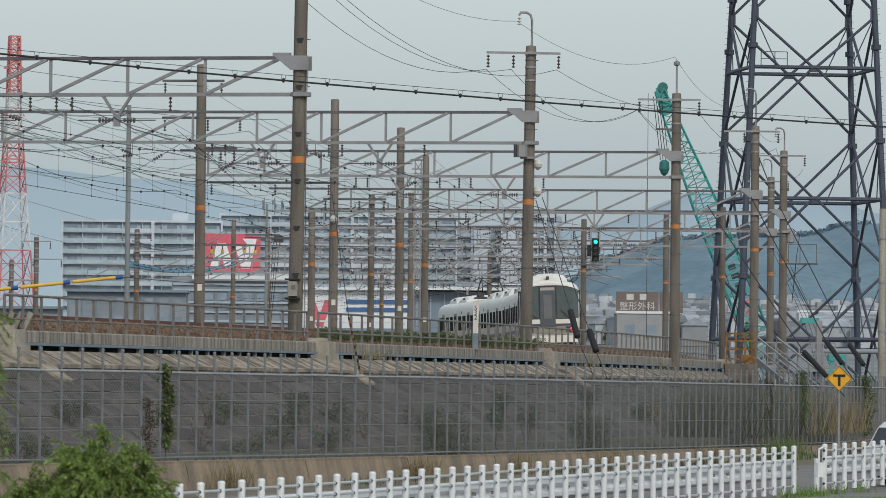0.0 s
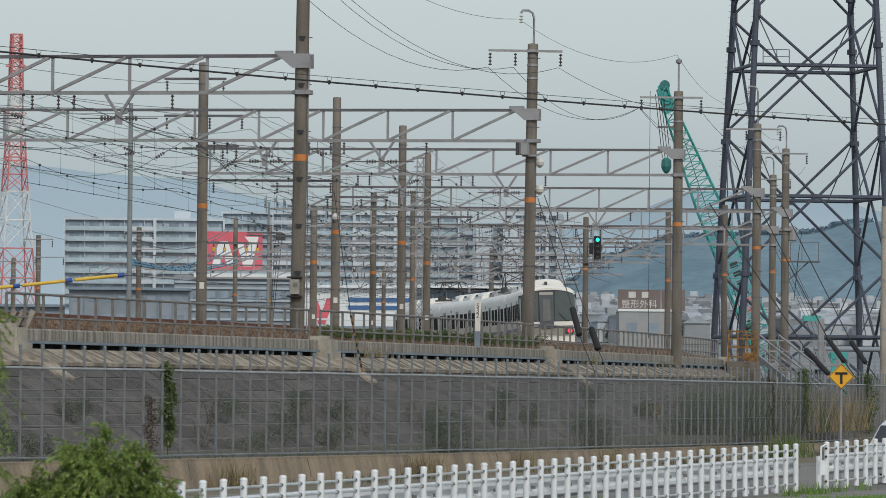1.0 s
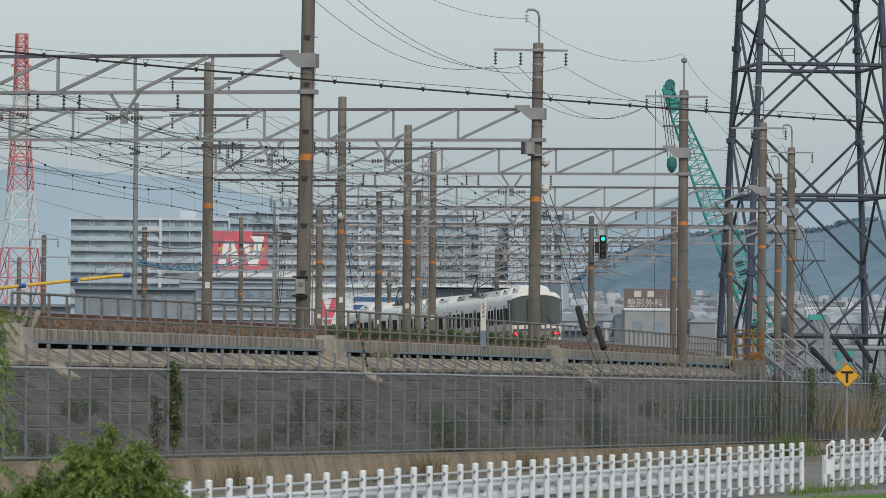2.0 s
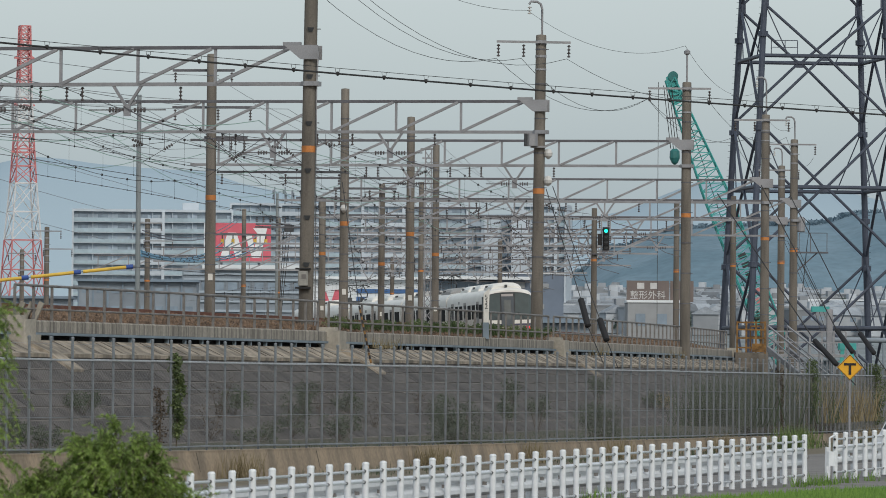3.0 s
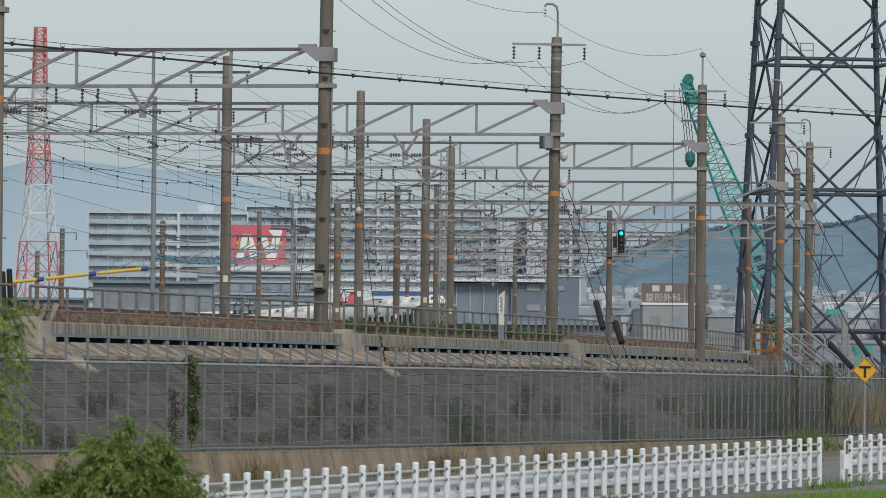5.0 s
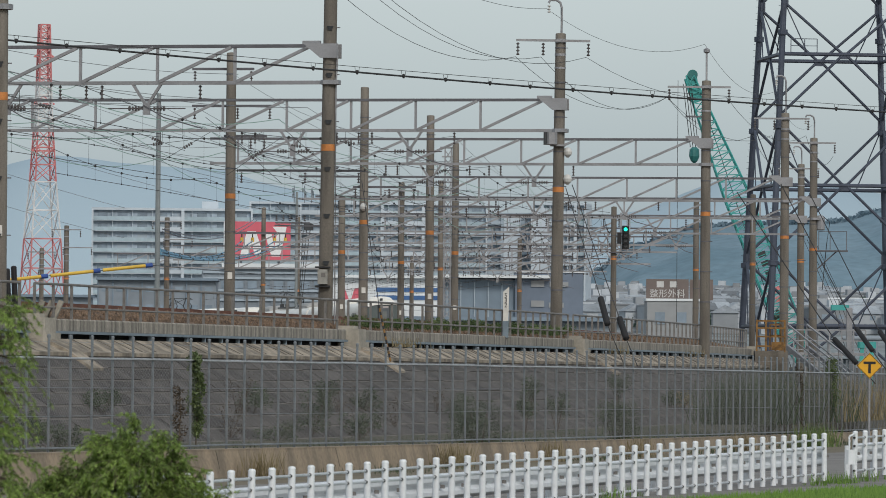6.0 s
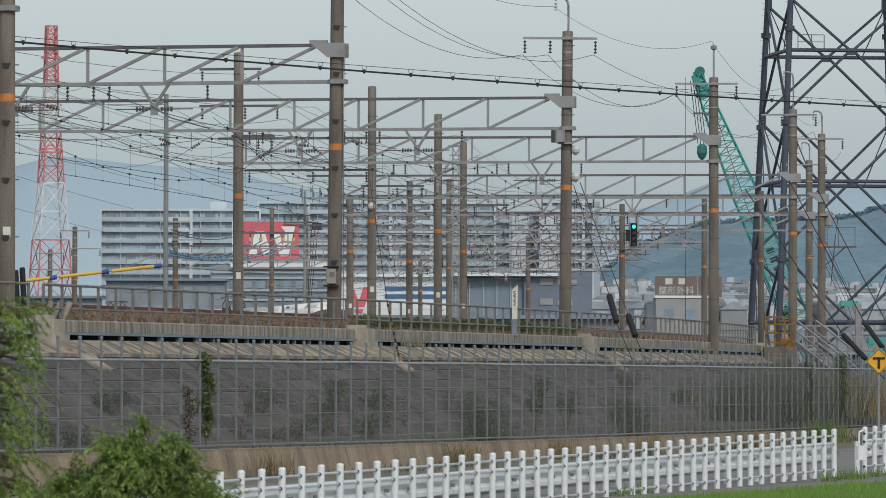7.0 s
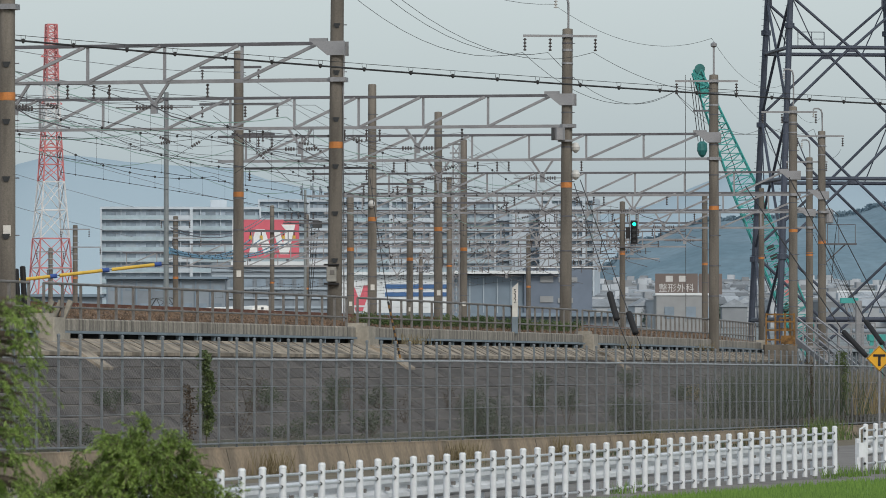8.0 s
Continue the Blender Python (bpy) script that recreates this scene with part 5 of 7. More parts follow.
    # long pale warehouse and other flat roofs
    for x, y, w, z, lab, mat in ((150, 1760, 64, 26.2, "long warehouse with a pale roof", M_STOREW), (-60, 900, 60, 9.0, "low grey factory behind the yard", M_STORE), (-56.5, 1150, 24, 20.5, "grey-blue works building before the flats", M_HALLB), (-77, 1080, 22, 16.0, "low slate-roofed works shed", M_HALLB), (-33, 640, 26, 8.0, "low pale depot shed", M_STOREW), (5, 760, 40, 9.2, "low grey shed behind the tracks", M_HALLB)):
        wv = thing("shed_building", lab, "building", (x, y, 0))
        part("wall", Geo().box((0, 6, z / 2 - 0.3), (w, 12, z)), M_STORE, wv)
        part("roof", Geo().box((0, 5.5, z), (w + 0.8, 13.5, 0.5)), mat, wv)
        for k in range(int(w / 3)):
            part("window", Geo().box((-w / 2 + 1.5 + 3 * k, -0.05, z * 0.72), (1.6, 0.1, 1.1)), M_WINDOW, wv)
            if z > 15 and z < 22:
                part("window", Geo().box((-w / 2 + 1.5 + 3 * k, -0.05, z * 0.90), (1.6, 0.1, 1.1)), M_WINDOW, wv)
                part("pier", Geo().box((-w / 2 + 3 * k, -0.15, z / 2), (0.3, 0.3, z - 0.6)), M_HALLB, wv)
    for k in range(26):
        y = random.uniform(460, 640)
        x = random.uniform(-760, 780) / 10000 * y
        c = thing("parked_car", "small pale parked car beyond the tracks", "car", (x, y, 2.6 if x < 10 else 0.6), random.choice((0, 5, 90)), "parked cars")
        part("body", Geo().box((0, 0, 0.75), (4.0, 1.7, 0.75), None, 0.2), M_CARWHITE if k % 3 else M_STORE, c)
        part("cabin", Geo().add([(-1.5, -0.75, 1.1), (1.1, -0.75, 1.1), (1.1, 0.75, 1.1), (-1.5, 0.75, 1.1), (-1.1, -0.6, 1.65), (0.5, -0.6, 1.65), (0.5, 0.6, 1.65), (-1.1, 0.6, 1.65)], [(0, 1, 5, 4), (1, 2, 6, 5), (2, 3, 7, 6), (3, 0, 4, 7), (4, 5, 6, 7)]), M_GLASS, c)
        part("wheel", Geo().bar((-1.2, -0.86, 0.33), (-1.2, -0.6, 0.33), 0.64, sides=10).bar((1.2, -0.86, 0.33), (1.2, -0.6, 0.33), 0.64, sides=10).bar((-1.2, 0.86, 0.33), (-1.2, 0.6, 0.33), 0.64, sides=10).bar((1.2, 0.86, 0.33), (1.2, 0.6, 0.33), 0.64, sides=10), M_TYRE, c)
    g = Geo().box((-20, 560, 1.1), (160, 200, 2.9))
    solid("yard_ground", g, M_GROUND, "raised yard behind the railway", "ground", kind="structure")


# ---- train ----
CARLEN = 19.65


def train_x(y):
    return 7.42 - 0.006 * (y - 294) - 0.00106 * (y - 294) ** 2


def cooling_unit(y):
    """A low roof unit with a rounded top, 3.8 m long."""
    sec = [(-0.92, 3.45), (-0.88, 3.66), (-0.74, 3.80), (-0.45, 3.89), (0, 3.92), (0.45, 3.89), (0.74, 3.80), (0.88, 3.66), (0.92, 3.45)]
    g, n = Geo(), len(sec)
    for d, k in ((-1.95, 0.55), (-1.6, 1.0), (1.6, 1.0), (1.95, 0.55)):
        g.v += [(x, y + d, 3.45 + (z - 3.45) * k) for x, z in sec]
    g.f = [(j * n + i, j * n + i + 1, (j + 1) * n + i + 1, (j + 1) * n + i) for j in range(3) for i in range(n - 1)] + [tuple(range(n)), tuple(range(4 * n - 1, 3 * n - 1, -1))]
    return g


def build_car(kind):
    """One coach; it runs along +y, with its rails at z 0. kind: 'tail' and 'head' show a cab at -y, 'power' and 'head' carry a pantograph."""
    c = thing("train_car", "ivory commuter train coach with dark windows" if kind in ("power", "plain") else "ivory commuter train tail coach with red tail lamps" if kind == "tail" else "ivory commuter train leading coach with a dark cab front", "train", group="train coaches")
    half = CARLEN / 2 - 0.25
    sec = [(-1.36, 0.95), (-1.47, 1.3), (-1.475, 2.85), (-1.45, 3.08), (-1.37, 3.27), (-1.18, 3.42), (-0.75, 3.53), (0, 3.60)]
    ring = sec + [(-x, z) for x, z in reversed(sec[:-1])]
    n = len(ring)
    ends = [(-half, 1.0), (half, 1.0)]
    cab = kind in ("tail", "head")
    nose = [(0.80, 0.0), (0.88, 0.05), (0.93, 0.12), (0.97, 0.25), (1.0, 0.48)]
    if cab:
        ends = [(-half + d, k) for k, d in nose] + [(half, 1.0)]

    def wrap(x0, x1, z0, z1, off, arch=0.0, n=16):
        """A thin curved panel that follows the rounded front of the cab; its upper edge may arch."""
        g = Geo()
        for i in range(n + 1):
            x = x0 + (x1 - x0) * i / n
            k, d = abs(x) / 1.475, 0.0
            for (ka, da), (kb, db) in zip(nose, nose[1:]):
                if ka <= k:
                    d = da + (db - da) * min(1.0, (k - ka) / (kb - ka))
            top = z1 - arch * abs(x / 1.4) ** 3
            g.v += [(x, -half + d - off + 0.05, z0), (x, -half + d - off, z0), (x, -half + d - off, top), (x, -half + d - off + 0.05, top)]
        g.f = [(4 * i + j, 4 * i + (j + 1) % 4, 4 * i + 4 + (j + 1) % 4, 4 * i + 4 + j) for i in range(n) for j in range(4)] + [(3, 2, 1, 0), (4 * n, 4 * n + 1, 4 * n + 2, 4 * n + 3)]
        return g
    g = Geo()
    for y, k in ends:
        g.v += [(x * k, y, 0.95 + (z - 0.95) * (0.7 + 0.3 * k)) for x, z in ring]
    g.f = [(j * n + i, j * n + i + 1, (j + 1) * n + i + 1, (j + 1) * n + i) for j in range(len(ends) - 1) for i in range(n - 1)]
    g.f += [(j * n + n - 1, j * n, (j + 1) * n, (j + 1) * n + n - 1) for j in range(len(ends) - 1)]
    g.f += [tuple(range(n)), tuple(range(len(ends) * n - 1, (len(ends) - 1) * n - 1, -1))]
    part("body", g, M_IVORY, c, "", True)
    part("underframe", Geo().box((0, 0, 0.62), (2.5, 2 * half - 0.6, 0.62)), M_TDARK, c)
    for y in (-half + 3, half - 3):
        for x in (-0.55, 0.55):
            for e in (-1.05, 1.05):
                part("wheel", Geo().bar((x - 0.06, y + e, 0.43), (x + 0.06, y + e, 0.43), 0.86, sides=14), M_TDARK, c)
        part("bogie", Geo().box((0, y, 0.42), (2.3, 3.0, 0.5), None, 0.1), M_TDARK, c)
    part("stripe", Geo().box((0, 0, 1.32), (2.965, 2 * half - 1.6, 0.16)), M_STRIPE, c, "dark blue and brown waist stripe")
    me = Geo().box((0, 0, 2.22), (0.03, 1.55, 0.85)).mesh("window", M_SIDEGLASS)
    md = Geo().box((0, 0, 1.95), (0.03, 1.25, 1.75)).box((-0.004, -0.31, 2.25), (0.034, 0.46, 0.8)).mesh("door", M_TROOF)
    mg = Geo().box((0, -0.31, 2.28), (0.045, 0.44, 0.78)).box((0, 0.31, 2.28), (0.045, 0.44, 0.78)).mesh("door_glass", M_SIDEGLASS)
    for side in (-1, 1):
        for y in (-6.4, 0.0, 6.6):
            d = part("door", md, M_TROOF, c)
            d.location = (side * 1.475, y, 0)
            part("door_glass", mg, M_GLASS, d)
        for y in (-7.9 if cab else -8.3, -4.3, -2.15, 2.2, 4.4, 8.4):
            w = part("window", me, M_GLASS, c)
            w.location = (side * 1.472, y, 0)
        part("gutter", Geo().box((side * 1.36, 0, 3.16), (0.05, 2 * half - 0.5, 0.05)), M_TROOF, c)
        part("destination_panel", Geo().box((side * 1.46, 3.1 if side else 0, 2.85), (0.03, 0.5, 0.16)), M_TDARK, c)
    for y in ((-6.7, -0.3, 5.2) if kind == "tail" else (-6.0, -1.0) if kind == "head" else (-5.8, 5.8) if kind == "power" else (-5.8, 0, 5.8)):
        ac = part("air_conditioner", cooling_unit(y), M_TROOF if kind == "power" else M_IVORY, c, "grey roof cooling unit" if kind == "power" else "pale roof cooling unit")
        part("vent_grille", Geo().box((-0.87, y + 0.6, 3.70), (0.06, 0.7, 0.12)), M_TDARK, ac)
        part("vent_grille", Geo().box((0.87, y + 0.6, 3.70), (0.06, 0.7, 0.12)), M_TDARK, ac)
    if kind in ("power", "head"):
        e = 0.3 if kind == "power" else 5.6
        g = Geo().box((0, e, 3.68), (1.7, 2.4, 0.10))
        for sx in (-0.6, 0.6):
            g.bar((sx, e - 0.5, 3.7), (sx, e - 1.15, 4.2), 0.06).bar((sx, e + 0.5, 3.7), (sx, e + 1.15, 4.2), 0.06)
            g.bar((sx, e - 1.15, 4.2), (sx * 0.85, e - 0.1, 4.78), 0.05).bar((sx, e + 1.15, 4.2), (sx * 0.85, e + 0.1, 4.78), 0.05)
            g.bar((sx, e - 1.15, 4.2), (-sx * 0.85, e - 0.1, 4.78), 0.035)
            g.box((sx, e - 0.8, 3.82), (0.24, 0.3, 0.28)).box((sx, e + 0.8, 3.82), (0.24, 0.3, 0.28))
        for y in (e - 0.14, e + 0.14):
            g.line([(-0.98, y, 4.70), (-0.72, y, 4.82), (0.72, y, 4.82), (0.98, y, 4.70)], 0.06, 5)
        part("pantograph", g, M_TDARK, c, "raised dark pantograph")
    if cab:
        y = -half - 0.02
        mask = part("windscreen_frame", wrap(-1.44, 1.44, 1.68, 3.32, 0.015, 0.24), M_TDARK, c)
        for x0, x1 in ((-1.41, -0.52), (0.36, 1.41)):
            part("windscreen", wrap(x0, x1, 1.72, 3.27, 0.03, 0.24), M_CABGLASS, mask, "large curved cab windscreen")
        dr = part("cab_door", Geo().box((-0.08, y - 0.03, 2.20), (0.74, 0.06, 1.75)), M_CABDOOR, c)
        part("door_window", Geo().box((-0.08, y - 0.065, 2.28), (0.40, 0.03, 1.15)), M_DOORPANE, dr)
        part("destination_board", wrap(-0.43, 0.27, 3.04, 3.22, 0.045), M_DEST if kind == "tail" else M_TDARK, c, "lit destination board" if kind == "tail" else "")
        for x in (-1.465, 1.465) if kind == "tail" else ():
            part("corner_glass", Geo().box((x, -half + 0.62, 2.42), (0.06, 0.42, 1.3), None, 0.01), M_GLASS, c)
        part("front_panel", wrap(-1.44, 1.44, 1.46, 1.68, 0.03), M_IVORY, c)
        part("front_stripe", wrap(-1.44, 1.44, 1.35, 1.46, 0.025), M_STRIPE, c)
        part("lamp_panel", wrap(-1.44, 1.44, 0.98, 1.35, 0.02), M_SKIRT, c, "olive-grey lamp panel")
        part("skirt", wrap(-1.36, 1.36, 0.55, 0.97, -0.06), M_IVORY, c)
        for x in (-1.05, 1.05):
            lamp = part("lamp_housing", Geo().box((x, y + 0.0, 1.19), (0.50, 0.10, 0.26), None, 0.02), M_TDARK, c)
            part("tail_lamp", Geo().bar((x + 0.06 * (1 if x > 0 else -1), y - 0.04, 1.19), (x + 0.06 * (1 if x > 0 else -1), y - 0.07, 1.19), 0.24, sides=14), M_TAIL if kind == "tail" else M_PORC, lamp, "lit red tail lamp" if kind == "tail" else "unlit round lamp")
        part("wiper", Geo().bar((-0.62, y - 0.05, 1.76), (-1.15, y + 0.02, 2.08), 0.035).bar((0.95, y - 0.05, 1.72), (0.55, y - 0.05, 2.15), 0.035), M_TDARK, c)
        part("roof_horn", Geo().box((-0.05, -half + 0.75, 3.62), (0.14, 0.3, 0.30), None, 0.03), M_TDARK, c)
    return c


def train_fall(y):
    """How far the curving track dips on its far stretch."""
    return 0.00008 * min(max(0.0, y - 345), 85) ** 2


def build_train_track():
    """Ballast and two rails under the train, along its bend."""
    bed = Geo()
    rails = [[], []]
    rows = []
    for i in range(90):
        y = 255 + 3.5 * i
        x = train_x(y)
        slope = -0.006 - 2 * 0.00106 * (y - 294)
        side = Vector((1, -slope, 0)).normalized()
        p = Vector((x, y, -train_fall(y)))
        rows += [p + side * o + Vector((0, 0, z)) for o, z in ((-2.6, 2.6), (-1.7, 3.26), (1.7, 3.26), (2.6, 2.6))]
        for k, o in enumerate((-0.53, 0.53)):
            rails[k].append(p + side * o + Vector((0, 0, 3.315)))
    bed.add(rows, [(i * 4 + j, i * 4 + j + 1, i * 4 + j + 5, i * 4 + j + 4) for i in range(89) for j in range(3)])
    solid("track_bed", bed, M_BALLAST, "ballast bed of the curving track", "ballast", kind="structure")
    for line in rails:
        solid("rail", Geo().line(line, 0.17, 4), M_RAIL, "rusty steel rail of the curving track", "rail", "running rails")


TRAIN = []


def build_train():
    tail = build_car("tail")
    power = build_car("power")
    plain = build_car("plain")
    TRAIN.extend([tail, power, plain, build_car("head")])


def train_rows(k):
    rows = []
    for i in range(17):
        t = i * 0.5
        tail = 273 + 19.8 * t

        def spot(length):
            # step along the bend from the tail of the train
            y = tail
            for _ in range(int(length * 4)):
                slope = -0.006 - 2 * 0.00106 * (y - 294)
                y += 0.25 / math.sqrt(1 + slope * slope)
            return Vector((train_x(y), y, 3.40 - train_fall(y)))
        a, b = spot(CARLEN * k), spot(CARLEN * (k + 1))
        m = (a + b) / 2
        yaw = math.degrees(math.atan2(-(b.x - a.x), b.y - a.y))
        rise = math.degrees(math.atan2(b.z - a.z, (b - a).length))
        # the leading coach faces the other way; all lean a little into the bend
        rows.append((t, pose(m.x, m.y, m.z, -rise, 2, yaw + 180) if k == 3 else pose(m.x, m.y, m.z, rise, -2, yaw)))
    return rows


# ---- trackside things ----
def sleeve(p, q, r, mat, label, name="guy_sleeve", cat="guard sleeve", group="guy sleeves"):
    d = (Vector(q) - Vector(p))
    m = Matrix.Translation(p) @ d.to_track_quat("Z", "Y").to_matrix().to_4x4()
    g = Geo().lathe([(r * 0.5, 0), (r, r * 0.4), (r, d.length - r * 0.4), (r * 0.6, d.length)], n=12)
    ob = solid(name, g, mat, label, cat, group, smooth=False)
    ob.matrix_basis = m
    return ob


def build_trackside():
    # signal
    s = thing("railway_signal", "black railway signal showing a green light", "signal", (10.07, 298.6, -0.95))
    part("head", Geo().box((0, 0, 9.75), (0.46, 0.20, 1.55), None, 0.08), M_BLACK, s)
    for k, z in enumerate((10.28, 9.92, 9.56, 9.20)):
        part("lens", Geo().bar((0, -0.11, z), (0, -0.14, z), 0.25, sides=14), M_GREENLAMP if k == 0 else M_TDARK, s, "lit green lamp" if k == 0 else "")
        part("hood", Geo().box((0, -0.22, z + 0.15), (0.30, 0.26, 0.03)), M_BLACK, s)
    part("side_board", Geo().box((-0.40, 0.1, 9.7), (0.30, 0.08, 0.75)), M_BLACK, s)
    part("ladder_mast", Geo().bar((-0.3, 0.2, 8.6), (-0.3, 0.2, 11.4), 0.10).bar((0.1, 0.2, 8.6), (0.1, 0.2, 11.4), 0.06), M_GALV, s)
    part("bracket", Geo().box((-0.3, 0.3, 8.75), (1.6, 0.3, 0.08)), M_CHORD, s)
    s.matrix_basis = pose(10.1, 299.6, 1.3) @ Matrix.Scale(0.8, 4)
    # junction box on the near pole
    b = thing("pole_box", "grey equipment box strapped to a pole", "box", (-3.05, 153.52, 0))
    part("case", Geo().box((0, 0, 4.4), (0.27, 0.22, 0.40), None, 0.02), M_BOXGREY, b)
    part("lid_mark", Geo().box((0.02, -0.115, 4.45), (0.12, 0.01, 0.12)), M_HANDRAIL, b)
    part("strap", Geo().box((0, 0.1, 4.14), (0.42, 0.3, 0.05)).box((0, 0.1, 4.66), (0.42, 0.3, 0.04)), M_DARK, b)
    p = rail(149.0, 38.3)
    solid("conduit", Geo().line([(p.x + 0.26, p.y - 0.1, 3.0), (p.x + 0.24, p.y - 0.1, 9.6), (p.x + 0.28, p.y - 0.1, 10.6)], 0.05, 6), M_GALV, "galvanised conduit up the concrete pole", "conduit")
    # transformer can and lamp on the pole
    q = rail(183.5, 38.4)
    c = thing("switch_box", "grey switch box bracketed to a pole", "box", (q.x, q.y, 0))
    part("case", Geo().box((-0.20, -0.35, 9.62), (0.36, 0.55, 0.40), None, 0.08), M_GALV, c)
    part("end_cap", Geo().box((-0.42, -0.35, 9.62), (0.10, 0.5, 0.40), None, 0.03), M_TDARK, c)
    part("bracket", Geo().box((0.0, -0.2, 9.40), (0.5, 0.3, 0.06)), M_GALV, c)
    lm = thing("insulator_lamp", "round white insulator on a pole bracket", "insulator", (q.x + 0.34, q.y - 0.1, 0))
    part("disc", Geo().lathe([(0.03, 8.1), (0.13, 8.2), (0.15, 8.3), (0.10, 8.42), (0.03, 8.45)], n=12), M_PORC, lm)
    copy_thing(lm, pose(q.x + 0.34, q.y - 0.1, 0.9))
    w = rail(232.8, 53.6)
    copy_thing(lm, pose(w.x - 0.02, w.y - 0.24, 0.55))
    # kilometre post with its figures
    k = thing("distance_post", "white concrete distance post with black figures", "post", (2.16, 170.6, 0))
    part("post", Geo().add([(-0.09, -0.1, 3.35), (0.07, -0.1, 3.35), (0.07, 0.1, 3.35), (-0.09, 0.1, 3.35), (-0.09, -0.1, 4.28), (0.09, -0.1, 4.44), (0.09, 0.1, 4.44), (-0.09, 0.1, 4.28)], [(0, 1, 5, 4), (1, 2, 6, 5), (2, 3, 7, 6), (3, 0, 4, 7), (4, 5, 6, 7), (3, 2, 1, 0)]), M_PLATE, k)
    part("foot", Geo().box((-0.01, 0, 3.15), (0.18, 0.22, 0.5)), M_DUCT, k, "dark painted foot")
    cu = bpy.data.curves.new("figures", "FONT")
    cu.body, cu.size, cu.align_x, cu.space_line = "5\n3\n2", 0.20, "CENTER", 0.72
    tx = new("figures_text", cu)
    me = bpy.data.meshes.new_from_object(tx.evaluated_get(bpy.context.evaluated_depsgraph_get()))
    bpy.data.objects.remove(tx)
    me.materials.clear()
    me.materials.append(M_BLACK)
    fg = part("figures", me, M_BLACK, k)
    fg.matrix_basis = pose(-0.01, -0.106, 4.10, 90, 0, 0)
    # guy wires with sleeves
    for top, a, b, foot in (((4.29, 186, 7.95), (5.24, 178.6, 4.25), (5.46, 177.9, 3.36), (5.9, 176.4, 2.2)), ((4.5, 186, 8.05), (5.83, 178.3, 3.62), (6.05, 177.7, 2.92), (6.35, 176.6, 2.1))):
        g = Geo().line([top, a, b, foot], 0.03, 5)
        solid("guy_wire", g, M_WIRE, "steel guy wire from the pole to the slope", "wire", "guy wires")
        sleeve(b, a, 0.10, M_BLACK, "black rubber sleeve round a guy wire")
    g = Geo().line([(-1.96, 150, 6.9), (-1.44, 146.2, 3.56), (-1.12, 145.6, 2.1)], 0.022, 5)
    solid("guy_wire", g, M_WIRE, "steel guy wire from the pole to the slope", "wire", "guy wires")
    t = thing("striped_guard", "yellow and black striped guy guard", "guard sleeve")
    a, b = Vector((-1.12, 145.6, 2.1)), Vector((-1.44, 146.2, 3.56))
    for i in range(16):
        part("stripe", Geo().bar(a.lerp(b, i / 16), a.lerp(b, (i + 1) / 16), 0.055, sides=8), M_BLACK if i % 2 else M_GATE, t)
    for (x0, z0), (x1, z1), d in (((1425, 618), (1462, 662), 150), ((1465, 600), (1490, 640), 152), ((1506, 605), (1528, 642), 156)):
        p = Vector(((x0 + 66 - 784) / 10000 * d, d, EYE + (655 - (z0 - 31)) / 10000 * d))
        q = Vector(((x1 + 66 - 784) / 10000 * d, d - 0.8, EYE + (655 - (z1 - 31)) / 10000 * d))
        sleeve(q, p, 0.07, M_BLACK, "black rubber sleeve round a thick guy wire")
        up = p + (p - q).normalized() * 5.0 + Vector((0, 1, 1.2))
        solid("guy_wire", Geo().line([up, p, q, q + (q - p) * 0.8], 0.03, 5), M_WIRE, "steel guy wire beside the stairs", "wire", "guy wires")
    # yellow line guard with blue joints, and its dark post
    a, b = Vector((-12.14, 139.0, 3.82)), Vector((-7.04, 140, 4.42))
    yb = thing("line_guard", "yellow insulating tube with blue joints on a wire", "guard")
    for i in range(4):
        part("tube", Geo().bar(a.lerp(b, i / 4 + 0.02), a.lerp(b, (i + 1) / 4 - 0.02), 0.085, sides=10), M_YELLOW, yb)
        part("joint", Geo().bar(a.lerp(b, (i + 1) / 4 - 0.025), a.lerp(b, (i + 1) / 4 + 0.008), 0.115, sides=10), M_BLUE, yb, "blue joint")
    solid("guarded_wire", Geo().line([a - (b - a) * 0.2, a, b, rail(190, 50, 5.2)], 0.02), M_WIRE, "wire inside the yellow guard", "wire")
    for x in (-9.55, -9.42):
        sleeve((x, 127 + (x + 9.5) * 2, 3.0), (x - 0.06, 127 + (x + 9.5) * 2, 4.1 + (x + 9.5) * 0.5), 0.065, M_BLACK, "black rubber sleeve on a stay by the handrail")
    # yoke on a far pole, with four capped insulators and blue cables slung to the near steel post
    yk = thing("cable_yoke", "grey steel yoke with four yellow-capped insulators on a pole", "yoke")
    part("crossbar", Geo().bar((-13.83, 399.6, 11.67), (-10.48, 399.6, 11.62), 0.11), M_CHORD, yk)
    for x, drop, x0, z0 in ((-13.67, 0.70, -11.67, 6.98), (-12.91, 0.65, -11.67, 6.81), (-11.35, 0.75, -11.65, 6.90), (-10.59, 0.70, -11.64, 6.76)):
        ins = part("insulator", Geo().bar((x, 399.6, 11.6), (x, 399.6, 11.05), 0.09, sides=8), M_WIRE, yk)
        part("cap", Geo().bar((x, 399.6, 11.3), (x, 399.6, 10.98), 0.24, sides=8), M_YELLOW, ins, "yellow insulator cap")
        way = sag((x0, 240.2, z0), (x, 399.4, 11.05), drop, 30)
        cable = thing("slung_cable", "blue insulated cable with dark clips slung between posts", "cable", group="blue cables")
        part("sheath", Geo().line(way, 0.085, 6), M_PALEBLUE, cable)
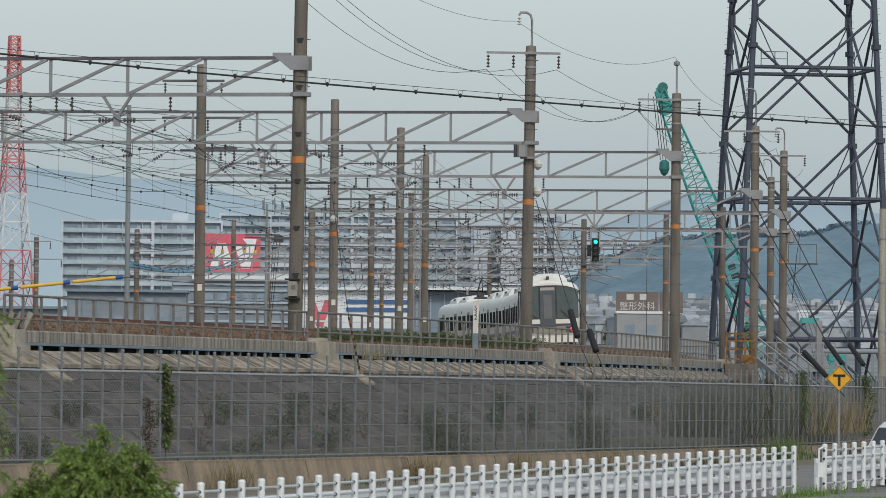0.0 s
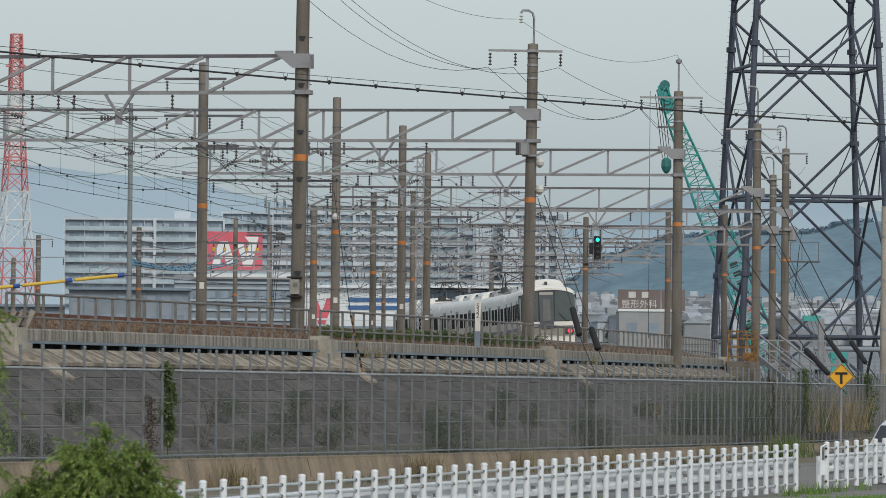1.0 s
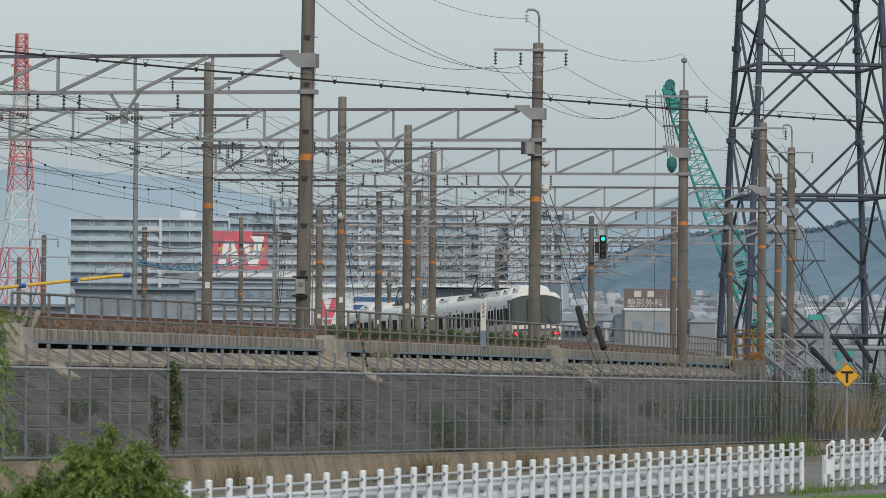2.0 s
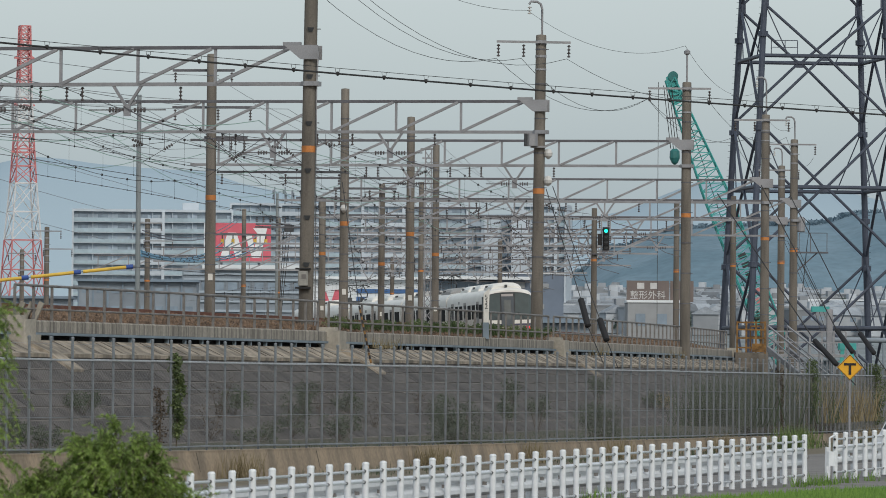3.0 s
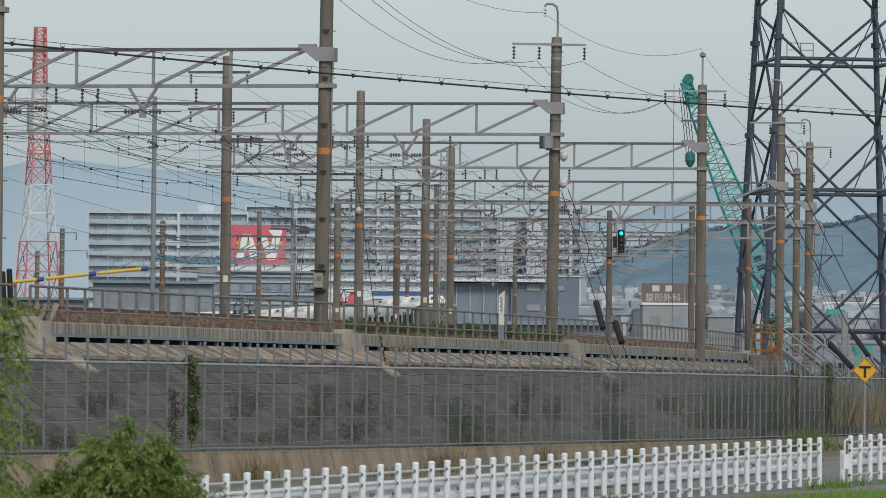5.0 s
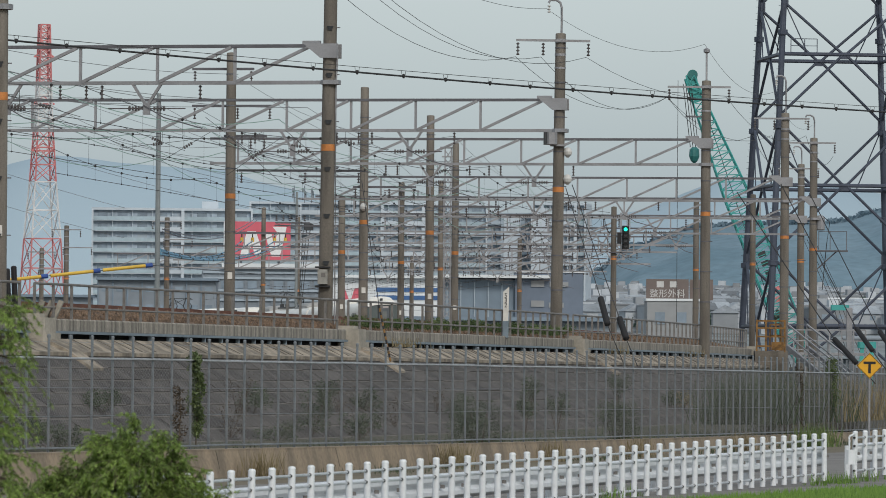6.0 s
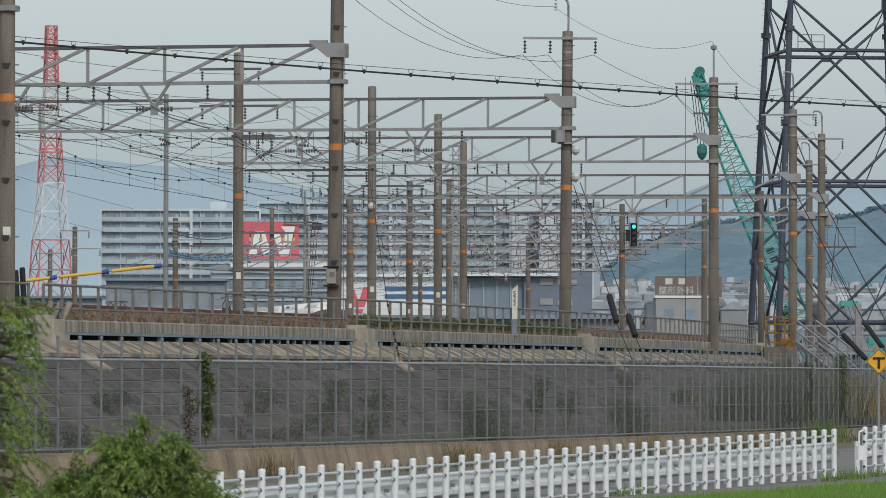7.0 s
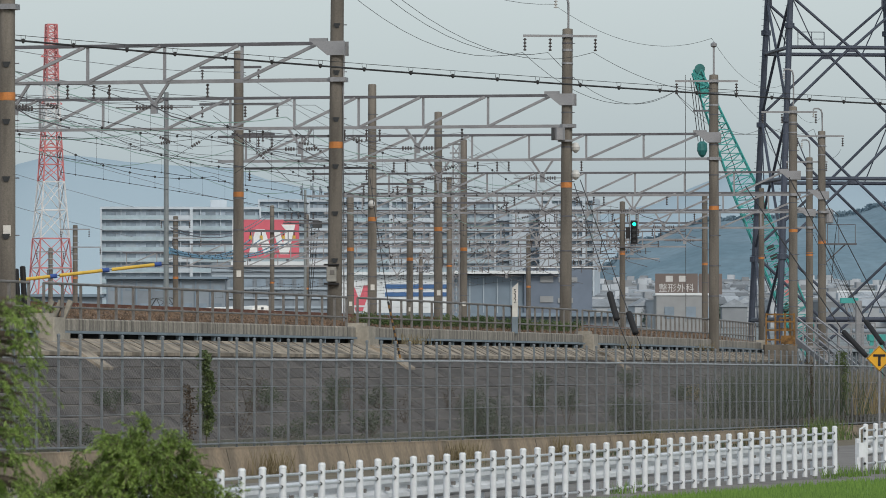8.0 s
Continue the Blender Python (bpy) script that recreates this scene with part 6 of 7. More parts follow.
        for p in way[1:-1:2]:
            part("clip", Geo().bar(p, p + Vector((0.03, 0.25, 0.01)), 0.105, sides=6), M_WIRE, cable)
    for k in range(2):
        g = Geo().line(sag((-11.6, 240.2, 7.84 - 0.12 * k), (-12.6, 399.4, 12.78 - 0.25 * k), 0.75, 16), 0.05, 5)
        solid("marker_wire", g, M_STRIPE, "dark insulated wire slung between posts", "wire", "marker wires")
    # steps, platform and yellow gate at the end of the deck
    gt = thing("yellow_gate", "rusty yellow safety gate at the deck end", "gate", (13.98, 234.8, 0), 0)
    for x in (-0.58, -0.2, 0.2, 0.58):
        part("upright", Geo().bar((x, 0, 2.8), (x, 0, 4.15), 0.075), M_GATE, gt)
    for z in (3.05, 3.45, 3.8, 4.1):
        part("bar", Geo().bar((-0.58, 0, z), (0.58, 0, z), 0.07), M_GATE, gt)
    part("rear_frame", Geo().bar((0.0, 0.5, 2.9), (0.0, 0.5, 3.95), 0.06).bar((0.45, 0.5, 2.9), (0.45, 0.5, 3.95), 0.06).bar((0, 0.5, 3.95), (0.45, 0.5, 3.95), 0.06).bar((0, 0.5, 3.5), (0.45, 0.5, 3.5), 0.06), M_GATE, gt)
    part("toe_plate", Geo().box((0.28, -0.06, 3.05), (0.5, 0.03, 0.35)), M_GATE, gt)
    part("foot_block", Geo().box((-0.05, 0.4, 2.3), (1.2, 1.0, 1.1)), M_RIB, gt)
    st = thing("steel_stairs", "galvanised steel stairs with handrails beside the deck", "stairs")
    a, b = Vector((14.6, 233.5, 3.0)), Vector((16.7, 226, 0.9))
    for dx in (0.0, 0.9):
        o = Vector((dx * 0.9, dx * 0.2, 0))
        part("stringer", Geo().bar(a + o, b + o, 0.10, 0.22), M_GALV, st)
        part("hand_rail", Geo().bar(a + o + Vector((0, 0, 0.95)), b + o + Vector((0, 0, 0.95)), 0.06).bar(a + o + Vector((0, 0, 0.5)), b + o + Vector((0, 0, 0.5)), 0.045), M_GALV, st)
        for i in range(7):
            p = a.lerp(b, i / 6) + o
            part("post", Geo().bar(p, p + Vector((0, 0, 0.95)), 0.05), M_GALV, st)
    for i in range(13):
        p = a.lerp(b, (i + 0.5) / 13) + Vector((0.4, 0.1, 0))
        part("tread", Geo().box(p, (0.8, 0.28, 0.04)), M_GALV, st)
    pf = thing("service_platform", "galvanised service platform with railings and cabinets", "platform", (16.2, 236, 0))
    part("floor", Geo().box((0.3, 1, 2.75), (3.2, 2.4, 0.12)), M_GALV, pf)
    for i in range(7):
        part("post", Geo().bar((-1.2 + 0.5 * i, -0.2, 2.8), (-1.2 + 0.5 * i, -0.2, 3.75), 0.06).bar((-1.2 + 0.5 * i, -0.2, -0.3), (-1.2 + 0.5 * i, -0.2, 2.8), 0.07), M_GALV, pf)
    for z in (3.3, 3.75):
        part("rail_bar", Geo().bar((-1.2, -0.2, z), (1.8, -0.2, z), 0.055), M_GALV, pf)
    part("cabinet", Geo().box((1.2, 1.0, 3.75), (0.26, 0.3, 1.9), None, 0.03), M_GALV, pf)
    part("tank", Geo().bar((0.2, 0.6, 2.2), (1.4, 0.6, 2.2), 0.7, sides=14), M_DUCT, pf, "rounded grey tank under the platform")
    # teal hook frame low behind the stairs
    hf = thing("hook_frame", "teal steel hook frame standing behind the stairs", "hook frame", (22.2, 290, 0))
    for x in (-0.42, 0.42):
        part("leg", Geo().bar((x, 0, -0.3), (x * 0.55, 0, 3.4), 0.20), M_TEAL, hf)
    part("head", Geo().box((0, 0, 3.45), (0.95, 0.3, 0.34), None, 0.1), M_TEAL, hf)
    part("cross_bar", Geo().bar((-0.5, 0, 2.6), (0.5, 0, 2.75), 0.14), M_TEAL, hf)
    # second teal block on its ropes, and a small bracket platform on a pole
    bl = thing("spreader_block", "small teal lifting block hung on ropes", "lifting block", (28.7, 400, 0))
    part("block", Geo().box((0, 0, 6.7), (1.3, 0.5, 0.38), None, 0.08), M_TEAL, bl)
    for k in range(4):
        part("rope", Geo().line([(-2.6 + 0.25 * k, 0, 11.5), (-0.45 + 0.28 * k, 0, 6.8), (1.6 + 0.7 * k, 0, -0.3)], 0.045, 4), M_WIRE, bl)
    e = rail(270.9, 35.8)
    bp = thing("pole_platform", "small steel bracket platform on a railway pole", "platform", (e.x, e.y, 0))
    part("floor", Geo().box((1.0, 0, 7.9), (1.5, 0.6, 0.07)), M_CHORD, bp)
    part("brace", Geo().bar((0.15, 0, 6.9), (1.2, 0, 7.87), 0.06), M_CHORD, bp)
    for x in (0.35, 0.9, 1.7):
        part("post", Geo().bar((x, 0, 7.9), (x, 0, 8.85), 0.035), M_CHORD, bp)
    part("rail_bar", Geo().bar((0.35, 0, 8.85), (1.7, 0, 8.85), 0.03), M_CHORD, bp)
    tf = thing("transformer", "grey pole transformer with cables", "transformer", (e.x + 0.42, e.y, 0))
    part("tank", Geo().lathe([(0.18, 8.9), (0.22, 8.95), (0.22, 9.5), (0.16, 9.6), (0.05, 9.65)], n=12), M_GALV, tf)
    part("bracket", Geo().box((-0.25, 0, 9.2), (0.4, 0.12, 0.1)), M_CHORD, tf)
    part("cable", Geo().line([(0.1, -0.1, 9.6), (0.45, -0.1, 9.3), (0.3, -0.1, 8.2), (0.1, -0.1, 6.0)], 0.04, 5), M_WIRE, tf)
    wp = thing("pipe_line", "white horizontal pipe on short supports", "pipe", (21.7, 300, 0))
    part("pipe", Geo().bar((0, 0, 3.85), (5.5, 0, 3.85), 0.26, sides=14), M_STORE, wp)
    for x in (0.4, 1.8, 3.2, 4.6):
        part("support", Geo().box((x, 0, 1.6), (0.10, 0.2, 4.2)), M_STORE, wp)
    # warning sign: T junction
    ts = thing("junction_sign", "yellow diamond road sign with a black T", "road sign", (10.02, 130, 0))
    part("pole", Geo().bar((0, 0.04, -0.05), (0, 0.04, 2.2), 0.06, sides=8), M_GALV, ts)
    r = 0.30
    g = Geo().add([(r * x, y, 2.06 + r * z) for y in (0.0, -0.012) for x, z in ((0, -1), (1, 0), (0, 1), (-1, 0))], [(3, 2, 1, 0), (4, 5, 6, 7), (0, 1, 5, 4), (1, 2, 6, 5), (2, 3, 7, 6), (3, 0, 4, 7)])
    pl = part("plate", g, M_SIGN, ts)
    part("symbol", Geo().box((0, -0.018, 2.13), (0.28, 0.008, 0.055)).box((0, -0.018, 2.0), (0.06, 0.008, 0.22)), M_BLACK, pl, "black T symbol")
    g = Geo()
    for a, b in zip(((0, -1), (1, 0), (0, 1), (-1, 0)), ((1, 0), (0, 1), (-1, 0), (0, -1))):
        k = r * 0.94
        g.bar((k * a[0], -0.016, 2.06 + k * a[1]), (k * b[0], -0.016, 2.06 + k * b[1]), 0.010)
    part("border", g, M_BLACK, pl)
    # utility pole by the road
    u = thing("utility_pole", "plain pale concrete utility pole by the road", "pole", (19.45, 230, 0))
    part("shaft", Geo().bar((0, 0, -0.3), (0, 0, 9.2), 0.34, sides=14, r1=0.27), M_CONC, u, "", True)
    for z in (4.2, 6.2, 8.0):
        part("band", Geo().lathe([(0.17, z - 0.05), (0.17, z + 0.05)], n=12), M_GALV, u)
    # white car at the edge of the road
    v = thing("small_car", "small white box-shaped car on the road", "car", (10.40, 106.5, 0), 20)
    g = Geo()
    sec = [(-1.55, 0.20), (-1.62, 0.55), (-1.57, 0.70), (-1.45, 0.76), (-1.28, 1.10), (-1.15, 1.20), (-0.9, 1.25), (1.3, 1.25), (1.5, 1.15), (1.6, 0.8), (1.6, 0.20)]
    k = len(sec)
    g.add([(x, y * (0.92 if z > 1.0 else 1.0), z) for y in (-0.74, 0.74) for x, z in sec], [tuple(range(k)), tuple(range(2 * k - 1, k - 1, -1))] + [(i, k + i, k + (i + 1) % k, (i + 1) % k) for i in range(k)])
    part("body", g, M_CARWHITE, v)
    part("windscreen", Geo().add([(-1.45, -0.64, 0.79), (-1.45, 0.64, 0.79), (-1.30, 0.60, 1.10), (-1.30, -0.60, 1.10)], [(0, 1, 2, 3)]), M_GLASS, v)
    part("side_window", Geo().add([(-1.30, -0.748, 0.80), (1.35, -0.748, 0.80), (1.20, -0.71, 1.14), (-1.10, -0.71, 1.14)], [(0, 1, 2, 3)]), M_GLASS, v)
    for x in (-1.0, 1.0):
        for y in (-0.68, 0.68):
            part("wheel", Geo().bar((x, y - 0.08, 0.27), (x, y + 0.08, 0.27), 0.54, sides=14), M_TYRE, v)


# ---- plants ----
def leaf_cloud(g, centre, size, count, length, droop=0.0, wide=0.3, rnd=random):
    cx, cy, cz = centre
    for _ in range(count):
        while True:
            u = Vector((rnd.uniform(-1, 1), rnd.uniform(-1, 1), rnd.uniform(-1, 1)))
            if 0.15 < u.length < 1:
                break
        c = Vector((cx + u.x * size[0], cy + u.y * size[1], cz + u.z * size[2]))
        a = Vector((rnd.uniform(-1, 1), rnd.uniform(-1, 1), rnd.uniform(-0.6, 0.9) - droop)).normalized() * length * rnd.uniform(0.6, 1.3)
        b = a.cross(Vector((rnd.uniform(-1, 1), rnd.uniform(-1, 1), rnd.uniform(-1, 1))))
        if b.length < 1e-5:
            continue
        b = b.normalized() * length * wide * 0.5
        g.add([c, c + a * 0.5 + b, c + a, c + a * 0.5 - b], [(0, 1, 2, 3)])


def spray(g, tw, root, tip, leaves, length, droop, rnd):
    """A twig that bends over and carries narrow leaves in pairs."""
    root, tip = Vector(root), Vector(tip)
    pts = []
    for i in range(7):
        f = i / 6
        pts.append(root.lerp(tip, f) + Vector((0, 0, 0.35 * (tip - root).length * f * (1 - f) - droop * f * f)))
    tw.line(pts, 0.006, 3)
    for _ in range(leaves):
        f = rnd.uniform(0.12, 1.0) * 6
        i = min(5, int(f))
        c = pts[i].lerp(pts[i + 1], f - i)
        d = (pts[i + 1] - pts[i]).normalized()
        a = (d * 0.7 + Vector((rnd.uniform(-1, 1), rnd.uniform(-1, 1), rnd.uniform(-0.9, 0.5)))).normalized() * length * rnd.uniform(0.6, 1.25)
        b = a.cross(Vector((rnd.uniform(-1, 1), rnd.uniform(-1, 1), rnd.uniform(-1, 1))))
        if b.length < 1e-5:
            continue
        b = b.normalized() * length * 0.13
        g.add([c, c + a * 0.45 + b, c + a - Vector((0, 0, length * 0.12)), c + a * 0.45 - b], [(0, 1, 2, 3)])


def build_plants():
    rnd = random.Random(3)
    # leafy shrub close to the camera, and a hanging branch beside it
    sh = thing("shrub", "fresh green willow-leaved shrub", "shrub")
    g, tw = Geo(), Geo()
    domes = [((-2.40, 45.0, 0.64), (0.50, 0.45, 0.76), 130), ((-2.92, 45.2, 0.50), (0.40, 0.45, 0.55), 60), ((-3.35, 45.0, 0.42), (0.40, 0.4, 0.42), 45), ((-2.0, 45.0, 0.45), (0.36, 0.4, 0.52), 45), ((-1.74, 44.9, 0.38), (0.26, 0.35, 0.38), 22)]
    for c, r, n in domes:
        tw.bar((c[0], c[1], -0.1), c, 0.05, sides=6, r1=0.02)
        leaf_cloud(g, c, (r[0] * 0.80, r[1] * 0.80, r[2] * 0.82), 5200, 0.036, 0.5, 0.28, rnd)
        for _ in range(n):
            a, b = rnd.uniform(0, 2 * math.pi), rnd.uniform(-0.25, 1.0)
            q = math.sqrt(max(0.0, 1 - b * b))
            k = rnd.uniform(0.55, 0.92)
            p = Vector((c[0] + r[0] * q * math.cos(a) * k, c[1] + r[1] * q * math.sin(a) * k, c[2] + r[2] * b * k))
            tw.bar(c, p, 0.004, sides=3)
            out = (p - Vector(c)).normalized()
            # long shoots that rise, arch over and hang
            for _ in range(9):
                d = (out + Vector((rnd.uniform(-1, 1), rnd.uniform(-1, 1), rnd.uniform(-0.3, 0.9))) * 0.75).normalized() * rnd.uniform(0.12, 0.34)
                spray(g, tw, p - d * 0.2, p + d, 34, 0.044, rnd.uniform(0.08, 0.26), rnd)
    tagged(part("branchwork", tw, M_BARK, sh), kind="stuff")
    part("foliage", g, M_LEAF, sh)
    tr = thing("willow_tree", "fresh green tree with drooping branches", "tree")
    g, tw = Geo(), Geo()
    tw.bar((-4.9, 40, -0.1), (-4.6, 40, 3.2), 0.16, sides=8, r1=0.08)
    for _ in range(190):
        z = rnd.uniform(0.95, 2.3)
        root = (-3.06 + rnd.uniform(-0.5, 0.06), 40 + rnd.uniform(-0.4, 0.4), z)
        tip = (root[0] + rnd.uniform(0.05, 0.30), root[1] + rnd.uniform(-0.3, 0.3), z + rnd.uniform(-0.1, 0.2))
        spray(g, tw, root, tip, 75, 0.036, rnd.uniform(0.05, 0.3), rnd)
        tw.bar((-4.65, 40, z + 0.3), root, 0.02, sides=4)
    part("trunk", tw, M_BARK, tr)
    part("foliage", g, M_LEAF, tr)
    # vines on the fence
    for s, off, w, z0, z1, n, lab in ((102.42, 27.66, 0.17, 0.62, 2.12, 1700, "ivy column climbing the mesh fence"), (101.25, 27.6, 0.11, 0.5, 1.5, 240, "thin dry vine on the mesh fence"), (172.0, 27.7, 0.30, 0.9, 2.35, 1100, "ivy on the mesh fence"), (189.5, 27.7, 0.5, 0.3, 2.25, 2600, "thick ivy on the mesh fence"), (165.0, 27.7, 0.14, 0.2, 2.1, 600, "dry vine on the fence post")):
        g = Geo()
        k = 8
        for i in range(k):
            z = z0 + (z1 - z0) * (i + 0.5) / k
            leaf_cloud(g, rail(s + 0.15 * math.sin(i * 1.7), off, z), (w * rnd.uniform(0.6, 1.1), 0.14, (z1 - z0) / k * 0.8), int(n * 1.6) // k, 0.055, 0.3, 0.65, rnd)
        vi = thing("vine", lab, "vine", group="fence vines")
        part("stem", Geo().line([rail(s, off, 0.4), rail(s + 0.1, off, (z0 + z1) / 2), rail(s, off, z1)], 0.03, 4), M_BARK, vi)
        part("foliage", g, M_IVY if "dry" not in lab else M_DEADVINE, vi)
    # weeds and saplings on the slope, behind the mesh
    for k in range(22):
        s = rnd.uniform(96, 225)
        off = rnd.uniform(31.5, 34.2)
        z = 0.2 + max(0.0, off - 33.0) * 0.63
        h = rnd.uniform(0.35, 0.95)
        g, stems = Geo(), []
        for _ in range(10):
            tip = rail(s + rnd.uniform(-0.8, 0.8), off + rnd.uniform(-0.3, 0.3), z + h * rnd.uniform(0.6, 1.1))
            stems.append(Geo().bar(rail(s, off, z - 0.05), tip, 0.012, sides=3))
            leaf_cloud(g, tip, (0.15, 0.12, 0.24), 80, 0.075, 0.1, 0.35, rnd)
        wd = thing("sapling", "straggly grey-green sapling on the slope", "weed", group="slope weeds")
        for st in stems:
            part("stem", st, M_BARK, wd)
        part("foliage", g, M_WEED if rnd.random() < 0.93 else M_DRY, wd)
    # larger clumps and dry stalks rooted in the joints of the slope
    own = random.Random(51)
    for s, off, r, h, dry in ((115.7, 34.1, 0.3, 0.35, 0), (122.0, 33.2, 0.3, 0.55, 1), (125.0, 33.9, 0.16, 0.7, 1), (126.5, 34.0, 0.38, 0.45, 0), (125.0, 33.0, 0.5, 0.45, 0), (128.7, 33.2, 0.4, 0.75, 0), (132.0, 33.8, 0.25, 0.6, 0), (133.7, 33.9, 0.2, 0.7, 1), (136.7, 34.1, 0.32, 0.35, 0), (132.0, 33.0, 0.25, 0.7, 1), (137.2, 33.4, 0.2, 0.5, 1), (143.5, 33.9, 0.25, 0.5, 1), (145.0, 33.6, 0.35, 0.5, 0)):
        z = 0.2 + max(0.0, off - 33.0) * 0.63
        wd = thing("sapling", "bare dry stalks rooted in the slope joints" if dry else "dull green bushy weed rooted in the slope joints", "weed", group="slope weeds")
        g = Geo()
        for _ in range(9):
            tip = rail(s + own.gauss(0, 0.9) * r, off + own.uniform(-0.3, 0.2), z + h * own.uniform(0.25, 1.25))
            part("stem", Geo().bar(rail(s + own.uniform(-0.1, 0.1), off, z - 0.05), tip, 0.011, sides=3), M_BARK, wd)
            leaf_cloud(g, tip, (0.12, 0.12, 0.18) if dry else (0.2, 0.16, 0.2), 26 if dry else 120, 0.065, 0.0, 0.3, own)
        part("foliage", g, M_DEADVINE if dry else M_WEED, wd)

    # brushwood between the fence and the slope
    for s, z, r, mat, lab in ((167.5, 0.55, 0.55, M_WEED, "grey-green brushwood behind the mesh fence"), (171.0, 0.65, 0.75, M_DRY, "brown dry brushwood behind the mesh fence"), (174.5, 0.75, 0.8, M_WEED, "grey-green brushwood behind the mesh fence"), (178.0, 0.6, 0.7, M_DRY, "brown dry brushwood behind the mesh fence"), (181.5, 0.8, 0.8, M_WEED, "grey-green brushwood behind the mesh fence"), (184.5, 0.8, 0.9, M_DRY, "brown dry brushwood behind the mesh fence"), (187.0, 0.7, 0.9, M_WEED, "grey-green brushwood behind the mesh fence"), (128.0, 0.5, 0.5, M_WEED, "grey-green brushwood behind the mesh fence"), (143.0, 0.45, 0.6, M_WEED, "grey-green brushwood behind the mesh fence")):
        bw = thing("brushwood", lab, "shrub", group="brushwood by the fence")
        g = Geo()
        for _ in range(9):
            c = rail(s + rnd.uniform(-1, 1) * r * 1.6, 29.0 + rnd.uniform(-0.4, 0.4), z + rnd.uniform(-0.6, 0.9) * r)
            leaf_cloud(g, c, (0.42, 0.35, 0.34), 420, 0.085, -0.3, 0.22, rnd)
            part("stem", Geo().bar(rail(s, 29.0, -0.25), c, 0.02, sides=4), M_BARK, bw)
        part("foliage", g, mat, bw)

    def tuft(name, lab, spots, mat, h0, h1, n, thick=0.008):
        g = Geo()
        for p, r in spots:
            for _ in range(n):
                b = p + Vector((rnd.gauss(0, r), rnd.gauss(0, r), 0))
                h = rnd.uniform(h0, h1)
                lean = Vector((rnd.uniform(-0.35, 0.35) * h, rnd.uniform(-0.35, 0.35) * h, h))
                w = Vector((rnd.uniform(-1, 1), rnd.uniform(-1, 1), 0)).normalized() * thick
                g.add([b - w, b + w, b + lean * 0.6 + w * 0.7, b + lean, b + lean * 0.6 - w * 0.7], [(0, 1, 2, 3, 4)])
        solid(name, g, mat, lab, "grass", kind="stuff")
    tuft("wall_weeds", "dry pale weeds at the foot of the wall", [(rail(s, 27.1 - 0.3 * rnd.random(), -0.2), 0.22) for s in (104, 117.5, 118.2, 127, 136, 150, 163, 181, 190, 196, 201, 207)], M_DRY, 0.25, 0.6, 150)
    tuft("foot_weeds", "low mixed weeds between fence and slope", [(rail(rnd.uniform(92, 200), rnd.uniform(28.6, 32.8), 0.0), 0.35) for _ in range(130)], M_WEED, 0.08, 0.35, 26, 0.010)
    tuft("gap_weeds", "green and yellow weeds by the wall", [(rail(s, 26.4, -0.2), 0.28) for s in (158.6, 159.3, 160.0)], M_GAPWEED, 0.35, 0.75, 130, 0.011)
    tuft("verge_grass", "green verge grass below the wall", [(rail(88 + 2.1 * i, 26.2 + 0.6 * rnd.random(), -0.2), 0.4) for i in range(66) if rnd.random() < 0.45 or i > 45], M_WEED, 0.05, 0.2, 60)
    tuft("fence_grass", "green grass tufts round the fence feet", [(W0 + WDIR * d + WSIDE * rnd.uniform(-0.3, 0.2), 0.12) for d in (14.8, 16.9, 26.8, 28.2, 29.0, 29.3, 31, 33)], M_GRASS, 0.06, 0.24, 40)
    tuft("deck_shrubs", "low green shrubs along the ballast shoulder", [(rail(151 + 29 * i / 40 + rnd.uniform(-0.4, 0.4), 37.6 + rnd.random() * 0.4, 3.02), 0.16) for i in range(41) if i % 9 < 4], M_VINE, 0.12, 0.36, 90)
    # low bushes along the edge of the ballast
    for k in range(30):
        if k % 10 in (2, 3, 6, 8):
            continue
        s = 150.5 + k * 1.05 + rnd.uniform(-0.3, 0.3)
        g = Geo()
        for _ in range(4):
            leaf_cloud(g, rail(s + rnd.uniform(-0.45, 0.45), 37.75 + rnd.uniform(-0.2, 0.3), 3.16 + rnd.uniform(-0.05, 0.12)), (0.30, 0.25, 0.16), 130, 0.07, -0.2, 0.45, rnd)
        db = thing("deck_bush", "low green bush on the ballast shoulder", "bush", group="bushes by the track")
        part("foliage", g, M_VINE if k % 3 else M_IVY, db)
        part("stem", Geo().bar(rail(s, 37.75, 2.95), rail(s, 37.75, 3.2), 0.02, sides=4), M_BARK, db)
    tuft("slope_grass", "dry grass at the pier heads", [(rail(s, 35.6 + rnd.random() * 0.6, 2.5), 0.2) for s in (147.0, 148.8, 181.0, 200)], M_DRY, 0.12, 0.35, 50)
    tuft("reed_clump", "brown and green reed clump behind the fence", [(rail(s, 28.6, 0.4), 0.5) for s in (175, 177, 179, 180.5, 182, 183.5, 185, 186.5, 188)], M_DRY, 0.6, 1.5, 380, 0.013)
    tuft("reed_green", "tall green reeds behind the fence", [(rail(s, 28.9, 0.4), 0.6) for s in (160, 164, 168, 171, 173, 176)], M_WEED, 0.6, 1.8, 340, 0.013)
    # blades of the field that reach above its plain
    g = Geo()
    for _ in range(26000):
        y = rnd.uniform(68, 91)
        x = rnd.uniform(0.0, 9.0) * y / 90
        d = (Vector((x, y, 0)) - W0).dot(WSIDE)
        if d > -1.35:
            continue
        h = rnd.uniform(0.04, 0.13)
        b = Vector((x, y, 0))
        w = Vector((0.008, 0, 0))
        g.add([b - w, b + w, b + Vector((rnd.uniform(-0.03, 0.03), 0, h))], [(0, 1, 2)])
    solid("field_grass", g, M_GRASS, "short bright green rice blades in the field", "grass", kind="stuff")


# ---- bird ----
BIRD = []


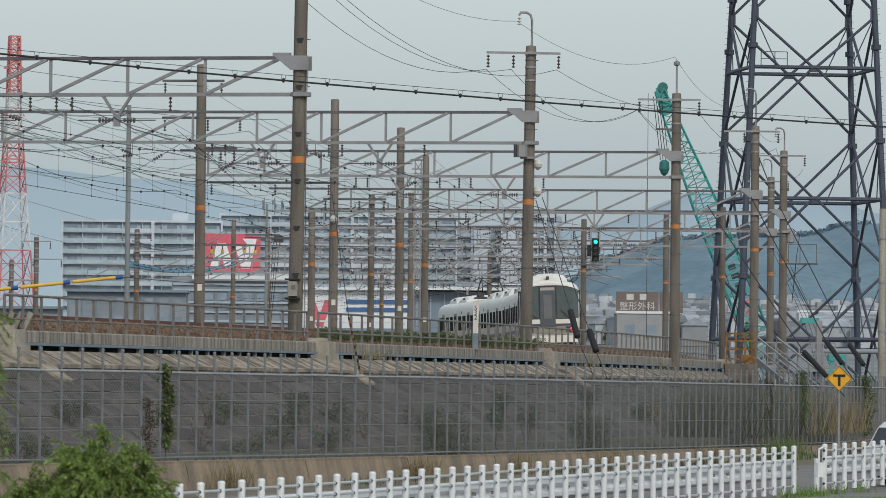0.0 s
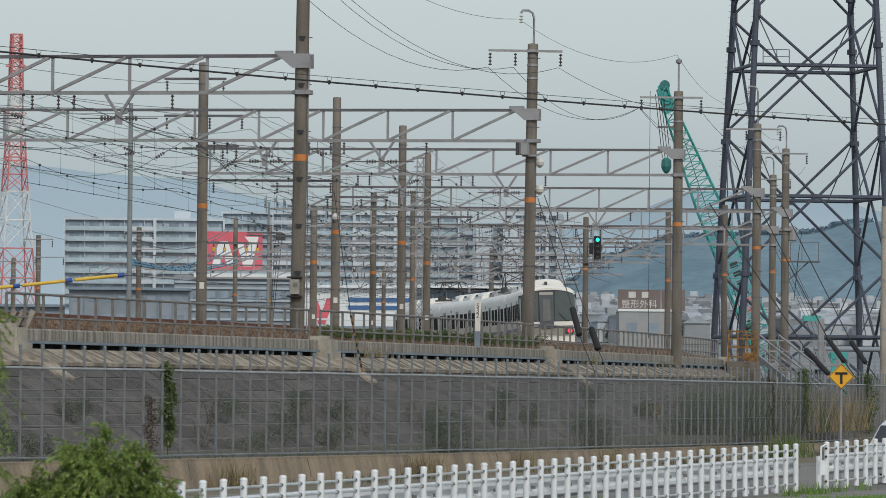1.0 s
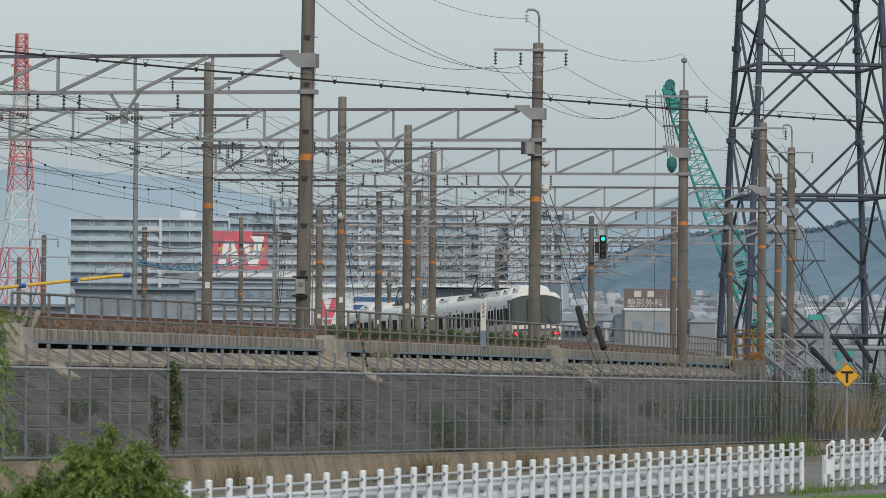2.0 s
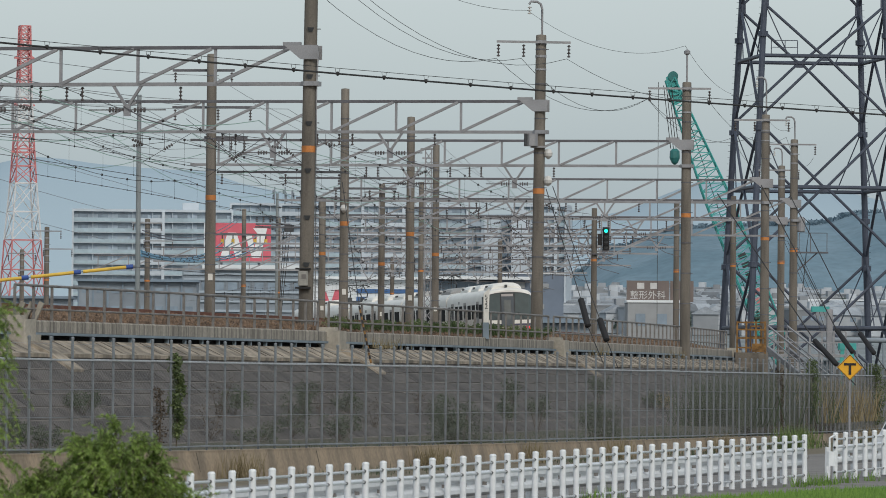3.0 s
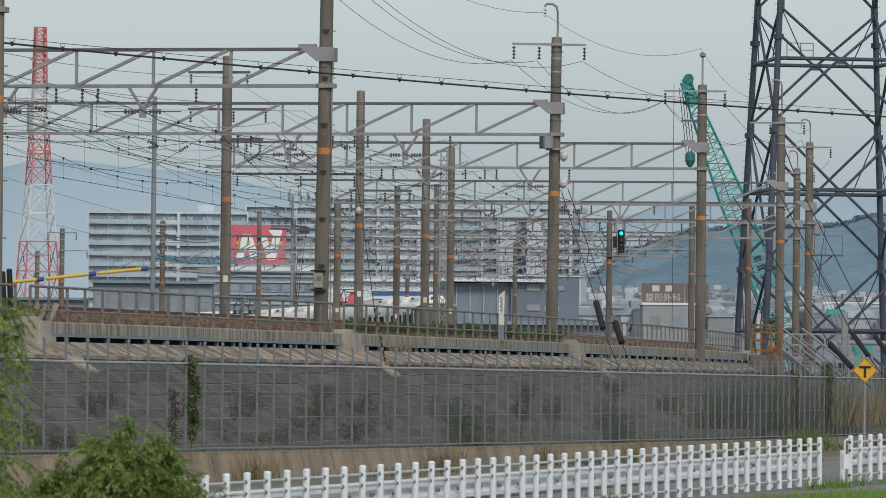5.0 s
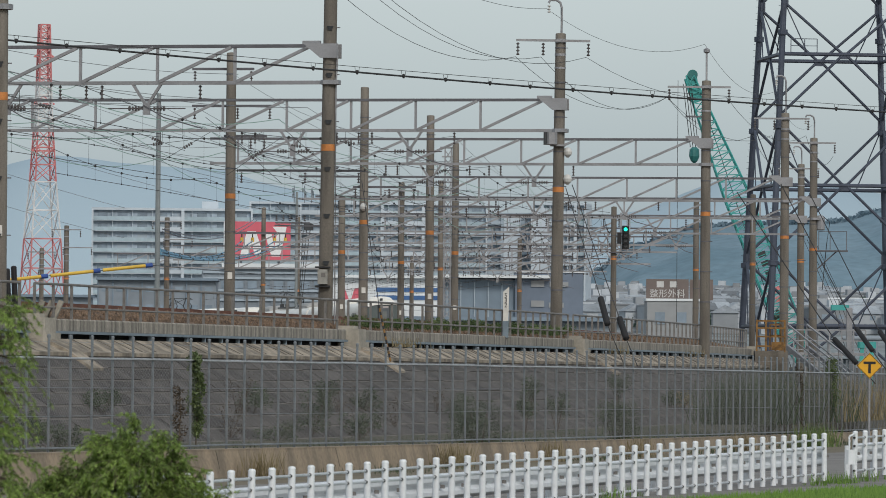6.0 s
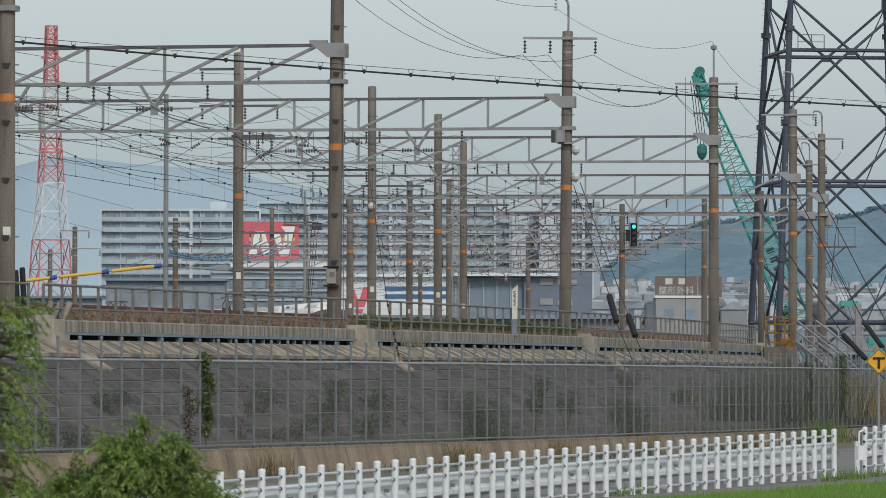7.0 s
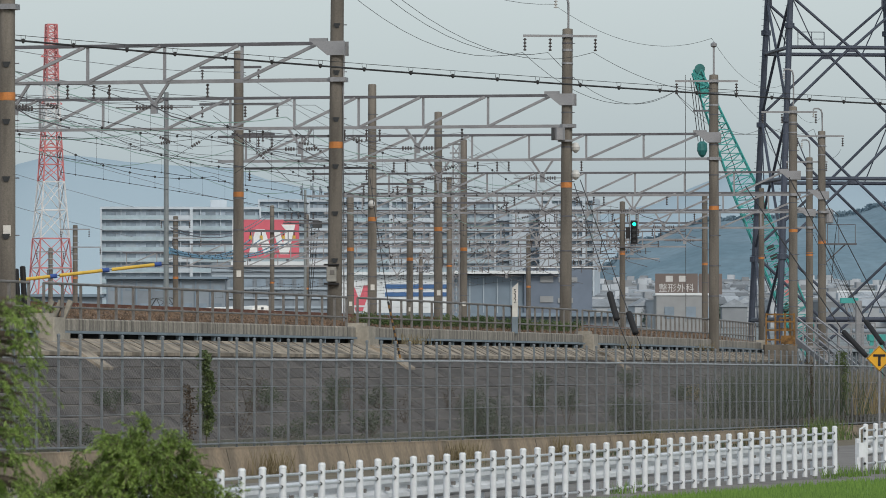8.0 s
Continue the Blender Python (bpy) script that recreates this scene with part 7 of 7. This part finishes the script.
def build_bird():
    b = thing("bird", "small grey-brown swallow in flight", "bird")
    part("body", Geo().lathe([(0.004, -0.09), (0.022, -0.05), (0.028, 0.0), (0.02, 0.05), (0.004, 0.08)], n=8), M_STORE, b)
    b.children[0].matrix_basis = pose(0, 0, 0, 0, -90, 0)
    for s in (-1, 1):
        part("wing", Geo().add([(-0.03, 0.02 * s, 0.01), (0.03, 0.02 * s, 0.01), (0.06, 0.16 * s, 0.05), (0.0, 0.1 * s, 0.04), (-0.03, 0.02 * s, 0.014), (0.03, 0.02 * s, 0.014), (0.06, 0.16 * s, 0.054)], [(0, 1, 2, 3), (4, 5, 6)]), M_STORE, b)
    part("tail", Geo().box((0.11, 0, 0), (0.06, 0.05, 0.006)), M_STORE, b)
    BIRD.append(b)


# ---- slabs of the slope, each a piece of its own ----
def build_slabs():
    slope = bpy.data.objects["embankment_slope"]
    rnd = random.Random(9)
    rows = 7
    run = Vector((36.0 - 33.1, 2.12 - 0.26))
    h = run.length / rows
    tilt = math.degrees(math.atan2(run.y, run.x))
    L = 3.0
    me = Geo().box((0, 0, 0), (L - 0.05, h - 0.075, 0.05), None, 0.02).mesh("slab", M_SLOPE)
    # pale mortar left in stretches between the courses, a little proud of the slabs
    broken = random.Random(7)
    for k in range(1, rows):
        o, z = 33.1 + run.x * k / rows, 0.26 + run.y * k / rows
        g = Geo()
        a = 91.0
        while a < 230:
            b = a + broken.uniform(1.0, 6.0)
            ribbon(g, a, min(b, 234), 3, [(o - 0.014, z - 0.02), (o - 0.02, z - 0.002), (o + 0.014, z + 0.022), (o + 0.022, z)])
            a = b + broken.uniform(0.5, 5.0)
        part("mortar_line", g, M_JOINT, slope, "pale mortar line between slab courses")
    s = 92.0
    while s < 234:
        for k in range(rows):
            f = (k + 0.5) / rows
            q = part("slab", me, M_SLOPE, slope)
            sk = s + (k % 2) * L / 2
            q.matrix_basis = Matrix.Translation(rail(sk, 33.1 + run.x * f, 0.26 + run.y * f - 0.020)) @ pose(0, 0, 0, 0, 0, heading(sk)) @ pose(0, 0, 0, tilt + rnd.uniform(-0.3, 0.3), rnd.uniform(-0.2, 0.2), 0)
        s += L


def motions():
    for k, c in enumerate(TRAIN):
        walk(c, train_rows(k))
    flight = [(0.0, 35.15, 110.0, 3.5), (3.0, 14.15, 90.0, 3.5), (4.0, 5.15, 72.0, 4.5), (4.4, 1.95, 62.0, 5.13), (4.6, -0.39, 58.0, 5.29), (4.7, -1.6, 57.0, 5.28), (5.0, -5.1, 55.0, 5.16), (8.0, -40.0, 50.0, 8.0)]
    walk(BIRD[0], [(t, pose(x, y, z, 0, 0, 0)) for t, x, y, z in flight])


build_ground()
build_deck()
build_handrail()
build_mesh_fence()
build_white_fence()
build_poles()
build_beams()
build_wires()
build_pylon()
build_red_tower()
build_crane()
build_distance()
build_train_track()
build_train()
build_trackside()
build_plants()
build_bird()
build_slabs()
motions()
